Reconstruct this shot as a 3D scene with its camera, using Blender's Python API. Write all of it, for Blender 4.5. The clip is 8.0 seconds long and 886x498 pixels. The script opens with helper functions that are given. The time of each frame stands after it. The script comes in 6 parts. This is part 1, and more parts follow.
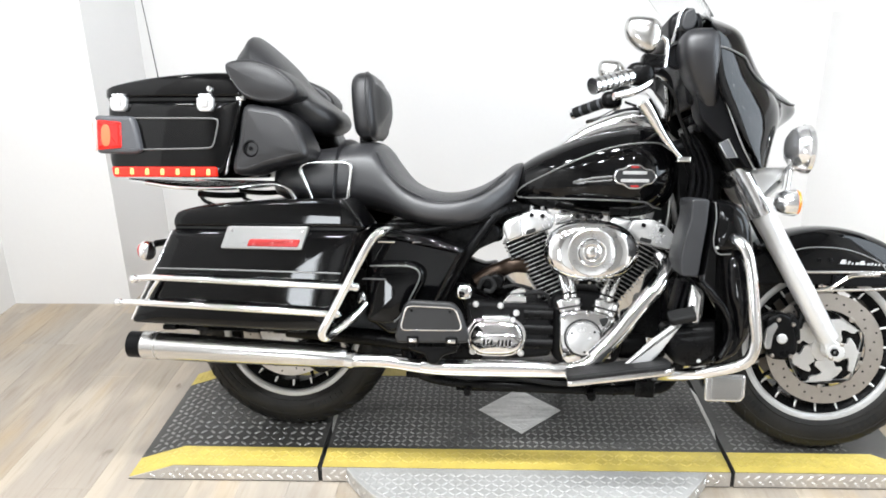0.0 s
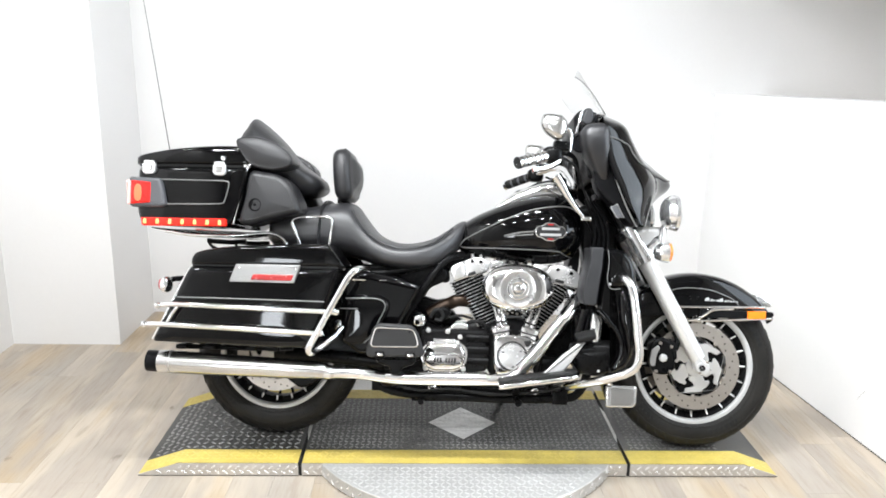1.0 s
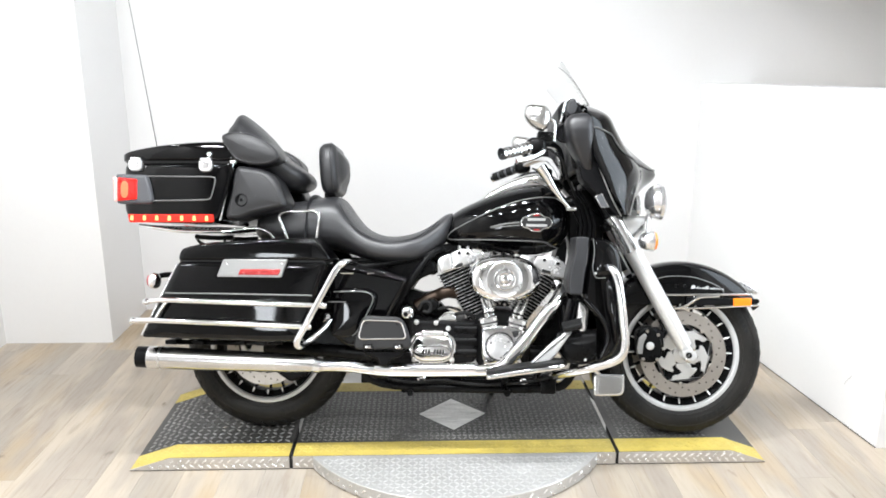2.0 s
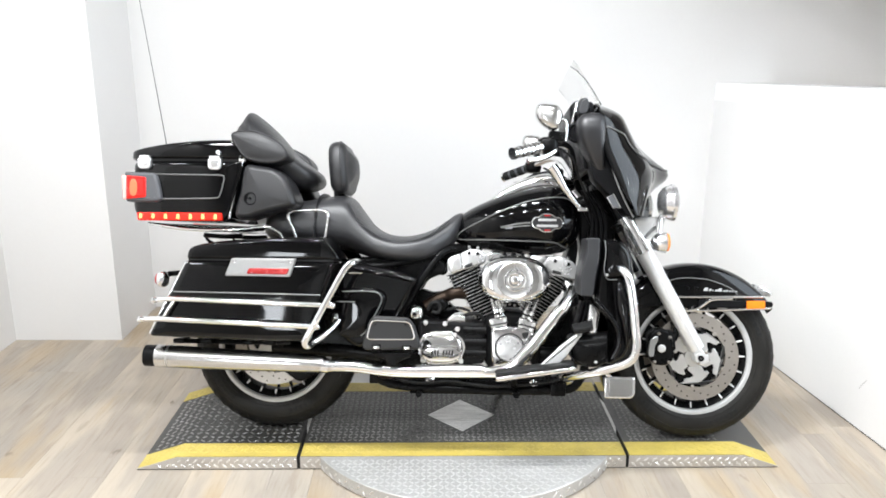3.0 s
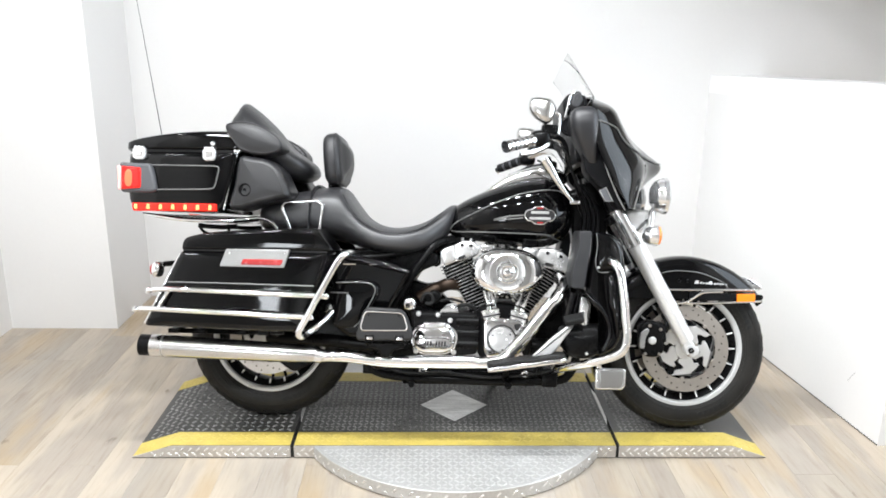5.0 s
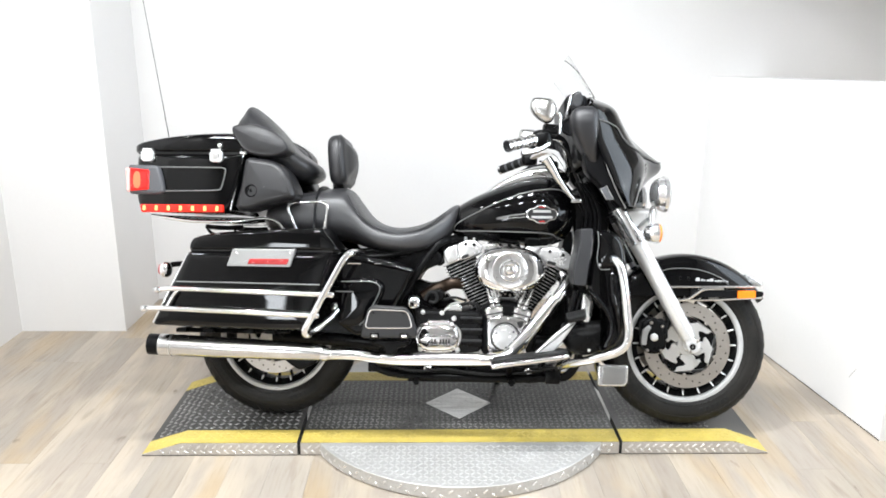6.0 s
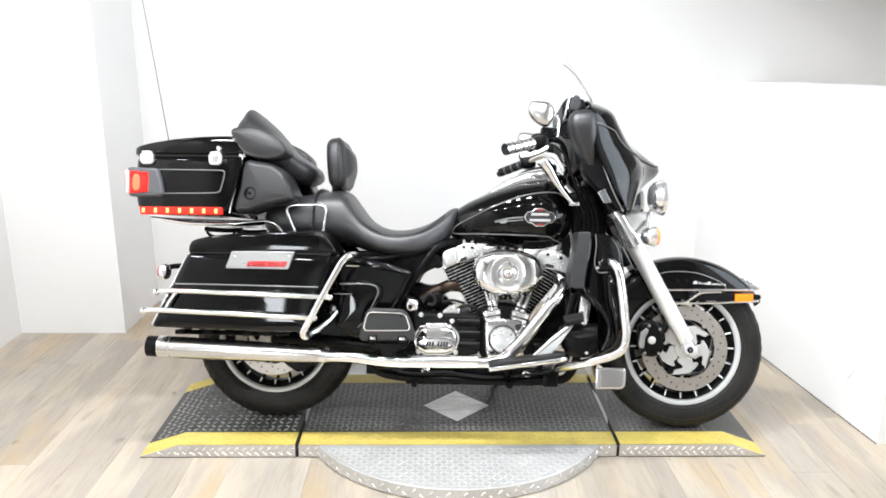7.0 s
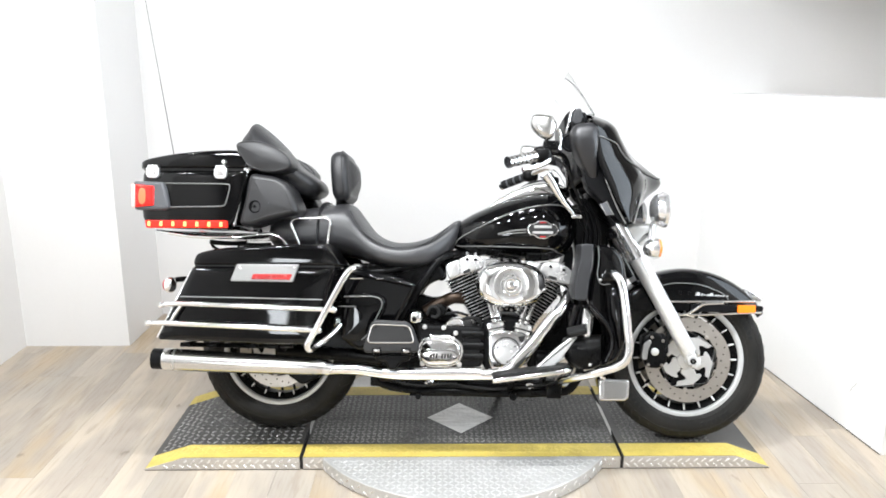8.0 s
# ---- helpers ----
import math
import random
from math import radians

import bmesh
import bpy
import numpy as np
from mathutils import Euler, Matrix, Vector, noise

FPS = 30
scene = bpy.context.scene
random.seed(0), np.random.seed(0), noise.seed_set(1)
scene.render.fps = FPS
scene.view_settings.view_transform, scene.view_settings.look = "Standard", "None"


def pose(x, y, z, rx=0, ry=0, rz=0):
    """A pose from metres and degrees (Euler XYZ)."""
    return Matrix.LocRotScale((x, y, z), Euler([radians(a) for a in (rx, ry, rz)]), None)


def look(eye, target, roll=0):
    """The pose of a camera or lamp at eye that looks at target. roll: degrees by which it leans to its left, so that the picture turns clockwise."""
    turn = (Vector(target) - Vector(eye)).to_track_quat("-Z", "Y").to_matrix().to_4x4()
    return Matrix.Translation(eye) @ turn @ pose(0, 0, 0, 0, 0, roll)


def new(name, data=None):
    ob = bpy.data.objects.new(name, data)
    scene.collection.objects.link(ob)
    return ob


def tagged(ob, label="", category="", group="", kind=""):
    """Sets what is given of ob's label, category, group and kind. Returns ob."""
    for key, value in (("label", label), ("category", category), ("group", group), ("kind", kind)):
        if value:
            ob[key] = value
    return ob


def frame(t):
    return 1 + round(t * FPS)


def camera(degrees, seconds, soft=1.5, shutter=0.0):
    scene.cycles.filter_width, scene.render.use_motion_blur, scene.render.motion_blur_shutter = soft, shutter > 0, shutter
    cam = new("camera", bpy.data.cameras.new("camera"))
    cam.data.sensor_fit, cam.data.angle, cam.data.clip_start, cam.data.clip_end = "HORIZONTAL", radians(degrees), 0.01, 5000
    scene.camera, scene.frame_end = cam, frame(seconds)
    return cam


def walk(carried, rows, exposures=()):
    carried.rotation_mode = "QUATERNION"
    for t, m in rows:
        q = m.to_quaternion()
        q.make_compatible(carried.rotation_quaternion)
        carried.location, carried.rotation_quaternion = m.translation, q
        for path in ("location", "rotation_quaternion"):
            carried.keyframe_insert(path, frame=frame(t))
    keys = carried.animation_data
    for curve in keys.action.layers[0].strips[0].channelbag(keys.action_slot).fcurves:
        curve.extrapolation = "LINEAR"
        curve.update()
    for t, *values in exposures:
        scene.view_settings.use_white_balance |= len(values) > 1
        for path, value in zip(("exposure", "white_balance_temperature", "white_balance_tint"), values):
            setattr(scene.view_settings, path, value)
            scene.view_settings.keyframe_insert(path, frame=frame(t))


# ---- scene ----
cam = camera(59.8, 8.0, soft=1.75)
PATH = [
    (0, (-0.039, -0.19, 1.455), (-0.138, 1.681, 0.755), -1.1),
    (0.1, (-0.064, -0.266, 1.451), (-0.137, 1.620, 0.792), 1.2),
    (0.2, (-0.047, -0.336, 1.467), (-0.114, 1.566, 0.854), 1.6),
    (0.3, (-0.050, -0.401, 1.491), (-0.063, 1.503, 0.880), 1.0),
    (0.4, (-0.026, -0.460, 1.521), (-0.026, 1.453, 0.936), 0.9),
    (0.5, (-0.042, -0.543, 1.494), (-0.027, 1.377, 0.933), 0.5),
    (0.6, (-0.064, -0.616, 1.509), (-0.009, 1.308, 0.969), 1.1),
    (0.7, (-0.063, -0.687, 1.514), (-0.006, 1.235, 0.960), 0.8),
    (0.8, (-0.071, -0.746, 1.514), (-0.013, 1.178, 0.968), 0.3),
    (0.9, (-0.089, -0.790, 1.519), (-0.023, 1.135, 0.981), 0.8),
    (1, (-0.081, -0.826, 1.53), (-0.027, 1.108, 1.024), 1.0),
    (1.2, (-0.105, -0.858, 1.549), (-0.068, 1.075, 1.038), 0.3),
    (1.5, (-0.082, -0.879, 1.531), (-0.035, 1.059, 1.038), 0.1),
    (1.7, (-0.058, -0.867, 1.525), (0.003, 1.063, 1.006), 0.1),
    (2.8, (-0.031, -0.819, 1.522), (0.017, 1.113, 1.009), 0.5),
    (3, (-0.039, -0.819, 1.524), (-0.005, 1.111, 1.001), 0.3),
    (3.5, (-0.03, -0.818, 1.52), (0.013, 1.105, 0.974), 0.2),
    (4, (-0.035, -0.826, 1.521), (-0.002, 1.098, 0.975), 0.4),
    (4.5, (-0.03, -0.842, 1.523), (0.011, 1.083, 0.981), 0.7),
    (4.7, (-0.028, -0.834, 1.541), (0.016, 1.088, 0.987), 0.8),
    (5.8, (-0.015, -0.869, 1.538), (0.011, 1.057, 1.002), 0.1),
    (6, (-0.018, -0.882, 1.523), (0.009, 1.045, 0.989), 0.2),
    (6.5, (-0.011, -0.887, 1.524), (0.009, 1.041, 0.992), 0.0),
    (7, (-0.01, -0.89, 1.525), (0.016, 1.039, 0.998), 0.3),
    (7.3, (-0.037, -0.892, 1.521), (-0.002, 1.042, 1.013), 0.6),
    (7.5, (-0.02, -0.897, 1.524), (0.009, 1.039, 1.024), 0.5),
    (8, (-0.016, -0.906, 1.531), (0.005, 1.031, 1.034), 0.1),
]
EXPOSURES = [(0, -0.20), (2.0, -0.20), (3.0, -0.29), (4.7, -0.29), (6.0, -0.20), (8, -0.12)]
walk(cam, [(t, look(eye, target, roll)) for t, eye, target, roll in PATH], EXPOSURES)

# ---------------------------------------------------------------- light
world = bpy.data.worlds.new("world")
scene.world = world
world.use_nodes = True
world.node_tree.nodes["Background"].inputs[0].default_value = (1.0, 1.0, 1.0, 1)
world.node_tree.nodes["Background"].inputs[1].default_value = 0.02
CEILING, LEFT = 3.2, -2.20


def area(name, m, sx, sy, watts, colour=(1, 1, 1), shape="RECTANGLE"):
    lamp = bpy.data.lights.new(name, "AREA")
    lamp.shape, lamp.size, lamp.energy, lamp.color = shape, sx, watts, colour
    if shape in ("RECTANGLE", "ELLIPSE"):
        lamp.size_y = sy
    ob = new(name, lamp)
    ob.matrix_world = m
    return ob


SPOTS = [(-1.9 + 0.62 * i, y) for y in (1.15, -0.6) for i in range(5)]
SPOT_WATTS = {1.15: 33, -0.6: 26.5}
for px, py in SPOTS:
    dim = (0.35 if py > 0 else 0.60) if px < -1.6 else (0.70 if py > 0 else 0.85) if px < -1.2 else (0.84 if py > 0 else 0.72) if px > 0.5 else 1.0
    area("spot_light", pose(px, py, CEILING - 0.235), 0.15, 0.15, SPOT_WATTS[py] * (1.0 - 0.10 * px) * dim, (0.95, 0.975, 1.0), "DISK")
# Extra lamp with no head on the track, added to brighten the half-wall.
half_wall_fill = area("spot_light", look((-0.35, 1.15, CEILING - 0.22), (1.64, 2.70, 0.62)), 0.14, 0.14, 7.6, (0.93, 0.965, 1.0), "DISK")
half_wall_fill.data.spread = radians(46)
area("window_light", pose(LEFT - 0.03, -3.55, 1.22, 90, 0, -90), 1.3, 0.95, 120, (0.90, 0.955, 1.0))
area("doorway_light", pose(1.87, 1.10, 1.68, 90, 0, 90), 1.15, 1.45, 45, (0.80, 0.90, 1.0))


# ---------------------------------------------------------------- materials
def material(name, colour, rough=0.5, metal=0.0, second=None, scale=8.0, fine=120.0, amount=0.5, bump=0.0, rough_var=0.08,
             coat=0.0, specular=0.5, stretch=(1, 1, 1), island=0.0, bump_scale=None, transmission=0.0, emission=None, strength=0.0, ior=1.5):
    m = bpy.data.materials.new(name)
    m.use_nodes = True
    nt = m.node_tree
    n, link = nt.nodes, nt.links.new
    p = n["Principled BSDF"]
    p.inputs["Base Color"].default_value = (*colour, 1)
    p.inputs["Roughness"].default_value, p.inputs["Metallic"].default_value = rough, metal
    p.inputs["Coat Weight"].default_value, p.inputs["Coat Roughness"].default_value = coat, 0.03
    p.inputs["Specular IOR Level"].default_value, p.inputs["IOR"].default_value = specular, ior
    p.inputs["Transmission Weight"].default_value = transmission
    if emission:
        p.inputs["Emission Color"].default_value, p.inputs["Emission Strength"].default_value = (*emission, 1), strength
    at = n.new("ShaderNodeTexCoord")
    mapping = n.new("ShaderNodeMapping")
    mapping.inputs["Scale"].default_value = stretch
    geometry = n.new("ShaderNodeNewGeometry")
    link(geometry.outputs["Position"] if island else at.outputs["Object"], mapping.inputs["Vector"])

    def noise_at(s, detail=4.0):
        t = n.new("ShaderNodeTexNoise")
        t.inputs["Scale"].default_value, t.inputs["Detail"].default_value = s, detail
        link(mapping.outputs["Vector"], t.inputs["Vector"])
        return t.outputs["Fac"]

    coarse, small = noise_at(scale), noise_at(fine)
    both = n.new("ShaderNodeMath")
    both.operation = "MULTIPLY_ADD"
    link(small, both.inputs[0])
    both.inputs[1].default_value = 0.45
    link(coarse, both.inputs[2])
    ramp = n.new("ShaderNodeMapRange")
    ramp.inputs["From Min"].default_value, ramp.inputs["From Max"].default_value = 0.45, 1.0
    link(both.outputs[0], ramp.inputs["Value"])
    if second:
        mix = n.new("ShaderNodeMix")
        mix.data_type = "RGBA"
        mix.inputs[6].default_value, mix.inputs[7].default_value = (*colour, 1), (*second, 1)
        fac = n.new("ShaderNodeMath")
        fac.operation = "MULTIPLY"
        fac.inputs[1].default_value = amount
        link(ramp.outputs[0], fac.inputs[0])
        link(fac.outputs[0], mix.inputs[0])
        out = mix.outputs[2]
        if island:
            info = n.new("ShaderNodeObjectInfo")
            val = n.new("ShaderNodeMapRange")
            val.inputs["To Min"].default_value, val.inputs["To Max"].default_value = 1 - island, 1 + island
            link(info.outputs["Random"], val.inputs["Value"])
            hsv = n.new("ShaderNodeHueSaturation")
            link(out, hsv.inputs["Color"])
            link(val.outputs[0], hsv.inputs["Value"])
            out = hsv.outputs[0]
        link(out, p.inputs["Base Color"])
    if rough_var:
        r = n.new("ShaderNodeMapRange")
        r.inputs["To Min"].default_value, r.inputs["To Max"].default_value = max(0.0, rough - rough_var), min(1.0, rough + rough_var)
        link(ramp.outputs[0], r.inputs["Value"])
        link(r.outputs[0], p.inputs["Roughness"])
    if bump:
        b = n.new("ShaderNodeBump")
        b.inputs["Strength"].default_value, b.inputs["Distance"].default_value = bump, 0.002
        link(noise_at(bump_scale, 3.0) if bump_scale else small, b.inputs["Height"])
        link(b.outputs[0], p.inputs["Normal"])
    return m


WALL = material("wall_paint", (0.775, 0.77, 0.764), 0.7, second=(0.735, 0.727, 0.716), scale=1.3, fine=60, amount=0.6, bump=0.12)
TRIM = material("trim_paint", (0.86, 0.86, 0.86), 0.45, second=(0.82, 0.82, 0.815), scale=3, fine=90, amount=0.6, bump=0.05)
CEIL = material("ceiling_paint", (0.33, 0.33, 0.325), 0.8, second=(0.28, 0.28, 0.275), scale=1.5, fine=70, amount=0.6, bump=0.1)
BASEFLOOR = material("floor_base", (0.16, 0.13, 0.10), 0.8, second=(0.12, 0.1, 0.08))
LAMPWHITE = material("lamp_lens", (0.9, 0.9, 0.9), 0.4, emission=(1.0, 0.98, 0.95), strength=4.0)
LAMPBODY = material("lamp_body", (0.75, 0.75, 0.75), 0.4, second=(0.7, 0.7, 0.7))
PAINT = material("gloss_black_paint", (0.0018, 0.0018, 0.002), 0.05, second=(0.003, 0.003, 0.0035), scale=5, rough_var=0.02, specular=0.31)
VINYL = material("black_vinyl", (0.011, 0.011, 0.012), 0.37, second=(0.024, 0.024, 0.0265), scale=9, fine=260, amount=0.8, bump=0.26, bump_scale=420, specular=0.56)
SEATVINYL = material("black_seat_vinyl", (0.018, 0.018, 0.0198), 0.40, second=(0.038, 0.038, 0.0415), scale=7, fine=240, amount=0.8, bump=0.24, bump_scale=420, specular=0.85)
PLASTIC = material("black_plastic", (0.004, 0.004, 0.0045), 0.36, second=(0.008, 0.008, 0.009), scale=14, fine=300, bump=0.2, bump_scale=500, specular=0.10)
GREYPL = material("grey_plastic", (0.085, 0.088, 0.096), 0.42, second=(0.065, 0.068, 0.075), scale=12, fine=220, bump=0.1)
SATIN = material("satin_black_metal", (0.003, 0.003, 0.0033), 0.3, metal=0.0, second=(0.007, 0.0068, 0.0065), scale=20, fine=160, bump=0.25, specular=0.11)
WRINKLE = material("wrinkle_black", (0.005, 0.005, 0.0055), 0.5, second=(0.011, 0.0107, 0.0103), scale=20, fine=300, bump=0.6, bump_scale=380, specular=0.11)
CHROME = material("chrome", (0.88, 0.88, 0.885), 0.10, 1.0, second=(0.80, 0.795, 0.79), scale=12, rough_var=0.03)
CASTCHROME = material("cast_chrome", (0.90, 0.90, 0.905), 0.08, 1.0, second=(0.78, 0.775, 0.77), scale=14, rough_var=0.04, bump=0.34, bump_scale=34)
SATCHROME = material("satin_chrome", (0.90, 0.90, 0.905), 0.13, 0.90, second=(0.74, 0.735, 0.73), scale=14, fine=90, rough_var=0.08, bump=0.06)
BRUSHED = material("brushed_aluminium", (0.62, 0.615, 0.61), 0.3, 1.0, second=(0.48, 0.475, 0.47), scale=30, fine=260, rough_var=0.08, bump=0.1)
FORKALU = material("polished_fork", (0.78, 0.78, 0.775), 0.42, 0.7, second=(0.68, 0.68, 0.67), scale=18, rough_var=0.06)
STEEL = material("brake_steel", (0.47, 0.435, 0.395), 0.38, 0.95, second=(0.34, 0.31, 0.27), scale=25, fine=300, rough_var=0.08, bump=0.12)
RUBBER = material("tyre_rubber", (0.008, 0.0078, 0.0074), 0.48, second=(0.026, 0.024, 0.021), scale=9, fine=180, amount=0.8, bump=0.3, specular=0.2)
GRIPRUB = material("black_rubber", (0.010, 0.010, 0.010), 0.6, second=(0.02, 0.02, 0.02), scale=18, fine=200, bump=0.3, specular=0.2)
PIN = material("silver_pinstripe", (0.16, 0.16, 0.158), 0.42, 0.3, second=(0.125, 0.125, 0.123), scale=30)
WINGBLACK = material("satin_wing_plastic", (0.010, 0.010, 0.0115), 0.40, second=(0.018, 0.018, 0.0205), scale=12, fine=260, bump=0.12, bump_scale=450, specular=0.6)
GREYPAD = material("matt_side_pad", (0.022, 0.0225, 0.0245), 0.45, second=(0.034, 0.035, 0.0375), scale=10, fine=240, bump=0.25, specular=0.4)
BOARD = material("dark_grey_board", (0.013, 0.013, 0.0137), 0.45, second=(0.022, 0.022, 0.0225), scale=16, fine=240, bump=0.3)
RIMSILVER = material("silver_rim_paint", (0.54, 0.54, 0.535), 0.42, 0.40, second=(0.44, 0.44, 0.43), scale=16, rough_var=0.08)
POLISHED = material("polished_cover", (0.84, 0.84, 0.84), 0.24, 0.72, second=(0.74, 0.74, 0.735), scale=14, fine=90, rough_var=0.05)
MUFFCHROME = material("hazy_chrome", (0.68, 0.675, 0.665), 0.22, 1.0, second=(0.54, 0.53, 0.515), scale=16, fine=90, rough_var=0.05)
PLATECHROME = material("dull_chrome", (0.42, 0.42, 0.415), 0.36, 0.85, second=(0.36, 0.36, 0.35), scale=18, rough_var=0.02)
CARRIER = material("dull_carrier_alloy", (0.74, 0.735, 0.72), 0.34, 0.80, second=(0.58, 0.57, 0.55), scale=20, fine=220, bump=0.1)
PALELENS = material("pale_lens", (0.75, 0.50, 0.47), 0.2, second=(0.70, 0.42, 0.4), scale=30, emission=(1.0, 0.5, 0.42), strength=0.5)
BARS = material("pale_lettering_bars", (0.48, 0.48, 0.48), 0.4, 0.2, second=(0.5, 0.5, 0.5), scale=40)
REDLENS = material("red_lens", (0.55, 0.012, 0.012), 0.15, second=(0.45, 0.01, 0.01), scale=30, emission=(1.0, 0.03, 0.015), strength=0.55)
REDREF = material("red_reflector", (0.42, 0.03, 0.03), 0.25, second=(0.34, 0.02, 0.02), scale=60, fine=400, bump=0.2)
LEDRED = material("red_led_lens", (0.6, 0.02, 0.01), 0.2, second=(0.5, 0.015, 0.01), scale=30, emission=(1.0, 0.03, 0.010), strength=0.42)
LEDHOT = material("lit_led", (0.7, 0.12, 0.05), 0.3, emission=(1.0, 0.30, 0.10), strength=3.6, rough_var=0)
BULB = material("lit_bulb", (0.6, 0.08, 0.02), 0.3, emission=(1.0, 0.16, 0.09), strength=1.5, rough_var=0)
# Faint glow added to the amber, so the side reflector reads bright.
AMBER = material("glowing_amber", (0.85, 0.20, 0.008), 0.2, second=(0.75, 0.16, 0.008), scale=60, emission=(1.0, 0.22, 0.01), strength=0.12)
GLASS = material("clear_screen", (0.945, 0.945, 0.942), 0.03, transmission=1.0, rough_var=0.01, ior=1.22)
LAMPGLASS = material("lamp_glass", (0.95, 0.95, 0.95), 0.05, transmission=1.0, rough_var=0.01, ior=1.45)
YELLOW = material("yellow_paint", (0.60, 0.47, 0.10), 0.5, second=(0.42, 0.33, 0.09), scale=16, fine=160, amount=0.8, bump=0.25)
YELLOWLUG = material("yellow_worn_lugs", (0.64, 0.50, 0.12), 0.42, second=(0.48, 0.38, 0.12), scale=20, fine=120, amount=0.9)
DIAMONDPLATE = material("scratched_bare_plate", (0.90, 0.895, 0.88), 0.42, 0.30, second=(0.50, 0.495, 0.48), scale=26, fine=210, amount=1.0, rough_var=0.12, bump=0.4, stretch=(0.4, 2.2, 1))
DARKPLATE = material("worn_dark_plate", (0.034, 0.0335, 0.032), 0.42, 0.0, second=(0.110, 0.107, 0.101), scale=2.4, fine=90, amount=0.8, rough_var=0.12, bump=0.3, specular=0.35)
WORNLUG = material("worn_bright_lugs", (0.17, 0.169, 0.166), 0.34, 0.4, second=(0.42, 0.415, 0.40), scale=5, fine=70, amount=0.9, rough_var=0.12)
DARKLUG = material("worn_dark_lugs", (0.090, 0.090, 0.088), 0.34, 0.4, second=(0.38, 0.375, 0.36), scale=4.5, fine=60, amount=0.8, rough_var=0.12)
ALUPLATE = material("bare_aluminium_plate", (0.60, 0.57, 0.53), 0.42, 0.45, second=(0.42, 0.39, 0.355), scale=6, fine=120, amount=0.8, rough_var=0.12, bump=0.3)
TURNPLATE = material("grey_turntable_plate", (0.64, 0.635, 0.62), 0.42, 0.45, second=(0.40, 0.395, 0.38), scale=4, fine=120, amount=0.9, rough_var=0.12, bump=0.3)
TURNLUG = material("turntable_lugs", (0.72, 0.715, 0.70), 0.36, 0.6, second=(0.54, 0.535, 0.52), scale=8, fine=120, amount=0.8)
ALULUG = material("bare_aluminium_lugs", (0.86, 0.855, 0.84), 0.28, 0.85, second=(0.66, 0.65, 0.63), scale=8, fine=120, amount=0.7, rough_var=0.1)
GAP = material("dark_joint", (0.012, 0.012, 0.012), 0.8, second=(0.02, 0.02, 0.02))
COPPER = material("heated_steel", (0.06, 0.04, 0.028), 0.35, 0.8, second=(0.025, 0.02, 0.018), scale=20, rough_var=0.1)


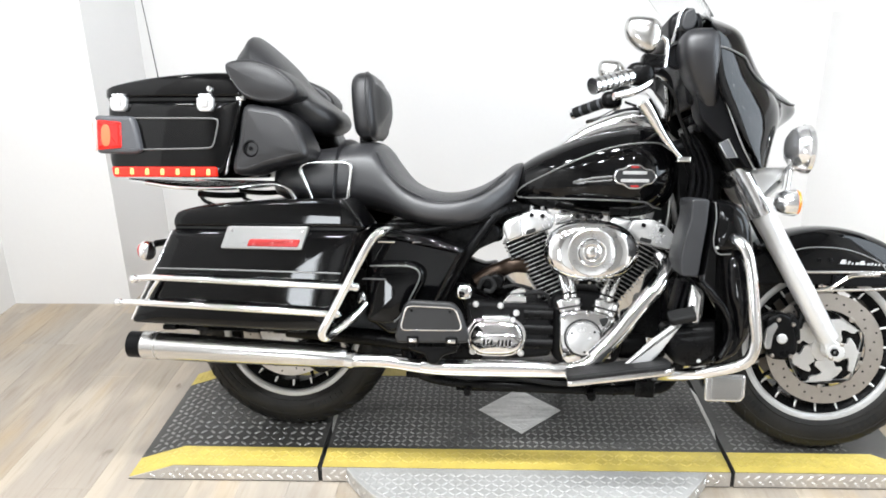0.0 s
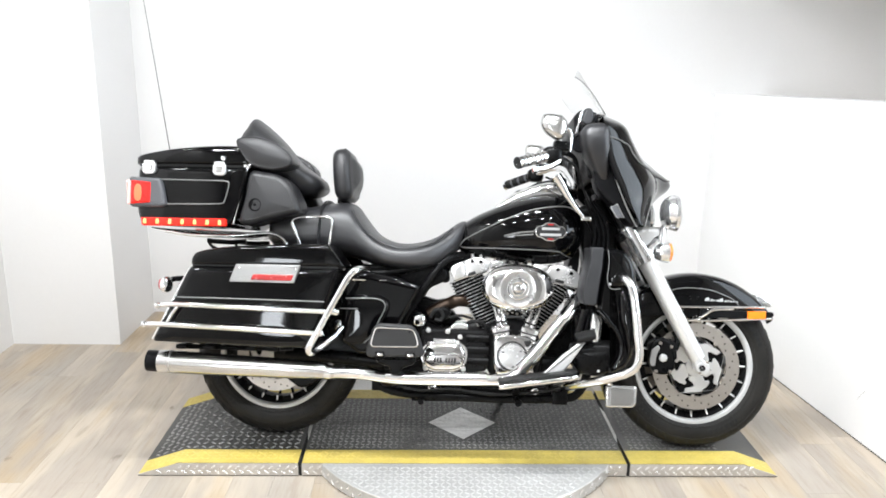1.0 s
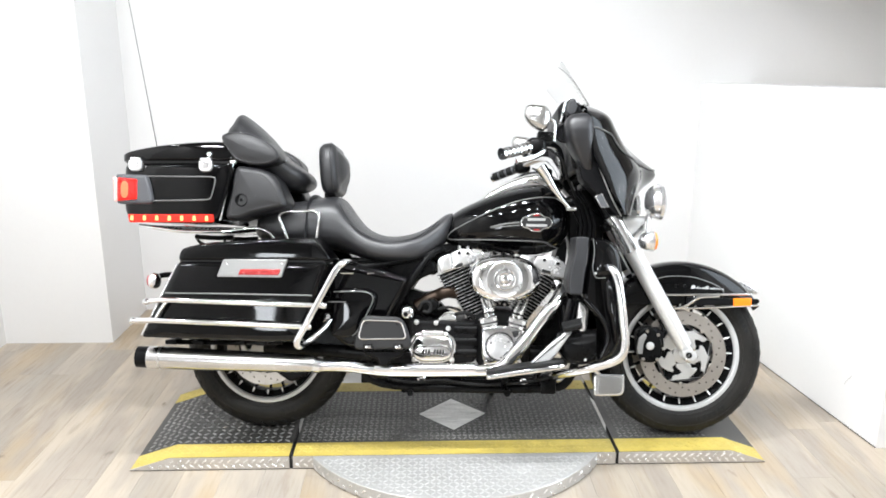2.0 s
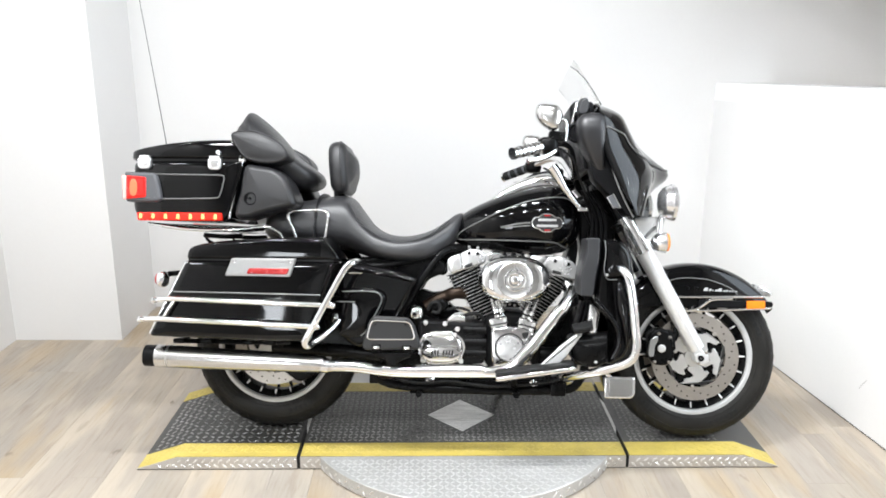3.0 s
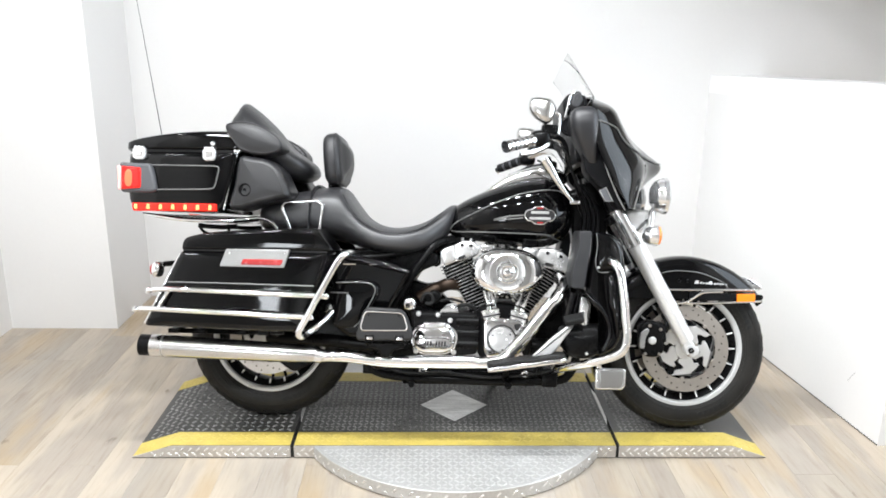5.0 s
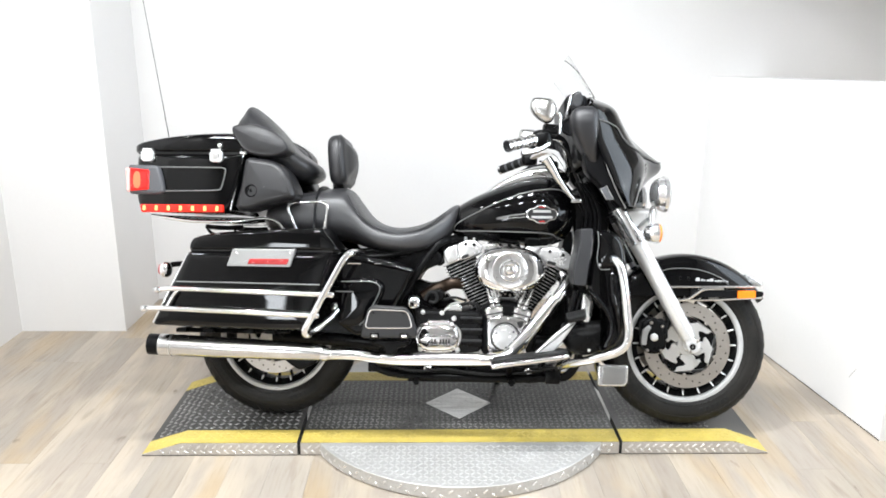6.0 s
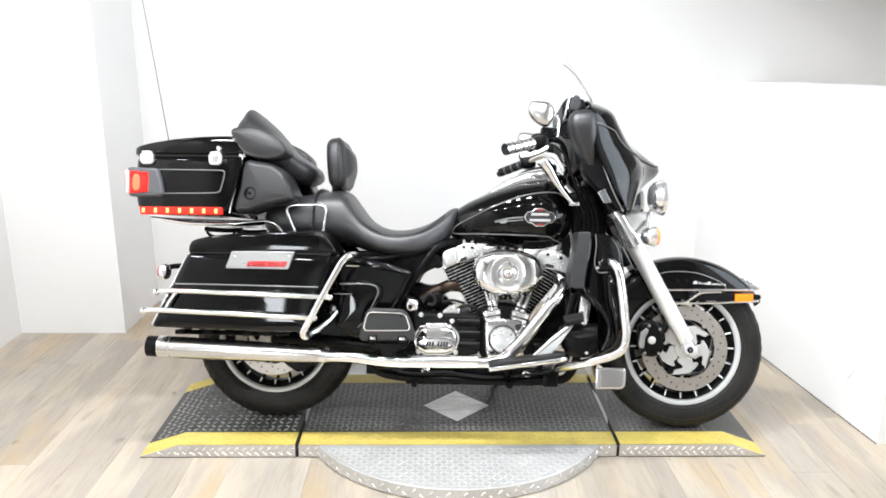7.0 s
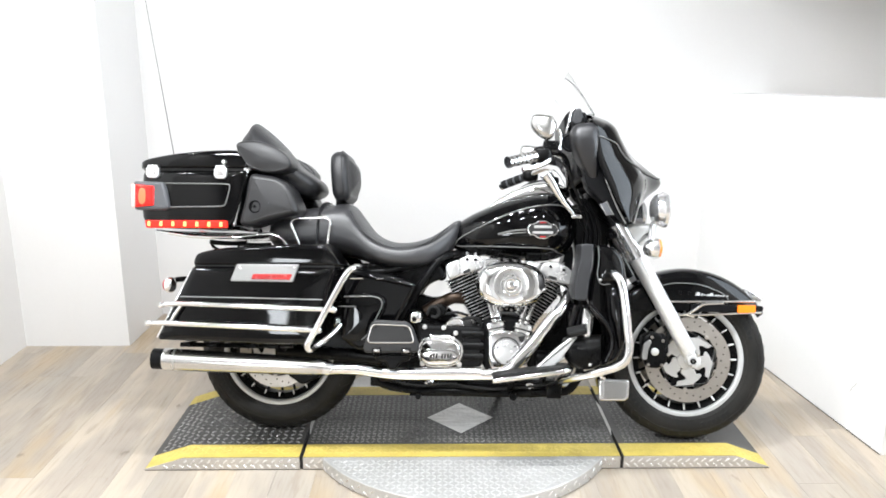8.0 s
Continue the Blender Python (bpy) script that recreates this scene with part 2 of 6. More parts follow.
def plank_material():
    """Washed vinyl-oak boards: cream, honey and grey cloud along the board, fine grain, few dark knots, a tone for each board."""
    m = bpy.data.materials.new("washed_oak")
    m.use_nodes = True
    n, link = m.node_tree.nodes, m.node_tree.links.new
    p = n["Principled BSDF"]
    p.inputs["Specular IOR Level"].default_value = 0.4
    place, info = n.new("ShaderNodeNewGeometry"), n.new("ShaderNodeObjectInfo")
    shift = n.new("ShaderNodeVectorMath")
    shift.operation = "MULTIPLY_ADD"
    shift.inputs[1].default_value = (0.05, 0.55, 0.0)
    link(info.outputs["Random"], shift.inputs[0])
    link(place.outputs["Position"], shift.inputs[2])

    def cloud(stretch, detail, low, high, rough=0.5):
        mapping, t, r = n.new("ShaderNodeMapping"), n.new("ShaderNodeTexNoise"), n.new("ShaderNodeMapRange")
        mapping.inputs["Scale"].default_value = stretch
        t.inputs["Scale"].default_value, t.inputs["Detail"].default_value, t.inputs["Roughness"].default_value = 1.0, detail, rough
        r.inputs["From Min"].default_value, r.inputs["From Max"].default_value = low, high
        link(shift.outputs[0], mapping.inputs["Vector"])
        link(mapping.outputs[0], t.inputs["Vector"])
        link(t.outputs["Fac"], r.inputs["Value"])
        return r.outputs[0]

    def blend(fac, a, b, mode="MIX"):
        x = n.new("ShaderNodeMix")
        x.data_type, x.blend_type = "RGBA", mode
        link(fac, x.inputs[0])
        for k, v in ((6, a), (7, b)):
            if isinstance(v, tuple):
                x.inputs[k].default_value = (*v, 1)
            else:
                link(v, x.inputs[k])
        return x.outputs[2]

    tone = blend(cloud((8.0, 1.7, 1), 4, 0.44, 0.56), (0.460, 0.396, 0.316), (0.368, 0.319, 0.267))
    tone = blend(cloud((5.5, 1.2, 1), 4, 0.52, 0.64), tone, (0.425, 0.335, 0.228))
    tone = blend(cloud((2.4, 1.2, 1), 2, 0.45, 0.75), tone, (0.350, 0.318, 0.278))
    grain = cloud((75.0, 5.5, 1), 5, 0.40, 0.75, 0.62)
    tone = blend(grain, tone, blend(grain, tone, (0.84, 0.81, 0.78), "MULTIPLY"))
    tone = blend(cloud((18.0, 3.0, 1), 4, 0.62, 0.76), tone, (0.280, 0.231, 0.178))
    tone = blend(cloud((12.0, 5.0, 1), 3, 0.70, 0.78), tone, (0.13, 0.095, 0.065))
    value = n.new("ShaderNodeMapRange")
    value.inputs["To Min"].default_value, value.inputs["To Max"].default_value = 0.90, 1.07
    hsv = n.new("ShaderNodeHueSaturation")
    link(info.outputs["Random"], value.inputs["Value"])
    link(value.outputs[0], hsv.inputs["Value"])
    link(tone, hsv.inputs["Color"])
    link(hsv.outputs[0], p.inputs["Base Color"])
    rough = n.new("ShaderNodeMapRange")
    rough.inputs["To Min"].default_value, rough.inputs["To Max"].default_value = 0.34, 0.55
    link(grain, rough.inputs["Value"])
    link(rough.outputs[0], p.inputs["Roughness"])
    b = n.new("ShaderNodeBump")
    b.inputs["Strength"].default_value, b.inputs["Distance"].default_value = 0.2, 0.001
    link(grain, b.inputs["Height"])
    link(b.outputs[0], p.inputs["Normal"])
    return m


OAK = plank_material()
# Unseen walls round and behind the camera, paled to brighten chrome reflections.
FARWALL = material("unseen_reflector_wall", (0.47, 0.462, 0.45), 0.8, second=(0.41, 0.404, 0.395), scale=1.5, bump=0.1)


# ---------------------------------------------------------------- mesh helpers
def mesh_of(bm, name):
    bmesh.ops.recalc_face_normals(bm, faces=bm.faces)
    data = bpy.data.meshes.new(name)
    bm.to_mesh(data)
    bm.free()
    return data


def smooth(data, angle=40):
    data.polygons.foreach_set("use_smooth", [True] * len(data.polygons))
    data.set_sharp_from_angle(angle=radians(angle))


def part(name, bm, mat, parent=None, label="", angle=40, kind=""):
    """Links a bmesh as one mesh object under a thing or under a part."""
    data = mesh_of(bm, name)
    smooth(data, angle)
    data.materials.append(mat)
    ob = new(name, data)
    if parent:
        ob.parent = parent
    return tagged(ob, label=label, kind=kind)


def thing(name, label, category, m=None, group=""):
    ob = new(name)
    ob.empty_display_size = 0.1
    if m is not None:
        ob.matrix_world = m
    return tagged(ob, label, category, group)


def box(x0, x1, y0, y1, z0, z1, bevel=0.0, segments=2, bm=None):
    bm2 = bmesh.new()
    bmesh.ops.create_cube(bm2, size=1)
    for v in bm2.verts:
        v.co = Vector(((x0 + x1) / 2 + v.co.x * (x1 - x0), (y0 + y1) / 2 + v.co.y * (y1 - y0), (z0 + z1) / 2 + v.co.z * (z1 - z0)))
    if bevel:
        bmesh.ops.bevel(bm2, geom=bm2.edges[:], offset=bevel, segments=segments, affect="EDGES", profile=0.5)
    return merge(bm, bm2)


def merge(bm, bm2):
    if bm is None:
        return bm2
    data = bpy.data.meshes.new("tmp")
    bm2.to_mesh(data)
    bm2.free()
    bm.from_mesh(data)
    bpy.data.meshes.remove(data)
    return bm


def moved(bm, m):
    bmesh.ops.transform(bm, matrix=m, verts=bm.verts[:])
    return bm


def rings_to_mesh(rings, closed=True, caps=True, bm=None):
    """Skins rings of equal length."""
    bm = bm or bmesh.new()
    vs = [[bm.verts.new(p) for p in ring] for ring in rings]
    n = len(rings[0])
    for a, b in zip(vs, vs[1:]):
        for i in range(n if closed else n - 1):
            j = (i + 1) % n
            bm.faces.new((a[i], a[j], b[j], b[i]))
    if caps and closed:
        for ring in (vs[0], vs[-1]):
            bm.faces.new(ring)
    return bm


def curve_points(points, steps=6, closed=False):
    """Catmull-Rom through the points."""
    pts = [Vector(p) for p in points]
    n = len(pts)
    out = []
    for i in range(n if closed else n - 1):
        if closed:
            a, b, c, d = pts[(i - 1) % n], pts[i], pts[(i + 1) % n], pts[(i + 2) % n]
        else:
            b, c = pts[i], pts[i + 1]
            a = pts[i - 1] if i else b * 2 - c
            d = pts[i + 2] if i + 2 < n else c * 2 - b
        for k in range(steps):
            t = k / steps
            out.append(0.5 * (2 * b + (c - a) * t + (2 * a - 5 * b + 4 * c - d) * t * t + (3 * b - a - 3 * c + d) * t ** 3))
    if not closed:
        out.append(pts[-1])
    return out


def tube(points, r, sides=12, steps=6, closed=False, bm=None, radii=None, flat=1.0):
    """A round bar along a smooth line; radii: one for each point given."""
    pts = curve_points(points, steps, closed)
    if radii:
        rr = [v.x for v in curve_points([(q, 0, 0) for q in radii], steps, closed)]
    else:
        rr = [r] * len(pts)
    n = len(pts)
    rings = []
    up = None
    for i, p in enumerate(pts):
        a, b = (pts[(i - 1) % n], pts[(i + 1) % n]) if closed else (pts[max(i - 1, 0)], pts[min(i + 1, n - 1)])
        d = (b - a).normalized()
        if up is None:
            up = Vector((0, 0, 1)) if abs(d.z) < 0.9 else Vector((1, 0, 0))
        side = d.cross(up).normalized()
        up = side.cross(d).normalized()
        rings.append([p + (side * math.cos(k * math.tau / sides) + up * math.sin(k * math.tau / sides) * flat) * rr[i] for k in range(sides)])
    if closed:
        rings.append(rings[0])
    return rings_to_mesh(rings, True, not closed, bm)


def lathe(profile, centre=(0, 0, 0), axis="y", sides=48, bm=None, caps=True):
    """Turns (radius, along) pairs about an axis through centre."""
    rings = []
    for r, h in profile:
        ring = []
        for k in range(sides):
            a = k * math.tau / sides
            c, s = r * math.cos(a), r * math.sin(a)
            p = {"y": (c, h, s), "z": (c, s, h), "x": (h, c, s)}[axis]
            ring.append(Vector(p) + Vector(centre))
        rings.append(ring)
    return rings_to_mesh(rings, True, caps, bm)


def offset2(poly, d):
    """Moves a closed outline inwards by d (counter-clockwise or not)."""
    n = len(poly)
    area2 = sum(poly[i][0] * poly[(i + 1) % n][1] - poly[(i + 1) % n][0] * poly[i][1] for i in range(n))
    s = 1 if area2 > 0 else -1
    out = []
    for i in range(n):
        a, b, c = Vector(poly[i - 1]), Vector(poly[i]), Vector(poly[(i + 1) % n])
        e, g = (b - a).normalized(), (c - b).normalized()
        m = Vector((-(e.y + g.y), e.x + g.x))
        if m.length < 1e-6:
            m = Vector((-e.y, e.x))
        m.normalize()
        k = max(0.35, abs(m.dot(Vector((-e.y, e.x)))))
        out.append(b + m * (s * d / k))
    return out


def rounded(poly, r, steps=4):
    """An outline with its corners rounded."""
    n = len(poly)
    out = []
    for i in range(n):
        a, b, c = Vector(poly[i - 1]), Vector(poly[i]), Vector(poly[(i + 1) % n])
        la, lc = (a - b).length, (c - b).length
        q = min(r, la * 0.45, lc * 0.45)
        p0, p1 = b + (a - b) / la * q, b + (c - b) / lc * q
        for k in range(steps + 1):
            t = k / steps
            out.append(p0 * (1 - t) ** 2 + b * 2 * t * (1 - t) + p1 * t * t)
    return out


def slab(outline, y0, y1, edge=0.01, n=4, bulge=0.0, bm=None, plane="xz"):
    """A thick plate of the outline in the xz plane between y0 and y1, with rounded edges; bulge: how far the middle of the y0 face stands out."""
    s = 1 if y1 > y0 else -1
    edge = min(edge, abs(y1 - y0) * 0.49)
    rings = []

    def ring(inset, y):
        q = offset2(outline, inset) if inset else [Vector(p) for p in outline]
        return [Vector((p.x, y, p.y)) if plane == "xz" else (Vector((p.x, p.y, y)) if plane == "xy" else Vector((y, p.x, p.y))) for p in q]

    if bulge:
        cx = sum(p[0] for p in outline) / len(outline)
        cz = sum(p[1] for p in outline) / len(outline)
        base = offset2(outline, edge)
        for f in (0.05, 0.35, 0.6, 0.82):
            q = [(cx + (p.x - cx) * f, cz + (p.y - cz) * f) for p in base]
            y = y0 - s * bulge * (1 - f * f)
            rings.append([Vector((a, y, b)) if plane == "xz" else (Vector((a, b, y)) if plane == "xy" else Vector((y, a, b))) for a, b in q])
    else:
        rings.append(ring(edge + 0.0012, y0))
    for k in range(n + 1):
        a = k / n * math.pi / 2
        rings.append(ring(edge * (1 - math.sin(a)), y0 + s * edge * (1 - math.cos(a))))
    for k in range(n + 1):
        a = k / n * math.pi / 2
        rings.append(ring(edge * (1 - math.cos(a)), y1 - s * edge * (1 - math.sin(a))))
    rings.append(ring(edge + 0.0012, y1))
    return rings_to_mesh(rings, True, True, bm)


def egg(cx, cy, cz, rx, ry, rz, power=2.0, n=20, m=12, bm=None):
    """A rounded body with superellipse sections."""
    def se(v, p):
        return math.copysign(abs(v) ** (2 / p), v)
    rings = []
    for j in range(m + 1):
        b = -math.pi / 2 + math.pi * (0.02 + 0.96 * j / m)
        cb, sb = se(math.cos(b), power), se(math.sin(b), power)
        rings.append([Vector((cx + rx * cb * se(math.cos(i * math.tau / n), power), cy + ry * cb * se(math.sin(i * math.tau / n), power), cz + rz * sb)) for i in range(n)])
    return rings_to_mesh(rings, True, True, bm)


def loft_x(sections, n=28, bm=None):
    """Sections along x: (x, half width, z low, z high, power, y centre). Closed body with superellipse rings."""
    rings = []
    for x, w, z0, z1, p, yc in sections:
        ring = []
        for k in range(n):
            a = k * math.tau / n
            c, s = math.cos(a), math.sin(a)
            ring.append(Vector((x, yc + w * math.copysign(abs(c) ** (2 / p), c), (z0 + z1) / 2 + (z1 - z0) / 2 * math.copysign(abs(s) ** (2 / p), s))))
        rings.append(ring)
    return rings_to_mesh(rings, True, True, bm)


# ---------------------------------------------------------------- the room
FLOOR_Y0, BACK, COLX, COLY = -4.9, 3.50, -1.65, 2.98


def right_x(y):
    return 1.729 - 0.111 * (y - 1.8)


def wall_box(name, x0, x1, y0, y1, z0, z1, label, mat=None):
    ob = part(name, box(x0, x1, y0, y1, z0, z1), mat or WALL)
    return tagged(ob, label, "wall", kind="structure")


floor = tagged(part("floor", box(LEFT - 0.1, 3.2, FLOOR_Y0 - 0.1, BACK + 0.1, -0.12, -0.012), BASEFLOOR),
               "pale washed oak plank floor of a showroom", "floor", kind="structure")
wall_box("wall_back", LEFT - 0.1, 3.2, BACK, BACK + 0.12, 0, CEILING, "plain bright white painted wall behind the motorcycle")
wall_box("wall_left", LEFT - 0.12, LEFT, 0.0, BACK, 0, CEILING, "white painted side wall")
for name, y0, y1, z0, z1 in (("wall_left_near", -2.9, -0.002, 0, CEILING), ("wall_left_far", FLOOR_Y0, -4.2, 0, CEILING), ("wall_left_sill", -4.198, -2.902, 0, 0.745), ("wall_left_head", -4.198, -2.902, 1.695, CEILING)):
    wall_box(name, LEFT - 0.12, LEFT, y0, y1, z0, z1, "unseen near side wall round the window, paled to brighten the chrome", FARWALL)
wall_box("wall_column", LEFT, COLX, COLY, BACK, 0, CEILING, "white boxed-out wall column standing on the wooden floor")
wall_box("wall_front_left", LEFT - 0.12, -0.4, FLOOR_Y0 - 0.12, FLOOR_Y0, 0, CEILING, "unseen wall closing the room, paled to brighten the chrome", FARWALL)
wall_box("wall_front_right", -0.398, 3.2, FLOOR_Y0 - 0.12, FLOOR_Y0, 0, CEILING, "unseen wall closing the room, paled to brighten the chrome", FARWALL)
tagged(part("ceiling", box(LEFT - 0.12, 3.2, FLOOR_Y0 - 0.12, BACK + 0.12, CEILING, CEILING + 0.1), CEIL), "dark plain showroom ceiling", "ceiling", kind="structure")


def slanted(name, offset0, offset1, z0, z1, mat, label, category="wall", ya=-0.5, yb=3.5):
    """A length of the slanting side wall, between two offsets from its face."""
    bm = bmesh.new()
    ring = [(right_x(ya) + offset0, ya), (right_x(ya) + offset1, ya), (right_x(yb) + offset1, yb), (right_x(yb) + offset0, yb)]
    rise = lambda z, y: z + (0.032 * (3.5 - y) - 0.028 if 1.0 < z < 1.5 else 0)
    rings_to_mesh([[Vector((x, y, rise(z, y))) for x, y in ring] for z in (z0, z1)], True, True, bm)
    return tagged(part(name, bm, mat), label, category, kind="structure")


slanted("wall_right", 0.0, 0.30, 0, 1.24, WALL, "low white half-wall along the side of the bay", ya=1.80)
SCUFF = material("grey_scuff", (0.50, 0.49, 0.48), 0.8, second=(0.65, 0.64, 0.63), scale=60)
part("scuff", tube([(1.7080, 1.989, 0.2205), (1.7068, 2.000, 0.204), (1.7060, 2.008, 0.196), (1.7042, 2.024, 0.168)], 0.0016, 6, 4), SCUFF, bpy.data.objects["wall_right"], "small grey scuff on the wall")
slanted("trim_foot", -0.002, -0.0005, 0.0005, 0.0035, GAP, "thin dark joint along the foot of the half-wall", "trim", ya=1.80, yb=3.49)
slanted("trim", -0.0025, 0.30, 1.24, 1.335, TRIM, "white flat cap board along the top of the half-wall", "trim", ya=1.80)
slanted("wall_right_end", 0.0, 0.30, 0, 2.60, WALL, "white wall beside a bright glazed doorway", ya=-0.5, yb=0.40)
slanted("door_1", 0.10, 0.13, 0, 2.60, LAMPGLASS, "bright glazed side doorway", "door", ya=0.402, yb=1.798).visible_shadow = False
# Out of view: upper wall added to keep the spots off the side room.
slanted("wall_right_header", 0.0, 0.30, 2.05, 2.60, WALL, "unseen wall added over the half-wall to shade the side room", ya=1.80)
slanted("wall_right_top", 0.0, 0.30, 2.602, CEILING, WALL, "unseen wall added above the doorway and the half-wall")
BEIGE = material("beige_wall_paint", (0.74, 0.69, 0.635), 0.75, second=(0.70, 0.65, 0.595), scale=1.5, fine=60, bump=0.1)
wall_box("wall_far_right", 3.2, 3.32, -0.5, BACK, 0, CEILING, "dim beige wall seen over the half-wall", BEIGE)
wall_box("wall_side_room", 2.3, 3.2, -0.62, -0.5, 0, CEILING, "white end wall of the side room")
slanted("wall_right_far", 0.0, 0.30, 0, CEILING, FARWALL, "unseen wall closing the room, paled to brighten the chrome", ya=FLOOR_Y0, yb=-0.502)


# ---------------------------------------------------------------- turntable and platform
def lugs(inside, x0, x1, y0, y1, z_at, pitch=0.0205, size=(0.0118, 0.0031, 0.0016)):
    """Raised tread bars of checker plate, turned this way and that, joined; z_at gives the plate's height or None where there is no bar."""
    bm = bmesh.new()
    a, b, h = size
    i0, i1, j0, j1 = int(x0 / pitch) - 1, int(x1 / pitch) + 2, int(y0 / pitch) - 1, int(y1 / pitch) + 2
    for i in range(i0, i1):
        for j in range(j0, j1):
            x, y = i * pitch, j * pitch
            if not (x0 < x < x1 and y0 < y < y1) or not inside(x, y):
                continue
            turn = 0.72 if (i + j) % 2 else -0.72
            c, s = math.cos(turn), math.sin(turn)
            low, top = [], []
            for u, v in ((-1, 0), (-0.6, -1), (0.6, -1), (1, 0), (0.6, 1), (-0.6, 1)):
                for ring, k, up in ((low, 1.0, -0.0004), (top, 0.72, h)):
                    px, py = x + (u * a * c - v * b * s) * k, y + (u * a * s + v * b * c) * k
                    ring.append(bm.verts.new((px, py, z_at(px, py) + up)))
            for q in range(6):
                r = (q + 1) % 6
                bm.faces.new((low[q], low[r], top[r], top[q]))
            bm.faces.new(top)
    return bm


def face_lugs(spots, size=(0.0125, 0.0036, 0.0016)):
    """Tread bars on upright faces: (place, across, up, out) each."""
    bm = bmesh.new()
    a, b, h = size
    for n, (p, across, up, out) in enumerate(spots):
        c, s = math.cos(0.72), math.sin(0.72) * (1 if n % 2 else -1)
        low, top = [], []
        for u, v in ((-1, 0), (-0.6, -1), (0.6, -1), (1, 0), (0.6, 1), (-0.6, 1)):
            for ring, k, lift in ((low, 1.0, -0.0004), (top, 0.72, h)):
                ring.append(bm.verts.new(p + across * ((u * a * c - v * b * s) * k) + up * ((u * a * s + v * b * c) * k) + out * lift))
        for q in range(6):
            r = (q + 1) % 6
            bm.faces.new((low[q], low[r], top[r], top[q]))
        bm.faces.new(top)
    return bm


TOP = 0.052
FINE, COARSE = (0.0215, (0.0105, 0.0032, 0.0016)), (0.0290, (0.0128, 0.0042, 0.0022))
PX0, PX1, PY0, PY1 = -1.109, 1.252, 1.710, 2.336
RAMP_L, RAMP_R = -0.962, 1.120
CX, CY, DIAMOND = 0.088, 2.030, 0.136


def plate_z(x, y):
    if x < RAMP_L:
        return max(0.004, 0.004 + (TOP - 0.004) * (x - PX0) / (RAMP_L - PX0))
    if x > RAMP_R:
        return max(0.004, 0.004 + (TOP - 0.004) * (PX1 - x) / (PX1 - RAMP_R))
    return TOP


def section(name, x0, x1, label):
    """One length of the platform, its ends ramped down where they meet the floor."""
    bm = bmesh.new()
    xs = sorted({x0, x1} | ({RAMP_L} if x0 < RAMP_L < x1 else set()) | ({RAMP_R} if x0 < RAMP_R < x1 else set()))
    rings = []
    for x in xs:
        z = plate_z(x, 0)
        rings.append([Vector((x, PY0, 0.0)), Vector((x, PY1, 0.0)), Vector((x, PY1, z)), Vector((x, PY0, z))])
    rings_to_mesh(rings, True, True, bm)
    return part(name, bm, DARKPLATE, platform, label, angle=20)


def strip(name, x0, x1, y0, y1, mat, parent, label, lift=0.0012):
    bm = bmesh.new()
    xs = sorted({x0, x1} | ({RAMP_L} if x0 < RAMP_L < x1 else set()) | ({RAMP_R} if x0 < RAMP_R < x1 else set()))
    rings = [[Vector((x, y0, plate_z(x, 0) - 0.001)), Vector((x, y1, plate_z(x, 0) - 0.001)), Vector((x, y1, plate_z(x, 0) + lift)), Vector((x, y0, plate_z(x, 0) + lift))] for x in xs]
    rings_to_mesh(rings, True, True, bm)
    return part(name, bm, mat, parent, label, angle=20)


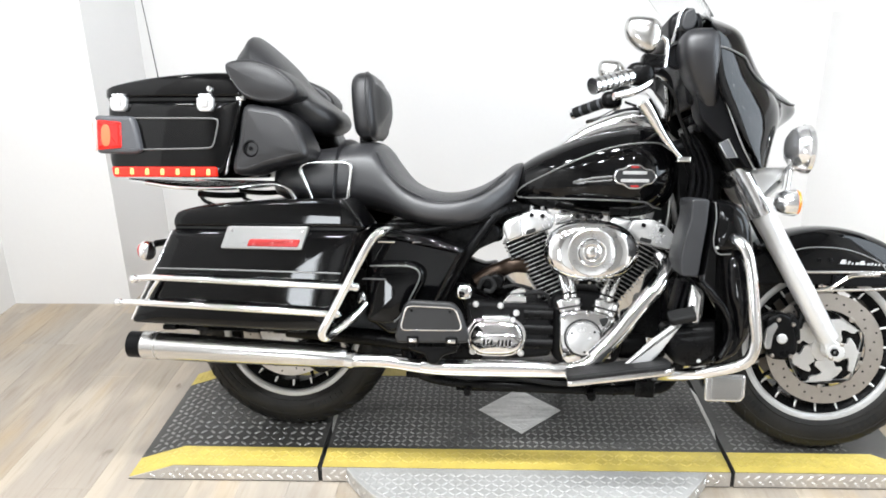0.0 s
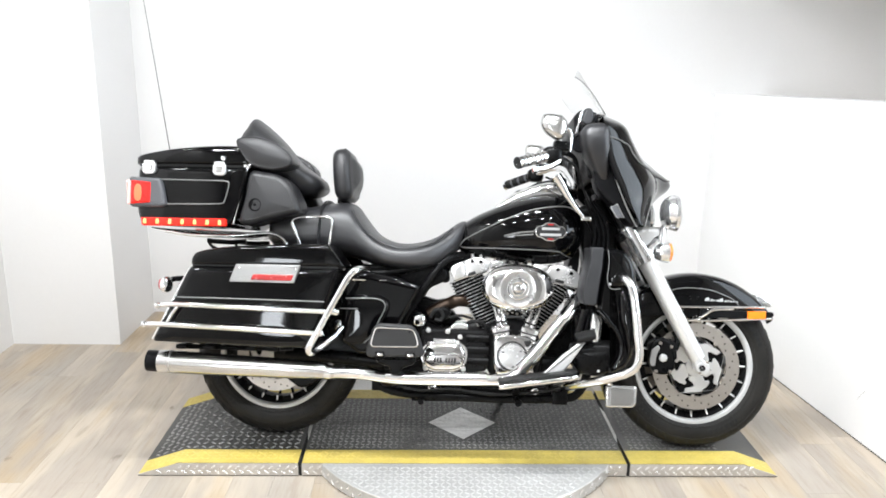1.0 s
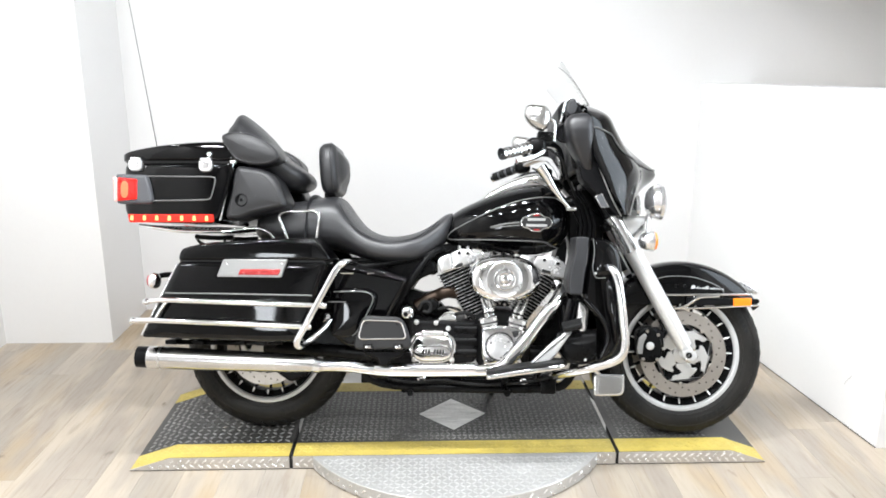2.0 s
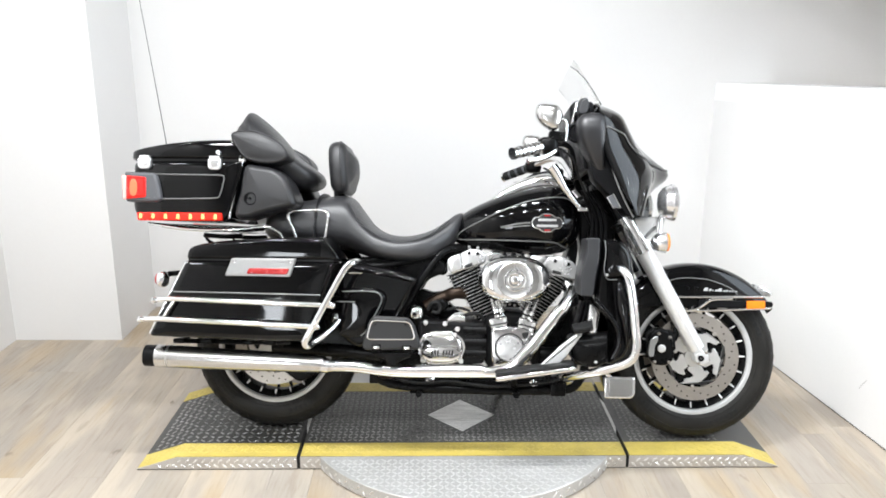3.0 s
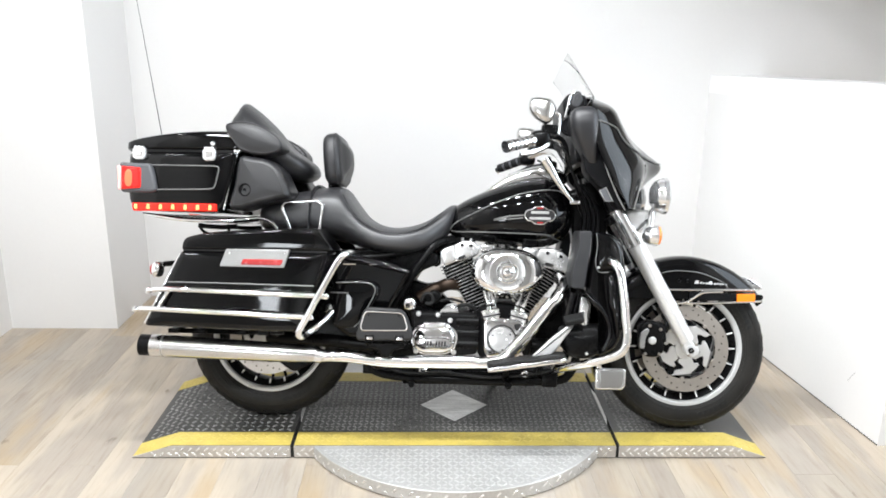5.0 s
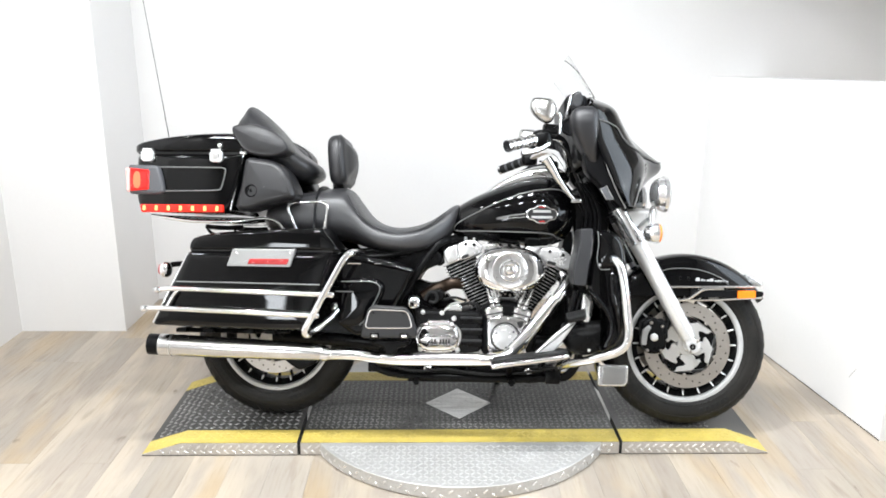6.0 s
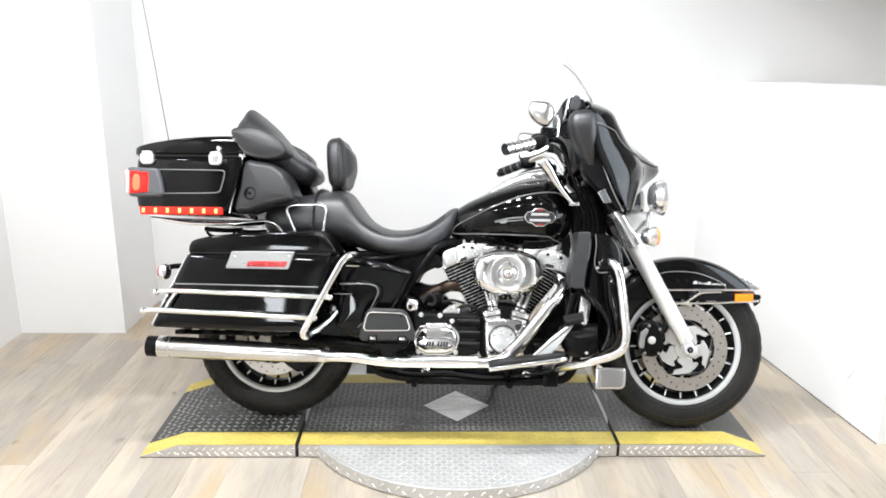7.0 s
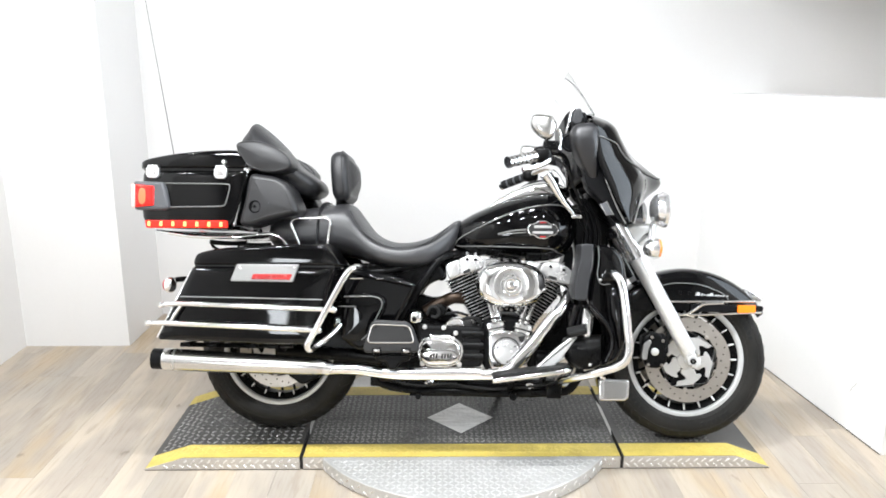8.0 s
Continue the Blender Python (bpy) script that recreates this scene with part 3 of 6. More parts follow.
platform = thing("display_platform", "dark worn checker-plate display platform with yellow edge stripes", "platform")
SECTIONS = [("end_plate", PX0, -0.526), ("middle_plate", -0.513, 0.684), ("end_plate", 0.696, PX1)]
IN_DIAMOND = lambda x, y, m=0.0: abs(x - CX) + abs(y - CY) < DIAMOND - m
for name, x0, x1 in SECTIONS:
    sec = section(name, x0, x1, "dark worn checker-plate section")
    strip("yellow_stripe", x0 + 0.001, x1 - 0.001, 1.7105, 1.806, YELLOW, sec, "scuffed yellow painted edge stripe")
    strip("yellow_stripe", x0 + 0.001, x1 - 0.001, 2.250, 2.3355, YELLOW, sec, "scuffed yellow painted edge stripe")
    part("tread", lugs(lambda x, y: x < 1.06 and not IN_DIAMOND(x, y, -0.008), x0 + 0.015, x1 - 0.015, 1.816, 2.242, plate_z, *(COARSE if x1 < 0 else FINE)), WORNLUG if x1 < 0 else DARKLUG, sec, "worn raised tread bars", kind="stuff")
    part("stripe_tread", merge(lugs(lambda x, y: True, x0 + 0.015, x1 - 0.015, 1.722, 1.799, lambda x, y: plate_z(x, y) + 0.001),
                               lugs(lambda x, y: True, x0 + 0.015, x1 - 0.015, 2.260, 2.325, lambda x, y: plate_z(x, y) + 0.001)), YELLOWLUG, sec, "yellow painted tread bars", kind="stuff")
    # bare front face
    bm = bmesh.new()
    xs = sorted({x0, x1} | ({RAMP_L} if x0 < RAMP_L < x1 else set()) | ({RAMP_R} if x0 < RAMP_R < x1 else set()))
    rings_to_mesh([[Vector((x, PY0 - 0.003, 0.0045)), Vector((x, PY0 + 0.001, 0.0045)), Vector((x, PY0 + 0.001, max(0.006, plate_z(x, 0) - 0.001))), Vector((x, PY0 - 0.003, max(0.006, plate_z(x, 0) - 0.001)))] for x in xs], True, True, bm)
    part("front_face", bm, ALUPLATE, sec, "bare aluminium checker-plate front edge", angle=20)
    spots = []
    for i in range(int((x1 - x0) / 0.03)):
        x = x0 + 0.018 + i * 0.03
        z = plate_z(x, 0)
        for zz in (0.016, 0.036):
            if zz < z - 0.01 and not abs(x + (0.015 if zz > 0.03 else 0) - CX) < 0.52:
                spots.append((Vector((x + (0.015 if zz > 0.03 else 0), PY0 - 0.003, zz)), Vector((1, 0, 0)), Vector((0, 0, 1)), Vector((0, -1, 0))))
    part("front_tread", face_lugs(spots), ALULUG, sec, "bare raised tread bars", kind="stuff")
    if name == "middle_plate":
        part("bare_diamond", slab([(CX - DIAMOND, CY), (CX, CY - DIAMOND), (CX + DIAMOND, CY), (CX, CY + DIAMOND)], TOP - 0.001, TOP + 0.0012, 0.0003, 1, plane="xy"), DIAMONDPLATE, sec, "bare aluminium diamond left unpainted")
        part("diamond_tread", lugs(lambda x, y: IN_DIAMOND(x, y, 0.014), CX - 0.14, CX + 0.14, CY - 0.14, CY + 0.14, lambda x, y: TOP + 0.001), DIAMONDPLATE, sec, "bare raised tread bars", kind="stuff")
for x0, x1 in ((-0.526, -0.513), (0.684, 0.696)):
    part("joint_strip", box(x0, x1, PY0 + 0.004, PY1 - 0.004, 0.0, TOP - 0.012), GAP, platform, "black rubber joint strip")

turntable = thing("turntable", "round bare aluminium checker-plate turntable under the platform", "turntable")
TT_R, TT_Z = 0.618, 0.0512
part("disc", lathe([(TT_R - 0.006, 0.0), (TT_R - 0.006, 0.004), (TT_R, 0.0045), (TT_R, TT_Z - 0.002), (TT_R - 0.002, TT_Z)], (CX, CY, 0), "z", 128), TURNPLATE, turntable, "round checker-plate disc", angle=30)
part("disc_tread", lugs(lambda x, y: math.hypot(x - CX, y - CY) < TT_R - 0.014 and y < PY0 - 0.012, CX - TT_R, CX + TT_R, CY - TT_R, PY0, lambda x, y: TT_Z), TURNLUG, turntable, "raised tread bars", kind="stuff")
spots = []
for i in range(130):
    a = math.tau * i / 130
    out = Vector((math.cos(a), math.sin(a), 0))
    if CY + TT_R * out.y < PY0 - 0.005:
        spots.append((Vector((CX, CY, 0.014 if i % 2 else 0.031)) + out * TT_R, Vector((-out.y, out.x, 0)), Vector((0, 0, 1)), out))
part("rim_tread", face_lugs(spots), ALULUG, turntable, "raised tread bars on the rim", kind="stuff")


# ---------------------------------------------------------------- the motorcycle (x ahead, y to its left, z up; it leans on its side stand)
FIN = material("machined_fins", (0.74, 0.74, 0.74), 0.28, 0.95, second=(0.32, 0.32, 0.32), scale=40, rough_var=0.1)
bike = thing("motorcycle", "gloss black touring motorcycle with chrome engine, leaning on its side stand", "motorcycle",
             pose(-0.632, 1.952, 0.054, -15, 0, -3.6))


def pts(y, *xz):
    return [(x, y, z) for x, z in xz]


def mirror(points, side):
    return [(x, y * side, z) for x, y, z in points]


def bolt(x, y, z, r, parent, mat=None, depth=0.008, side=-1):
    """A domed round bolt head on an upright side face."""
    s = side
    return part("bolt", lathe([(r, y - s * 0.004), (r, y + s * depth * 0.5), (r * 0.75, y + s * depth), (r * 0.2, y + s * depth * 1.1)], (x, 0, z), "y", 14), mat or CHROME, parent)


def pillow(outline, y0, y1, power=2.8, n=9):
    """A puffed cushion of the outline between y0 and y1, smooth all round."""
    cx, cz = sum(p[0] for p in outline) / len(outline), sum(p[1] for p in outline) / len(outline)
    rings = []
    for k in range(-n, n + 1):
        u = math.sin(k / n * math.pi / 2) * 0.999
        f = max(0.03, (1 - abs(u) ** power) ** (1 / power))
        rings.append([Vector((cx + (p[0] - cx) * f, (y0 + y1) / 2 + (y1 - y0) / 2 * u, cz + (p[1] - cz) * f)) for p in outline])
    return rings_to_mesh(rings)


# ---- wheels
def wheel(name, x, z, radius, width, disc_r, sides):
    w = part(name, lathe([(0.205, -width * 0.33), (0.190, -width * 0.26), (0.184, -width * 0.15), (0.184, width * 0.15), (0.190, width * 0.26), (0.205, width * 0.33),
                          (0.200, width * 0.34), (0.180, width * 0.25), (0.176, 0), (0.180, -width * 0.25), (0.200, -width * 0.34), (0.205, -width * 0.33)], (x, 0, z), "y", 96, caps=False), SATIN, bike, "cast wheel with black barrel and silver lip")
    for q in (-1, 1):
        part("rim_lip", lathe([(0.203, q * width * 0.30), (0.203, q * width * 0.36), (0.208, q * width * 0.405), (0.217, q * width * 0.42), (0.223, q * width * 0.41), (0.226, q * width * 0.36), (0.213, q * width * 0.29), (0.203, q * width * 0.30)], (x, 0, z), "y", 96, caps=False), RIMSILVER, w, "silver painted rim lip")
    h = width / 2
    prof = [(0.212, -h * 0.72), (0.225, -h * 0.84), (0.245, -h * 0.97), (0.265, -h * 1.0), (0.284, -h * 0.93), (0.2985, -h * 0.78), (radius - 0.007, -h * 0.55), (radius - 0.002, -h * 0.3), (radius, 0)]
    prof += [(r, -y) for r, y in reversed(prof[:-1])]
    tyre = part("tyre", lathe(prof, (x, 0, z), "y", 112, caps=False), RUBBER, w, "black road tyre with moulded sidewall")
    # moulded rings and worn lettering blocks on the near wall, cuts across the tread shoulder
    for r in (0.236, 0.279):
        part("wall_ring", tube([(x + r * math.cos(a * math.tau / 40), -h * (0.955 if r < 0.25 else 0.965), z + r * math.sin(a * math.tau / 40)) for a in range(40)], 0.0014, 6, 1, True), RUBBER, tyre)
    bm = bmesh.new()
    for start, count in ((200, 8), (285, 6), (20, 8), (110, 6)):
        for k in range(count):
            a = radians(start + 4.6 * k)
            m = Matrix.Translation((x, -h * 1.0, z)) @ Matrix.Rotation(-a, 4, "Y") @ Matrix.Translation((0.258, 0, 0))
            merge(bm, moved(box(-0.008, 0.008, -0.0012, 0.002, -0.0065, 0.0065), m))
    part("lettering", bm, GRIPRUB, tyre, "illegible raised lettering blocks", kind="stuff")
    bm = bmesh.new()
    for k in range(44):
        for s in (-1, 1):
            a = math.tau * (k + (0.5 if s > 0 else 0)) / 44
            m = Matrix.Translation((x, 0, z)) @ Matrix.Rotation(-a, 4, "Y")
            c = [Vector((radius - 0.0275, s * h * 0.895, -0.024)), Vector((radius - 0.0185, s * h * 0.79, -0.014)), Vector((radius - 0.0080, s * h * 0.56, -0.003)), Vector((radius - 0.0020, s * h * 0.28, 0.009)), Vector((radius - 0.0005, s * h * 0.12, 0.014))]
            merge(bm, moved(tube(c, 0.0020, 5, 2), m))
    part("tread_cut_band", bm, GAP, tyre, "dark cuts across the tread", kind="stuff")
    part("hub", lathe([(0.03, -0.075), (0.045, -0.07), (0.045, 0.07), (0.03, 0.075)], (x, 0, z), "y", 24), SATIN, w, "black hub")
    for k in range(20):
        a = math.tau * k / 20
        spoke = tube([(0.118, 0.010 if k % 2 else -0.010, 0), (0.187, 0.004 if k % 2 else -0.004, 0)], 0.0058, 8, 1)
        moved(spoke, Matrix.Translation((x, 0, z)) @ Matrix.Rotation(a, 4, "Y"))
        part("spoke", spoke, SATIN, w)
        nip = tube([(0.176, -0.030, 0), (0.199, -0.036, 0)], 0.0035, 8, 1)
        moved(nip, Matrix.Translation((x, -0.004, z)) @ Matrix.Rotation(a, 4, "Y"))
        part("spoke_tip", nip, FORKALU, w)
    part("spoke_ring", lathe([(0.112, -0.018), (0.123, -0.022), (0.127, 0), (0.123, 0.022), (0.112, 0.018), (0.110, 0), (0.112, -0.018)], (x, 0, z), "y", 56, caps=False), SATIN, w, "black inner ring of the wheel")
    for k in range(5):
        arm = tube([(0.040, 0, 0.0), (0.062, 0, 0.012), (0.085, 0, 0.010), (0.114, 0, -0.006)], 0.012, 10, 4, flat=1.5)
        part("hub_arm", moved(arm, Matrix.Translation((x, 0, z)) @ Matrix.Rotation(math.tau * (k + 0.2) / 5, 4, "Y")), SATIN, w, "black curved hub arm")
    for s in sides:
        y = s * 0.078
        d = part("brake_disc", lathe([(disc_r * 0.70, y - 0.0025), (disc_r, y - 0.0025), (disc_r, y + 0.0025), (disc_r * 0.70, y + 0.0025), (disc_r * 0.70, y - 0.0025)], (x, 0, z), "y", 72, caps=False), STEEL, w, "drilled steel brake disc")
        part("carrier", lathe([(0.020, y - 0.006), (0.036, y - 0.006), (0.039, y - 0.003), (0.039, y + 0.003), (0.036, y + 0.006), (0.020, y + 0.006)], (x, 0, z), "y", 36), CARRIER, d, "polished carrier hub")
        # Black backing added behind the carrier to darken its slots.
        part("carrier_back", lathe([(0.03, y - s * 0.010), (disc_r * 0.66, y - s * 0.012), (disc_r * 0.66, y - s * 0.008), (0.03, y - s * 0.006)], (x, 0, z), "y", 36), SATIN, d, "black backing disc, added so the carrier slots read dark")
        for k in range(5):
            a = math.tau * (k + 0.3) / 5
            swirl = [(0.044, 0.0, 0.02), (0.056, 0.02, 0.10), (0.064, 0.16, 0.27), (0.072, 0.30, 0.22), (0.080, 0.22, 0.17), (0.086, 0.02, 0.20), (0.094, -0.14, 0.29), (0.102, -0.12, 0.30), (0.108, 0.0, 0.15), (0.116, 0.04, 0.02)]
            q, pitch = disc_r / 0.163, math.tau / 5
            arm = [(x + math.cos(a + w + g) * r * q, z + math.sin(a + w + g) * r * q) for r, w, g in swirl] + [(x + math.cos(a + pitch + w - g) * r * q, z + math.sin(a + pitch + w - g) * r * q) for r, w, g in reversed(swirl)]
            part("carrier_arm", slab(arm, y - 0.005, y + 0.005, 0.0015, 2), CARRIER, d, "polished carrier arm")
            part("rivet", lathe([(0.0075, y), (0.0075, y + s * 0.0065), (0.005, y + s * 0.0075), (0.001, y + s * 0.0075)], (x + math.cos(a + 0.5) * disc_r * 0.69, 0, z + math.sin(a + 0.5) * disc_r * 0.69), "y", 12), STEEL, d)
        holes = bmesh.new()
        for k in range(36):
            a = math.tau * k / 36
            r = disc_r * (0.78, 0.85, 0.92)[k % 3]
            lathe([(0.0032, y + s * 0.0022), (0.0032, y + s * 0.0029)], (x + r * math.cos(a), 0, z + r * math.sin(a)), "y", 8, holes)
        part("drill_holes", holes, GAP, d, "small dark drilled holes", kind="stuff")
    return w


FX, FZ = 1.592, 0.315
RX, RZ = -0.008, 0.322
front_wheel = wheel("front_wheel", FX, FZ, 0.315, 0.128, 0.163, (-1, 1))
rear_wheel = wheel("rear_wheel", RX, RZ, 0.322, 0.135, 0.150, (-1,))


# ---- front fork, calipers, fender
def arch(cx, cz, r, half, a0, a1, skirt, steps=48):
    """A mudguard: rounded shell over a wheel from angle a0 to a1, its skirts reaching in to skirt(a)."""
    bm = bmesh.new()
    rings = []
    for k in range(steps + 1):
        a = radians(a0 + (a1 - a0) * k / steps)
        rs = skirt(math.degrees(a))
        c, s = math.cos(a), math.sin(a)
        prof = [(-half, rs), (-half * 1.01, (rs + r * 0.92) / 2), (-half * 0.98, r * 0.925), (-half * 0.90, r * 0.958), (-half * 0.72, r * 0.982), (-half * 0.4, r * 0.996), (0, r)]
        prof += [(-y, q) for y, q in reversed(prof[:-1])]
        rings.append([Vector((cx + q * c, y, cz + q * s)) for y, q in prof])
    rings_to_mesh(rings, False, False, bm)
    bmesh.ops.recalc_face_normals(bm, faces=bm.faces)
    bmesh.ops.solidify(bm, geom=bm.faces[:], thickness=0.003)
    return bm


def front_skirt(a):
    s = math.sin(radians(a))
    if a < 30:
        return 0.318 - 0.002 * max(0, a - 22)
    if a > 150:
        return max(0.24, 0.335 - 0.004 * (170 - a)) if a < 170 else 0.315
    return min(0.31, max(0.185, 0.19 / max(s, 0.2)))


fender = part("front_fender", arch(FX, FZ, 0.353, 0.088, 33, 205, front_skirt), PAINT, bike, "gloss black skirted front mudguard with silver pinstripe", angle=60)
Y = -0.0925
part("pinstripe", tube([(1.474, Y, 0.592), (1.51, Y, 0.607), (1.56, Y, 0.612), (1.631, Y, 0.607), (1.69, Y, 0.588), (1.728, Y, 0.568), (1.742, Y, 0.548), (1.735, Y, 0.535)], 0.0022, 6, 6), PIN, fender, "silver pinstripe")
script = bmesh.new()
for k, (w, h) in enumerate(((0.012, 0.017), (0.006, 0.009), (0.006, 0.012), (0.005, 0.008), (0.009, 0.009), (0.011, 0.016), (0.005, 0.009), (0.008, 0.008), (0.006, 0.010), (0.006, 0.008), (0.005, 0.009), (0.008, 0.007))):
    h = 0.72 * h
    x, z, lean = 1.616 + 0.0104 * k, 0.569 - 0.0003 * k - 0.004, 0.5 * h
    slab([(x, z), (x + w, z), (x + w + lean, z + h), (x + lean, z + h)], Y - 0.001, Y + 0.002, 0.0004, 1, bm=script)
part("script_bars", script, BARS, fender, "small pale bars in place of a model script")
for bx in (1.560, 1.592):
    bolt(bx, -0.089, 0.575, 0.0055, fender, SATIN)
rail = part("fender_rail", merge(tube(pts(-0.100, (1.505, 0.541), (1.60, 0.542), (1.72, 0.544), (1.838, 0.546)), 0.0046, 10, 3), tube(pts(-0.103, (1.545, 0.490), (1.65, 0.493), (1.76, 0.499), (1.862, 0.505)), 0.0046, 10, 3)), CHROME, fender, "twin chrome rails along the mudguard skirt")
part("rail_band", slab(rounded([(1.60, 0.500), (1.866, 0.510), (1.872, 0.520), (1.866, 0.530), (1.60, 0.532)], 0.006, 3), -0.104, -0.088, 0.003, 2), PLASTIC, fender, "black band between the rails")
part("rail_bracket", tube([(1.548, -0.104, 0.489), (1.588, -0.104, 0.497), (1.618, -0.104, 0.515), (1.648, -0.104, 0.533), (1.72, -0.104, 0.538)], 0.0056, 8, 4), CHROME, fender, "bent chrome bracket")
part("side_reflector", slab(rounded([(1.772, 0.501), (1.839, 0.504), (1.839, 0.533), (1.772, 0.531)], 0.003, 2), -0.110, -0.100, 0.002, 2), AMBER, fender, "rectangular amber side reflector")
part("tip_lamp", slab(rounded([(1.822, 0.594), (1.868, 0.578), (1.892, 0.555), (1.884, 0.543), (1.85, 0.550), (1.822, 0.568)], 0.008, 3), -0.045, 0.045, 0.012, 4), POLISHED, fender, "chrome tip ornament")

for s in (-1, 1):
    leg = part("fork_leg", tube([(1.385, s * 0.118, 0.712), (1.45, s * 0.118, 0.598), (1.52, s * 0.118, 0.472), (1.588, s * 0.118, 0.350)], 0.032, 20, 3, radii=[0.033, 0.0315, 0.031, 0.029]), FORKALU, bike, "pale polished fork slider")
    part("fork_cover", tube([(1.315, s * 0.118, 0.838), (1.352, s * 0.118, 0.772), (1.388, s * 0.118, 0.706)], 0.037, 20, 3), SATCHROME, leg, "chrome upper fork cover")
    part("axle_boss", lathe([(0.016, s * 0.09), (0.024, s * 0.10), (0.024, s * 0.134), (0.019, s * 0.140), (0.012, s * 0.140), (0.011, s * 0.134)], (1.598, 0, 0.318), "y", 24), FORKALU, leg, "polished axle boss")
    part("axle_clamp", slab(rounded([(1.566, 0.352), (1.592, 0.358), (1.628, 0.330), (1.630, 0.304), (1.606, 0.288), (1.580, 0.300)], 0.010, 4), s * 0.138, s * 0.098, 0.006, 3), FORKALU, leg, "polished axle clamp")
    for bx, bz in ((1.618, 0.340), (1.590, 0.300)):
        part("clamp_bolt", lathe([(0.0055, s * 0.130), (0.0055, s * 0.142), (0.003, s * 0.144), (0.001, s * 0.144)], (bx, 0, bz), "y", 10), STEEL, leg)
    part("axle_end", lathe([(0.011, s * 0.12), (0.011, s * 0.146), (0.006, s * 0.146), (0.006, s * 0.138)], (1.598, 0, 0.318), "y", 6), SATIN, leg, "dark hexagon axle end")
    part("fork_tube", tube([(1.222, s * 0.105, 0.985), (1.30, s * 0.105, 0.835), (1.408, s * 0.105, 0.628)], 0.019, 14, 2), SATIN, bike, "black upper fork tube")
    cal = part("caliper", slab(rounded([(1.41, 0.405), (1.445, 0.425), (1.482, 0.418), (1.500, 0.37), (1.505, 0.31), (1.475, 0.285), (1.43, 0.288), (1.412, 0.33)], 0.015, 4), s * 0.128, s * 0.06, 0.010, 3), SATIN, bike, "black brake caliper")
    part("caliper_edge", slab(rounded([(1.408, 0.337), (1.413, 0.379), (1.437, 0.398), (1.445, 0.387), (1.432, 0.359), (1.428, 0.320), (1.411, 0.319)], 0.005, 3), s * 0.134, s * 0.115, 0.003, 2), PLATECHROME, cal, "bare alloy pad retainer")
    for x, z in ((1.446, 0.405), (1.487, 0.392), (1.484, 0.300), (1.432, 0.300)):
        bolt(x, s * 0.127, z, 0.0065, cal, STEEL, 0.005, s)
    part("caliper_bridge", slab(rounded([(1.470, 0.412), (1.492, 0.420), (1.508, 0.395), (1.512, 0.345), (1.496, 0.340), (1.490, 0.380)], 0.006, 3), s * 0.122, s * 0.07, 0.006, 3), WRINKLE, cal, "black caliper bridge")
    bolt(1.457, s * 0.128, 0.350, 0.015, cal, FORKALU, 0.008, s)
    part("caliper_mount", tube([(1.50, s * 0.11, 0.45), (1.515, s * 0.11, 0.42), (1.505, s * 0.11, 0.38)], 0.012, 8, 3), SATIN, cal)

# chrome shroud over the fork, lamps
for s in (-1, 1):
    part("shroud_wing", slab(rounded([(1.242, 0.914), (1.266, 0.915), (1.326, 0.845), (1.303, 0.831)], 0.006, 3), s * 0.155, s * 0.13, 0.006, 3), SATCHROME, bike, "chrome side wing of the fork shroud")
part("fork_shroud", slab(rounded([(1.300, 0.835), (1.465, 0.838), (1.452, 0.80), (1.425, 0.782), (1.40, 0.752), (1.368, 0.722), (1.335, 0.76)], 0.012, 4), -0.150, 0.150, 0.02, 4), FORKALU, bike, "chrome fork shroud under the fairing")
for s in (-1, 1):
    lamp = part("passing_lamp", lathe([(0.012, 1.415), (0.035, 1.420), (0.052, 1.432), (0.060, 1.446), (0.063, 1.458), (0.066, 1.461), (0.066, 1.473), (0.060, 1.477)], (0, s * 0.205, 0.886), "x", 32), SATCHROME, bike, "round chrome passing lamp")
    part("lens", lathe([(0.060, 1.475), (0.050, 1.481), (0.03, 1.485), (0.005, 1.486)], (0, s * 0.205, 0.886), "x", 32), LAMPGLASS, lamp, "clear lamp lens")
    part("lamp_stalk", tube([(1.42, s * 0.12, 0.80), (1.425, s * 0.17, 0.81), (1.432, s * 0.205, 0.835)], 0.012, 10, 4), SATCHROME, lamp)
    sig = part("turn_signal", lathe([(0.008, 1.392), (0.026, 1.400), (0.035, 1.418), (0.038, 1.436), (0.038, 1.446), (0.034, 1.449)], (0, s * 0.205, 0.743), "x", 28), SATCHROME, bike, "bullet turn signal with amber lens")
    part("lens", lathe([(0.035, 1.446), (0.032, 1.455), (0.02, 1.460), (0.004, 1.462)], (0, s * 0.205, 0.743), "x", 28), AMBER, sig, "amber lens")
    part("stalk", tube([(1.425, s * 0.205, 0.83), (1.423, s * 0.205, 0.80), (1.42, s * 0.205, 0.778)], 0.011, 10, 3), SATCHROME, sig)

# ---- batwing fairing
# profiles from the top to the bottom (x, z): along the middle of the nose and along the outer edge; how far the wings reach forward
NOSE = [(1.200, 1.272), (1.290, 1.232), (1.346, 1.166), (1.388, 1.108), (1.448, 1.056), (1.497, 1.017), (1.492, 0.985), (1.446, 0.945), (1.408, 0.890), (1.385, 0.830)]
EDGE = [(1.178, 1.196), (1.196, 1.166), (1.198, 1.120), (1.200, 1.072), (1.212, 1.025), (1.236, 0.975), (1.262, 0.930), (1.284, 0.893), (1.304, 0.860), (1.316, 0.835)]
WINGS = [1.200, 1.280, 1.314, 1.342, 1.376, 1.398, 1.398, 1.386, 1.372, 1.360]
FAIR_HALF = 0.336


def fairing_point(y, i):
    u = abs(y) / FAIR_HALF
    (nx, nz), (ex, ez) = NOSE[i], EDGE[i]
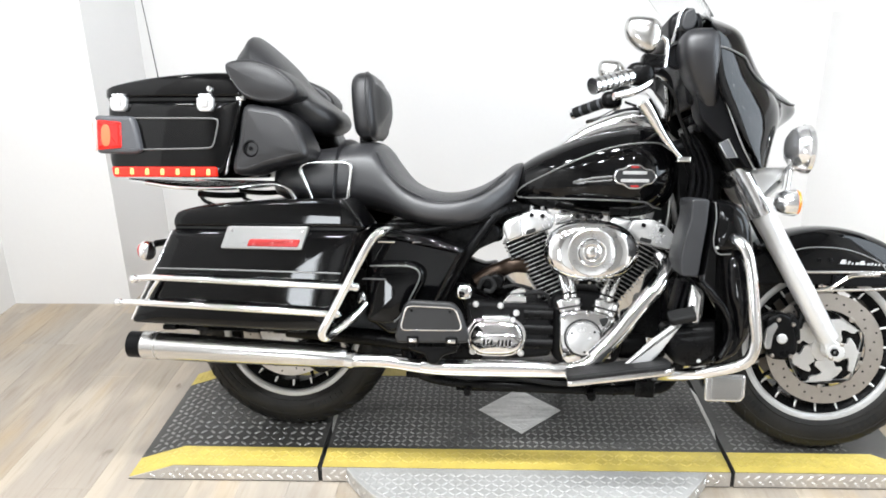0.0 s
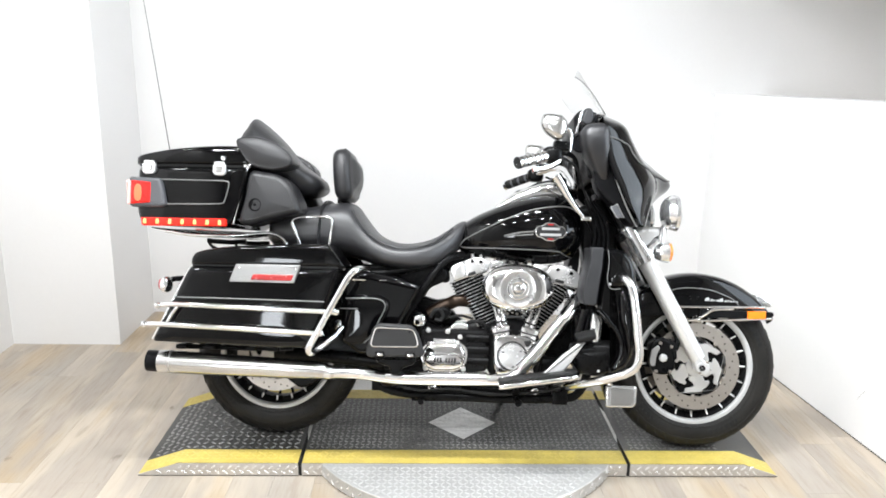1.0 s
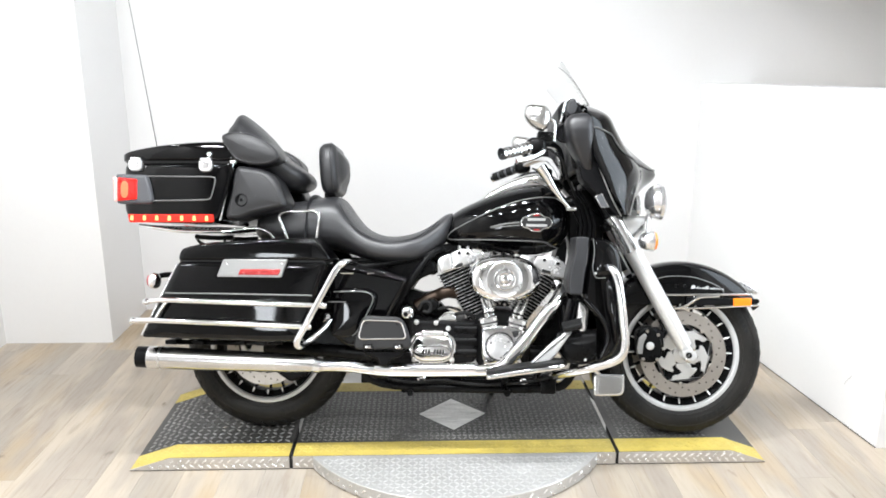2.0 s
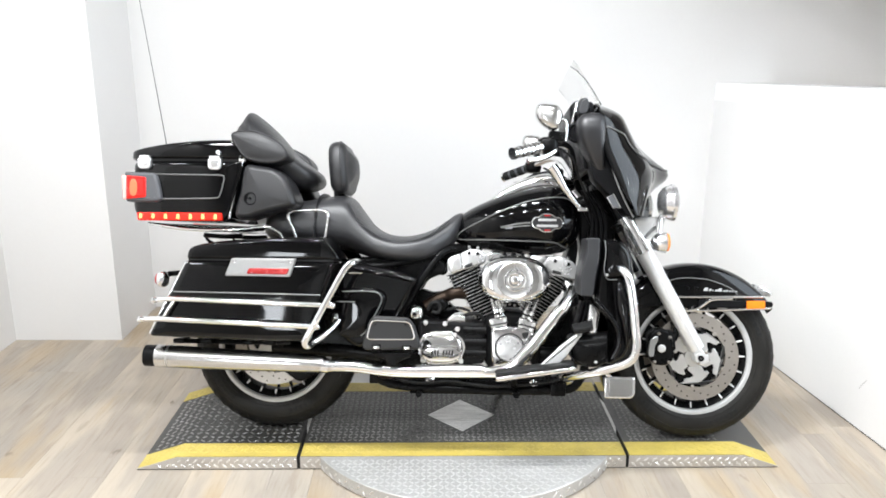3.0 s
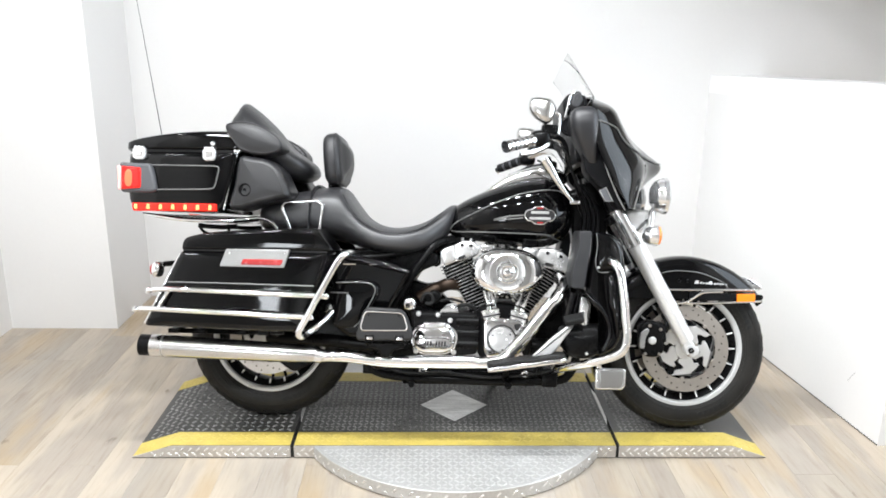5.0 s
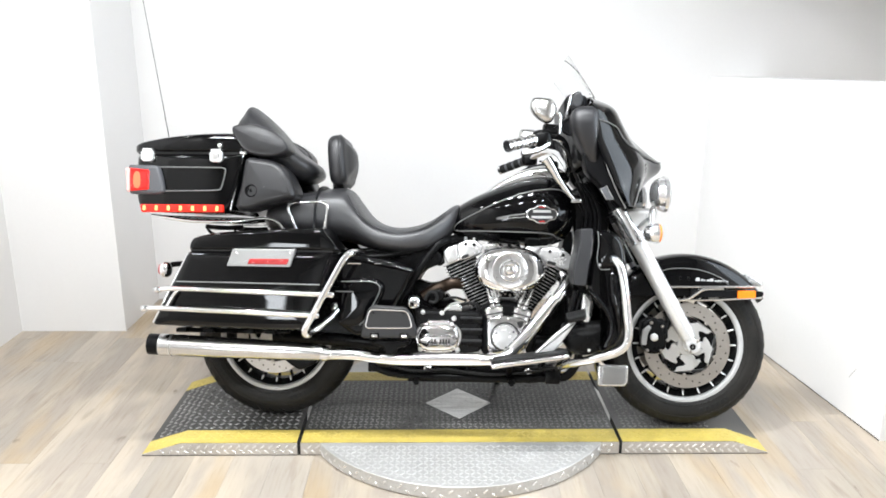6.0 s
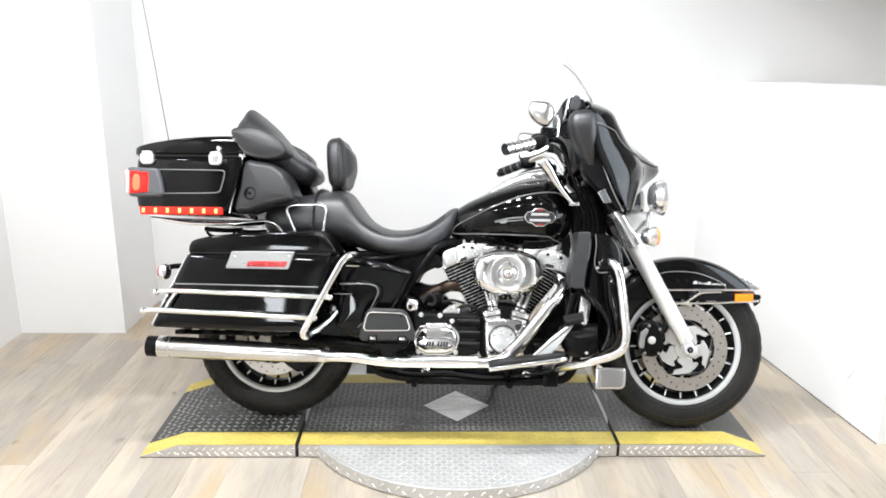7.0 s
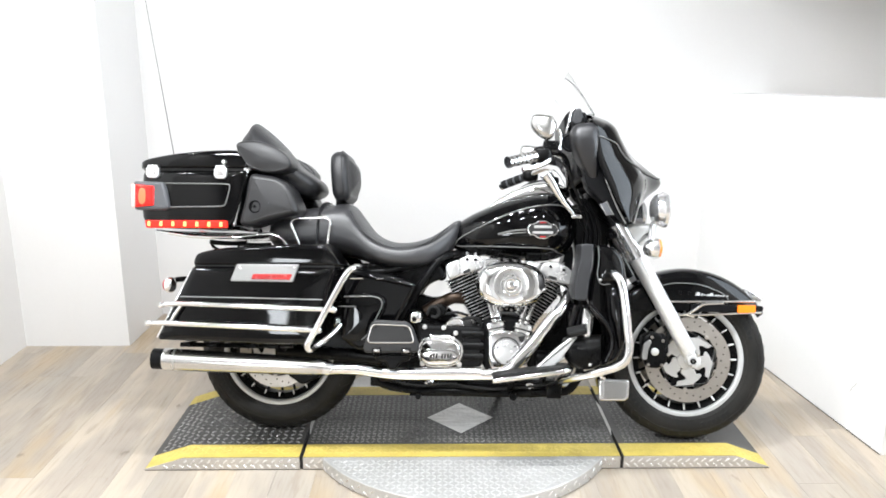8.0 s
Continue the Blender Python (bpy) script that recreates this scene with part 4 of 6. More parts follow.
    x = ex + (WINGS[i] - ex) * (1 - u ** 5) ** 0.7 + (nx - WINGS[i]) * math.exp(-(y / 0.140) ** 2) * (1 - u)
    return Vector((x, y, ez + (nz - ez) * (1 - u ** 1.6)))


rows = []
for k in range(61):
    a = -math.pi / 2 + math.pi * k / 60
    rows.append(curve_points([fairing_point(FAIR_HALF * math.sin(a), i) for i in range(len(NOSE))], 6))
bm = rings_to_mesh(rows, False, False)
bmesh.ops.recalc_face_normals(bm, faces=bm.faces)
bmesh.ops.solidify(bm, geom=bm.faces[:], thickness=0.005)
fairing = part("fairing", bm, PAINT, bike, "gloss black batwing fairing with silver pinstripe", angle=60)


def on_fairing(y, t, out=0.003):
    """A place on the fairing shell: y across, t from its top (0) to its bottom (9)."""
    line = curve_points([fairing_point(y, i) for i in range(len(NOSE))], 12)
    return line[min(int(round(t * 12)), len(line) - 1)] + Vector((out * 0.6, math.copysign(out * 0.8, y), out * 0.4))


STRIPE = [(0.3355, 1.68), (0.330, 1.75), (0.319, 1.90), (0.308, 2.05), (0.292, 2.35), (0.284, 2.90), (0.270, 3.50), (0.225, 3.95), (0.140, 4.35), (0.090, 4.70), (0.058, 4.92), (0.032, 4.95), (0.0, 4.92)]
for s in (-1, 1):
    part("pinstripe", tube([on_fairing(s * y, t) for y, t in STRIPE], 0.0026, 6, 5), PIN, fairing, "silver pinstripe")
# the inner wing from top to bottom: height, rear edge, front edge, half depth
WING_SECTIONS = [(1.190, 1.150, 1.190, 0.020), (1.184, 1.128, 1.203, 0.044), (1.168, 1.113, 1.208, 0.060), (1.145, 1.107, 1.209, 0.068), (1.110, 1.110, 1.210, 0.070), (1.077, 1.123, 1.211, 0.067), (1.037, 1.146, 1.212, 0.059), (0.995, 1.173, 1.212, 0.046), (0.965, 1.193, 1.210, 0.030), (0.950, 1.200, 1.207, 0.010)]


def curve_sections(sections, steps):
    """Rows of four numbers, filled in smoothly."""
    a = curve_points([q[:3] for q in sections], steps)
    b = curve_points([(q[3], 0, 0) for q in sections], steps)
    return [(p.x, p.y, p.z, q.x) for p, q in zip(a, b)]


for s in (-1, 1):
    rings = []
    for z, x0, x1, depth in curve_sections(WING_SECTIONS, 4):
        yc, half = 0.286 - 0.22 * max(0.0, 1.13 - z), (x1 - x0) / 2
        rings.append([Vector(((x0 + x1) / 2 + half * math.copysign(abs(math.cos(a)) ** 0.55, math.cos(a)), s * (yc + depth * math.copysign(abs(math.sin(a)) ** 0.55, math.sin(a))), z)) for a in (k * math.tau / 36 for k in range(36))])
    wing = rings_to_mesh(rings)
    part("inner_wing", wing, WINGBLACK, bike, "satin black inner fairing wing", angle=60)
    part("speaker_hole", lathe([(0.036, s * 0.262), (0.036, s * 0.270), (0.030, s * 0.272), (0.026, s * 0.262), (0.004, s * 0.258)], (1.112, 0, 1.125), "y", 24), PLASTIC, bike, "round black speaker ring")
    # Thin bright tube puts in the glint along the fairing's inner edge.
    part("edge_trim", tube(mirror([(1.226, 0.318, 1.006), (1.250, 0.318, 0.944), (1.277, 0.314, 0.884), (1.308, 0.310, 0.828)], s), 0.0024, 8, 5), PLATECHROME, bike, "bright tube drawn for the glint on the fairing's inner edge")
    part("wing_support", slab(rounded([(1.148, 1.055), (1.206, 1.055), (1.248, 0.962), (1.283, 0.890), (1.318, 0.832), (1.292, 0.829), (1.262, 0.868), (1.215, 0.915), (1.170, 0.960)], 0.015, 3), s * 0.30, s * 0.20, 0.005, 3), PLASTIC, bike, "black inner fairing cheek")
part("speaker_panel", slab([(1.218, 0.897), (1.241, 0.907), (1.266, 0.859), (1.240, 0.859)], -0.302, -0.28, 0.003, 2), GREYPL, bike, "small grey panel under the fairing")
part("panel_frame", tube([(x, -0.300, z) for x, z in ((1.218, 0.897), (1.241, 0.907), (1.266, 0.859), (1.240, 0.859))], 0.0022, 8, 1, True), PLATECHROME, bike, "thin bright frame under the fairing")
part("dash_panel", slab(rounded([(1.120, 1.20), (1.146, 1.240), (1.172, 1.244), (1.20, 1.10), (1.19, 1.00), (1.145, 1.00), (1.130, 1.10)], 0.015, 3), -0.250, 0.250, 0.02, 4), PLASTIC, bike, "black inner fairing dash")
part("dash_hood", slab(rounded([(1.095, 1.232), (1.112, 1.252), (1.155, 1.268), (1.168, 1.236), (1.120, 1.175), (1.098, 1.185)], 0.01, 3), -0.20, 0.20, 0.015, 4), PLASTIC, bike, "black hooded instrument surround")
part("gauge_face", slab(rounded([(1.116, 1.205), (1.126, 1.244), (1.150, 1.252), (1.160, 1.222), (1.152, 1.196), (1.128, 1.190)], 0.008, 3), -0.262, -0.19, 0.006, 3), GREYPAD, bike, "dark grey gauge hood end")
part("dash_trim", tube([(1.128, -0.262, 1.252), (1.112, -0.262, 1.232), (1.106, -0.262, 1.200), (1.098, -0.258, 1.160), (1.098, -0.250, 1.110)], 0.0038, 8, 4), CHROME, bike, "thin chrome trim")

# windscreen
grid = []
for k in range(25):
    u = -1 + 2 * k / 24
    col = []
    for j in range(9):
        v = j / 8
        half = 0.255 - 0.055 * v ** 2
        col.append(Vector((1.222 - 0.094 * v - 0.034 * u * u * (0.6 + 0.4 * v), half * u, 1.255 + 0.185 * v - 0.045 * u * u * (0.6 + 0.8 * v ** 3))))
    grid.append(col)
bm = rings_to_mesh(grid, False, False)
bmesh.ops.recalc_face_normals(bm, faces=bm.faces)
bmesh.ops.solidify(bm, geom=bm.faces[:], thickness=0.0025)
screen = part("windscreen", bm, GLASS, bike, "clear curved acrylic windscreen", angle=60)
screen.visible_shadow = False

# ---- handlebar and controls
for s in (-1, 1):
    part("handlebar", tube(mirror([(1.135, 0.0, 0.985), (1.13, 0.06, 1.02), (1.105, 0.16, 1.075), (1.06, 0.25, 1.088), (1.01, 0.33, 1.072), (0.96, 0.375, 1.055)], s), 0.0127, 12, 5), CHROME, bike, "chrome handlebar")
    grip = part("grip", tube(mirror([(0.982, 0.362, 1.062), (0.885, 0.430, 1.030)], s), 0.0185, 16, 1), GRIPRUB, bike, "black rubber grip with chrome bands")
    a, b = Vector((0.982, s * 0.362, 1.062)), Vector((0.885, s * 0.430, 1.030))
    for k in range(6):
        p = a.lerp(b, 0.12 + 0.15 * k)
        d = (b - a).normalized() * (0.0068 if s < 0 else 0.005)
        part("grip_band", tube([p - d, p + d], 0.0198, 16, 1), (CHROME if s < 0 else GREYPL) if k % 2 == 0 else (BRUSHED if s < 0 else GRIPRUB), grip)
    part("grip_end", tube([a.lerp(b, 0.97), a.lerp(b, 1.06)], 0.021, 16, 1), CHROME, grip, "chrome grip end cap")
    part("switch_housing", egg(1.005, s * 0.345, 1.068, 0.036, 0.030, 0.030, 2.8), SATIN, bike, "black switch housing")
    part("reservoir", slab(rounded([(1.005, 1.085), (1.06, 1.082), (1.062, 1.115), (1.008, 1.118)], 0.006, 3), s * 0.37, s * 0.315, 0.006, 2), SATIN, bike, "black master cylinder cap")
    part("lever", tube(mirror([(1.035, 0.345, 1.058), (1.03, 0.375, 1.045), (0.985, 0.405, 1.018), (0.93, 0.448, 1.002)], s), 0.006, 10, 5, flat=1.6), CHROME, bike, "chrome hand lever")
    mir = part("mirror", pillow([(p.x, p.y) for p in curve_points([(x, z, 0) for x, z in ((0.972, 1.205), (1.002, 1.206), (1.034, 1.199), (1.050, 1.176), (1.049, 1.150), (1.035, 1.123), (1.017, 1.117), (0.993, 1.126), (0.970, 1.146), (0.959, 1.169), (0.961, 1.192))], 4, True)], s * 0.405, s * 0.340, 2.6), MUFFCHROME, bike, "chrome teardrop mirror")
    part("mirror_stem", tube(mirror([(1.04, 0.37, 1.162), (1.062, 0.365, 1.150), (1.067, 0.36, 1.125), (1.064, 0.352, 1.085)], s), 0.0055, 10, 5), CHROME, mir, "chrome mirror stem")
    part("clutch_cable", tube(mirror([(1.05, 0.33, 1.06), (1.10, 0.28, 1.03), (1.13, 0.22, 0.97), (1.17, 0.17, 0.90)], s), 0.0045, 8, 5), GRIPRUB, bike, "black control cable")
for s in (-1,):
    part("bar_bracket", tube([(1.028, -0.256, 1.006), (1.048, -0.252, 0.978), (1.075, -0.250, 0.933), (1.104, -0.249, 0.893), (1.132, -0.248, 0.860)], 0.009, 12, 5, radii=[0.021, 0.019, 0.014, 0.009, 0.007]), CHROME, bike, "chrome bracket running down beside the tank")
    part("bracket_foot", box(1.122, 1.158, -0.255, -0.220, 0.848, 0.862, 0.003), CHROME, bike, "chrome bracket foot")
part("steering_head", tube([(1.20, 0, 0.99), (1.29, 0, 0.80)], 0.032, 16, 1), SATIN, bike, "black steering head")
part("fork_yoke", slab(rounded([(1.19, 0.955), (1.25, 0.985), (1.262, 0.962), (1.20, 0.932)], 0.006, 3), -0.14, 0.14, 0.008, 2), SATIN, bike, "black fork yoke")
part("lower_yoke", slab(rounded([(1.275, 0.80), (1.34, 0.832), (1.352, 0.806), (1.288, 0.774)], 0.006, 3), -0.14, 0.14, 0.008, 2), SATIN, bike, "black lower fork yoke")

# ---- tank
TANK = [(0.660, 0.020, 0.745, 0.775, 2.2, 0), (0.690, 0.070, 0.730, 0.825, 2.3, 0), (0.740, 0.105, 0.716, 0.862, 2.4, 0), (0.800, 0.132, 0.704, 0.892, 2.5, 0), (0.880, 0.155, 0.694, 0.925, 2.5, 0),
        (0.960, 0.168, 0.687, 0.948, 2.5, 0), (1.030, 0.172, 0.686, 0.958, 2.5, 0), (1.085, 0.163, 0.696, 0.952, 2.5, 0), (1.125, 0.138, 0.718, 0.935, 2.5, 0), (1.148, 0.105, 0.748, 0.908, 2.4, 0), (1.160, 0.055, 0.79, 0.87, 2.2, 0)]


def smooth_sections(sections, steps=5):
    c1 = curve_points([s[:3] for s in sections], steps)
    c2 = curve_points([s[3:6] for s in sections], steps)
    return [(a.x, a.y, a.z, b.x, b.y, b.z) for a, b in zip(c1, c2)]


TANKS = smooth_sections(TANK)
tank = part("fuel_tank", loft_x(TANKS, 44), PAINT, bike, "gloss black teardrop fuel tank with pinstripes and an oval badge", angle=60)


def on_tank(x, z, out=0.0):
    s = min(TANKS, key=lambda q: abs(q[0] - x))
    h, c = (s[3] - s[2]) / 2, (s[3] + s[2]) / 2
    k = min(0.97, abs((z - c) / h))
    return (x, -(s[1] * (1 - k ** s[4]) ** (1 / s[4]) + out), z)


def dense(points, n=8):
    out = []
    for (a, b), (c, d) in zip(points, points[1:]):
        out += [(a + (c - a) * k / n, b + (d - b) * k / n) for k in range(n)]
    return out + [points[-1]]


stripe = [(p.x, p.y) for p in curve_points([(x, z, 0) for x, z in ((1.118, 0.712), (1.085, 0.722), (1.049, 0.736), (0.93, 0.740), (0.80, 0.742), (0.71, 0.742), (0.692, 0.752), (0.715, 0.778), (0.80, 0.823), (0.87, 0.856), (0.943, 0.884), (1.02, 0.900), (1.088, 0.902), (1.125, 0.885))], 8)]
part("pinstripe", tube([on_tank(x, z, 0.001) for x, z in stripe], 0.0026, 6, 1), PIN, tank, "silver pinstripe round the tank panel")
for dz, w in ((0.006, 0.004), (-0.004, 0.0028)):
    part("pinstripe", tube([on_tank(x, z, 0.0008) for x, z in dense([(0.855, 0.788 + dz * 0.2), (0.91, 0.796 + dz), (0.962, 0.801 + dz)], 6)], w * 0.9, 6, 1), PIN, tank, "silver double stripe behind the badge")
badge_outline = rounded([(0.962, 0.807), (0.975, 0.830), (0.992, 0.830), (1.005, 0.842), (1.040, 0.842), (1.053, 0.830), (1.072, 0.830), (1.085, 0.807), (1.072, 0.785), (1.053, 0.784), (1.040, 0.772), (1.005, 0.772), (0.992, 0.784), (0.975, 0.785)], 0.008, 3)
badge = part("badge", slab(badge_outline, -0.180, -0.160, 0.003, 3), CHROME, tank, "oval chrome badge with plain bars")
part("field", slab(offset2(badge_outline, 0.005), -0.1815, -0.170, 0.001, 1), BOARD, badge, "dark grey badge field")
for z, x0, x1 in ((0.818, 0.990, 1.056), (0.796, 0.984, 1.062)):
    part("bar", box(x0, x1, -0.1832, -0.180, z - 0.0048, z + 0.0048, 0.001, 1), RIMSILVER, badge, "plain pale bar")
for z in (0.834, 0.780):
    part("red_bar", box(1.012, 1.034, -0.1825, -0.180, z - 0.003, z + 0.003, 0.001, 1), REDREF, badge, "small red bar")
console = part("console", loft_x(smooth_sections([(0.745, 0.018, 0.82, 0.848, 2.4, 0), (0.80, 0.045, 0.855, 0.892, 2.6, 0), (0.87, 0.058, 0.895, 0.945, 2.8, 0), (0.95, 0.064, 0.92, 0.985, 2.8, 0), (1.02, 0.066, 0.93, 1.006, 2.8, 0), (1.08, 0.06, 0.93, 1.002, 2.8, 0), (1.12, 0.045, 0.93, 0.985, 2.6, 0), (1.14, 0.02, 0.94, 0.965, 2.2, 0)]), 28), CHROME, bike, "chrome tank console")
part("console_top", slab(rounded([(0.90, 0.958), (0.985, 1.004), (1.05, 1.016), (1.05, 1.006), (0.985, 0.992), (0.905, 0.948)], 0.004, 2), -0.035, 0.035, 0.004, 2), PLASTIC, console, "black console inlay")
part("ignition_knob", lathe([(0.024, 0.0), (0.024, 0.018), (0.018, 0.024), (0.004, 0.025)], (1.075, 0, 1.0), "z", 24), SATIN, console, "black ignition knob")

# ---- seat
seat = part("seat", loft_x(smooth_sections([(-0.045, 0.10, 0.745, 0.800, 2.6, 0), (-0.02, 0.150, 0.728, 0.842, 2.8, 0), (0.05, 0.178, 0.715, 0.873, 2.9, 0), (0.14, 0.188, 0.710, 0.888, 2.9, 0), (0.22, 0.186, 0.700, 0.903, 2.8, 0), (0.275, 0.180, 0.690, 0.900, 2.7, 0),
                                  (0.315, 0.178, 0.680, 0.852, 2.6, 0), (0.36, 0.182, 0.666, 0.795, 2.7, 0), (0.41, 0.188, 0.654, 0.764, 2.8, 0), (0.47, 0.190, 0.646, 0.752, 2.8, 0), (0.53, 0.183, 0.646, 0.757, 2.8, 0), (0.59, 0.162, 0.654, 0.777, 2.6, 0),
                                  (0.64, 0.132, 0.680, 0.808, 2.5, 0), (0.68, 0.105, 0.728, 0.838, 2.4, 0), (0.705, 0.075, 0.775, 0.846, 2.3, 0), (0.716, 0.03, 0.805, 0.838, 2.2, 0)], 5), 44), SEATVINYL, bike, "black vinyl two-up seat, deep rider's dip and raised passenger end", angle=60)
for s in (-1, 1):
    part("piping", tube(mirror([(0.285, 0.150, 0.872), (0.318, 0.158, 0.815), (0.37, 0.166, 0.766), (0.45, 0.172, 0.732), (0.53, 0.168, 0.734), (0.60, 0.145, 0.762), (0.66, 0.108, 0.812)], s), 0.003, 8, 6), VINYL, seat, "sewn piping")
    part("grab_rail", tube(mirror([(0.104, 0.198, 0.728), (0.086, 0.203, 0.775), (0.070, 0.206, 0.818), (0.092, 0.206, 0.836), (0.150, 0.206, 0.839), (0.206, 0.206, 0.838), (0.218, 0.205, 0.82), (0.213, 0.202, 0.775), (0.207, 0.198, 0.725)], s), 0.0055, 10, 5), CHROME, bike, "thin chrome passenger grab rail")
part("strap", tube([(0.165, -0.193, 0.715), (0.168, -0.192, 0.80), (0.172, -0.15, 0.880), (0.175, 0.0, 0.901), (0.172, 0.15, 0.880), (0.168, 0.192, 0.80), (0.165, 0.193, 0.715)], 0.012, 8, 5, flat=0.35), VINYL, seat, "vinyl seat strap")
# rider's backrest
pad_outline = rounded([(-0.125, -0.095), (0.125, -0.095), (0.138, 0.02), (0.11, 0.104), (-0.11, 0.104), (-0.138, 0.02)], 0.07, 6)
bm = slab(pad_outline, 0.034, -0.036, 0.030, 6, bulge=0.030, plane="yz")
back = part("rider_backrest", moved(bm, pose(0.236, 0, 1.006, 0, -5, 0)), VINYL, bike, "black vinyl rider's backrest pad")
part("pad_seam", moved(tube([(0.012, y, z) for y, z in [(p.x * 1.005, p.y * 1.005) for p in pad_outline]], 0.0022, 6, 1, True), pose(0.236, 0, 1.006, 0, -5, 0)), VINYL, back, "sewn seam round the pad")
part("backrest_post", box(0.205, 0.245, -0.035, 0.035, 0.86, 0.93, 0.008), SATIN, back, "black backrest post")

# ---- luggage box (tour pack) with its armrest, speakers and passenger backrest
tour = part("top_case", loft_x(smooth_sections([(-0.512, 0.175, 0.90, 1.004, 8, 0), (-0.500, 0.225, 0.845, 1.008, 11.2, 0), (-0.475, 0.258, 0.805, 1.010, 12.8, 0), (-0.43, 0.272, 0.793, 1.011, 14.4, 0), (-0.30, 0.277, 0.790, 1.012, 14.4, 0), (-0.19, 0.277, 0.791, 1.013, 14.4, 0), (-0.14, 0.274, 0.796, 1.013, 14.4, 0),
                                      (-0.112, 0.2735, 0.87, 1.013, 14.4, 0), (-0.094, 0.2725, 0.95, 1.013, 14.4, 0), (-0.087, 0.270, 0.99, 1.012, 14.4, 0)], 4), 72), PAINT, bike, "gloss black top case with chrome latches, pinstripe and red lights", angle=60)
part("lid", loft_x(smooth_sections([(-0.518, 0.170, 1.015, 1.026, 6.8, 0), (-0.508, 0.222, 1.014, 1.043, 6.8, 0), (-0.48, 0.255, 1.013, 1.052, 7.65, 0), (-0.43, 0.270, 1.013, 1.062, 8.5, 0), (-0.35, 0.275, 1.013, 1.076, 8.5, 0), (-0.246, 0.276, 1.013, 1.087, 8.5, 0), (-0.15, 0.274, 1.013, 1.091, 8.5, 0), (-0.105, 0.2735, 1.013, 1.088, 8.5, 0), (-0.085, 0.2725, 1.013, 1.082, 8.5, 0), (-0.079, 0.270, 1.014, 1.074, 8.5, 0)], 4), 60), PAINT, tour, "gloss black lid", angle=60)
part("lid_seam", slab([(-0.48, 1.007), (-0.48, 1.018), (-0.092, 1.019), (-0.092, 1.008)], -0.262, 0.262, 0.002, 1), GAP, tour, "dark gap under the lid")
Y = -0.2785
part("pinstripe", tube(pts(Y - 0.001, (-0.392, 0.958), (-0.30, 0.958), (-0.20, 0.958), (-0.158, 0.957), (-0.147, 0.950), (-0.150, 0.925), (-0.160, 0.888), (-0.172, 0.876), (-0.22, 0.873), (-0.30, 0.871), (-0.380, 0.869)), 0.0026, 6, 4), PIN, tour, "silver pinstripe panel")
for s in (-1, 1):
    house = part("tail_light", slab(rounded([(-0.506, 0.965), (-0.394, 0.962), (-0.382, 0.93), (-0.369, 0.865), (-0.388, 0.857), (-0.500, 0.857)], 0.010, 3), s * 0.297, s * 0.20, 0.010, 3), GREYPL, tour, "grey tail light housing with lit red lens")
    part("lens", slab(rounded([(-0.496, 0.952), (-0.424, 0.946), (-0.424, 0.873), (-0.496, 0.866)], 0.006, 3), s * 0.304, s * 0.22, 0.008, 3), REDLENS, house, "lit red lens")
    part("pale_lens", slab(rounded([(-0.515, 0.953), (-0.497, 0.952), (-0.497, 0.866), (-0.507, 0.864)], 0.006, 3), s * 0.302, s * 0.22, 0.008, 3), PALELENS, house, "pale rear edge of the lens")
    part("bulb", egg(-0.468, s * 0.3020, 0.908, 0.015, 0.004, 0.033, 2.6, 16, 8), BULB, house, "glowing bulb")
    led = part("light_bar", slab(rounded([(-0.466, 0.820), (-0.152, 0.822), (-0.152, 0.794), (-0.460, 0.790)], 0.006, 2), s * 0.284, s * 0.262, 0.005, 2), LEDRED, tour, "lit red light bar with small bright lamps")
    for k in range(7):
        x = -0.448 + 0.0455 * k
        part("led", slab(rounded([(x - 0.0058, 0.798), (x + 0.0058, 0.798), (x + 0.0050, 0.816), (x - 0.0050, 0.816)], 0.003, 2), s * 0.2875, s * 0.280, 0.002, 1), LEDHOT, led)
    for x in (-0.440, -0.183):
        latch = part("latch", slab(rounded([(x - 0.022, 1.016), (x + 0.026, 1.018), (x + 0.025, 0.985), (x + 0.017, 0.976), (x - 0.012, 0.976), (x - 0.022, 0.986)], 0.006, 3), s * 0.290, s * 0.265, 0.005, 3), POLISHED, tour, "chrome lid latch")
        part("latch_tongue", slab(rounded([(x - 0.012, 1.008), (x + 0.016, 1.009), (x + 0.014, 0.988), (x - 0.009, 0.987)], 0.004, 3), s * 0.2925, s * 0.285, 0.002, 2), CHROME, latch)
        part("latch_hook", box(x - 0.016, x + 0.020, s * 0.280 - 0.010, s * 0.280 + 0.010, 1.016, 1.026, 0.003), POLISHED, latch)
    part("lock", lathe([(0.011, s * 0.24), (0.011, s * 0.277), (0.007, s * 0.282), (0.002, s * 0.283)], (-0.170, 0, 1.040), "y", 18), CHROME, tour, "round chrome lock")
    # Bright tube stands in for the highlight on the gloss front corner.
    part("front_trim", tube(mirror([(-0.086, 0.262, 1.012), (-0.098, 0.266, 0.95), (-0.118, 0.266, 0.86), (-0.132, 0.262, 0.803)], s), 0.0036, 10, 4), SATCHROME, tour, "bright tube drawn for the highlight down the front corner")
    part("hinge", box(-0.098, -0.074, s * 0.258 - 0.01, s * 0.258 + 0.01, 1.008, 1.022, 0.004), CHROME, tour, "chrome hinge knuckle")
    pod_line = [(p.x, p.y) for p in curve_points([(x, z, 0) for x, z in ((-0.072, 0.990), (-0.022, 0.993), (0.036, 0.982), (0.074, 0.952), (0.097, 0.912), (0.113, 0.868), (0.103, 0.846), (0.052, 0.834), (-0.001, 0.820), (-0.061, 0.800), (-0.099, 0.806), (-0.106, 0.831), (-0.090, 0.894))], 4, True)]
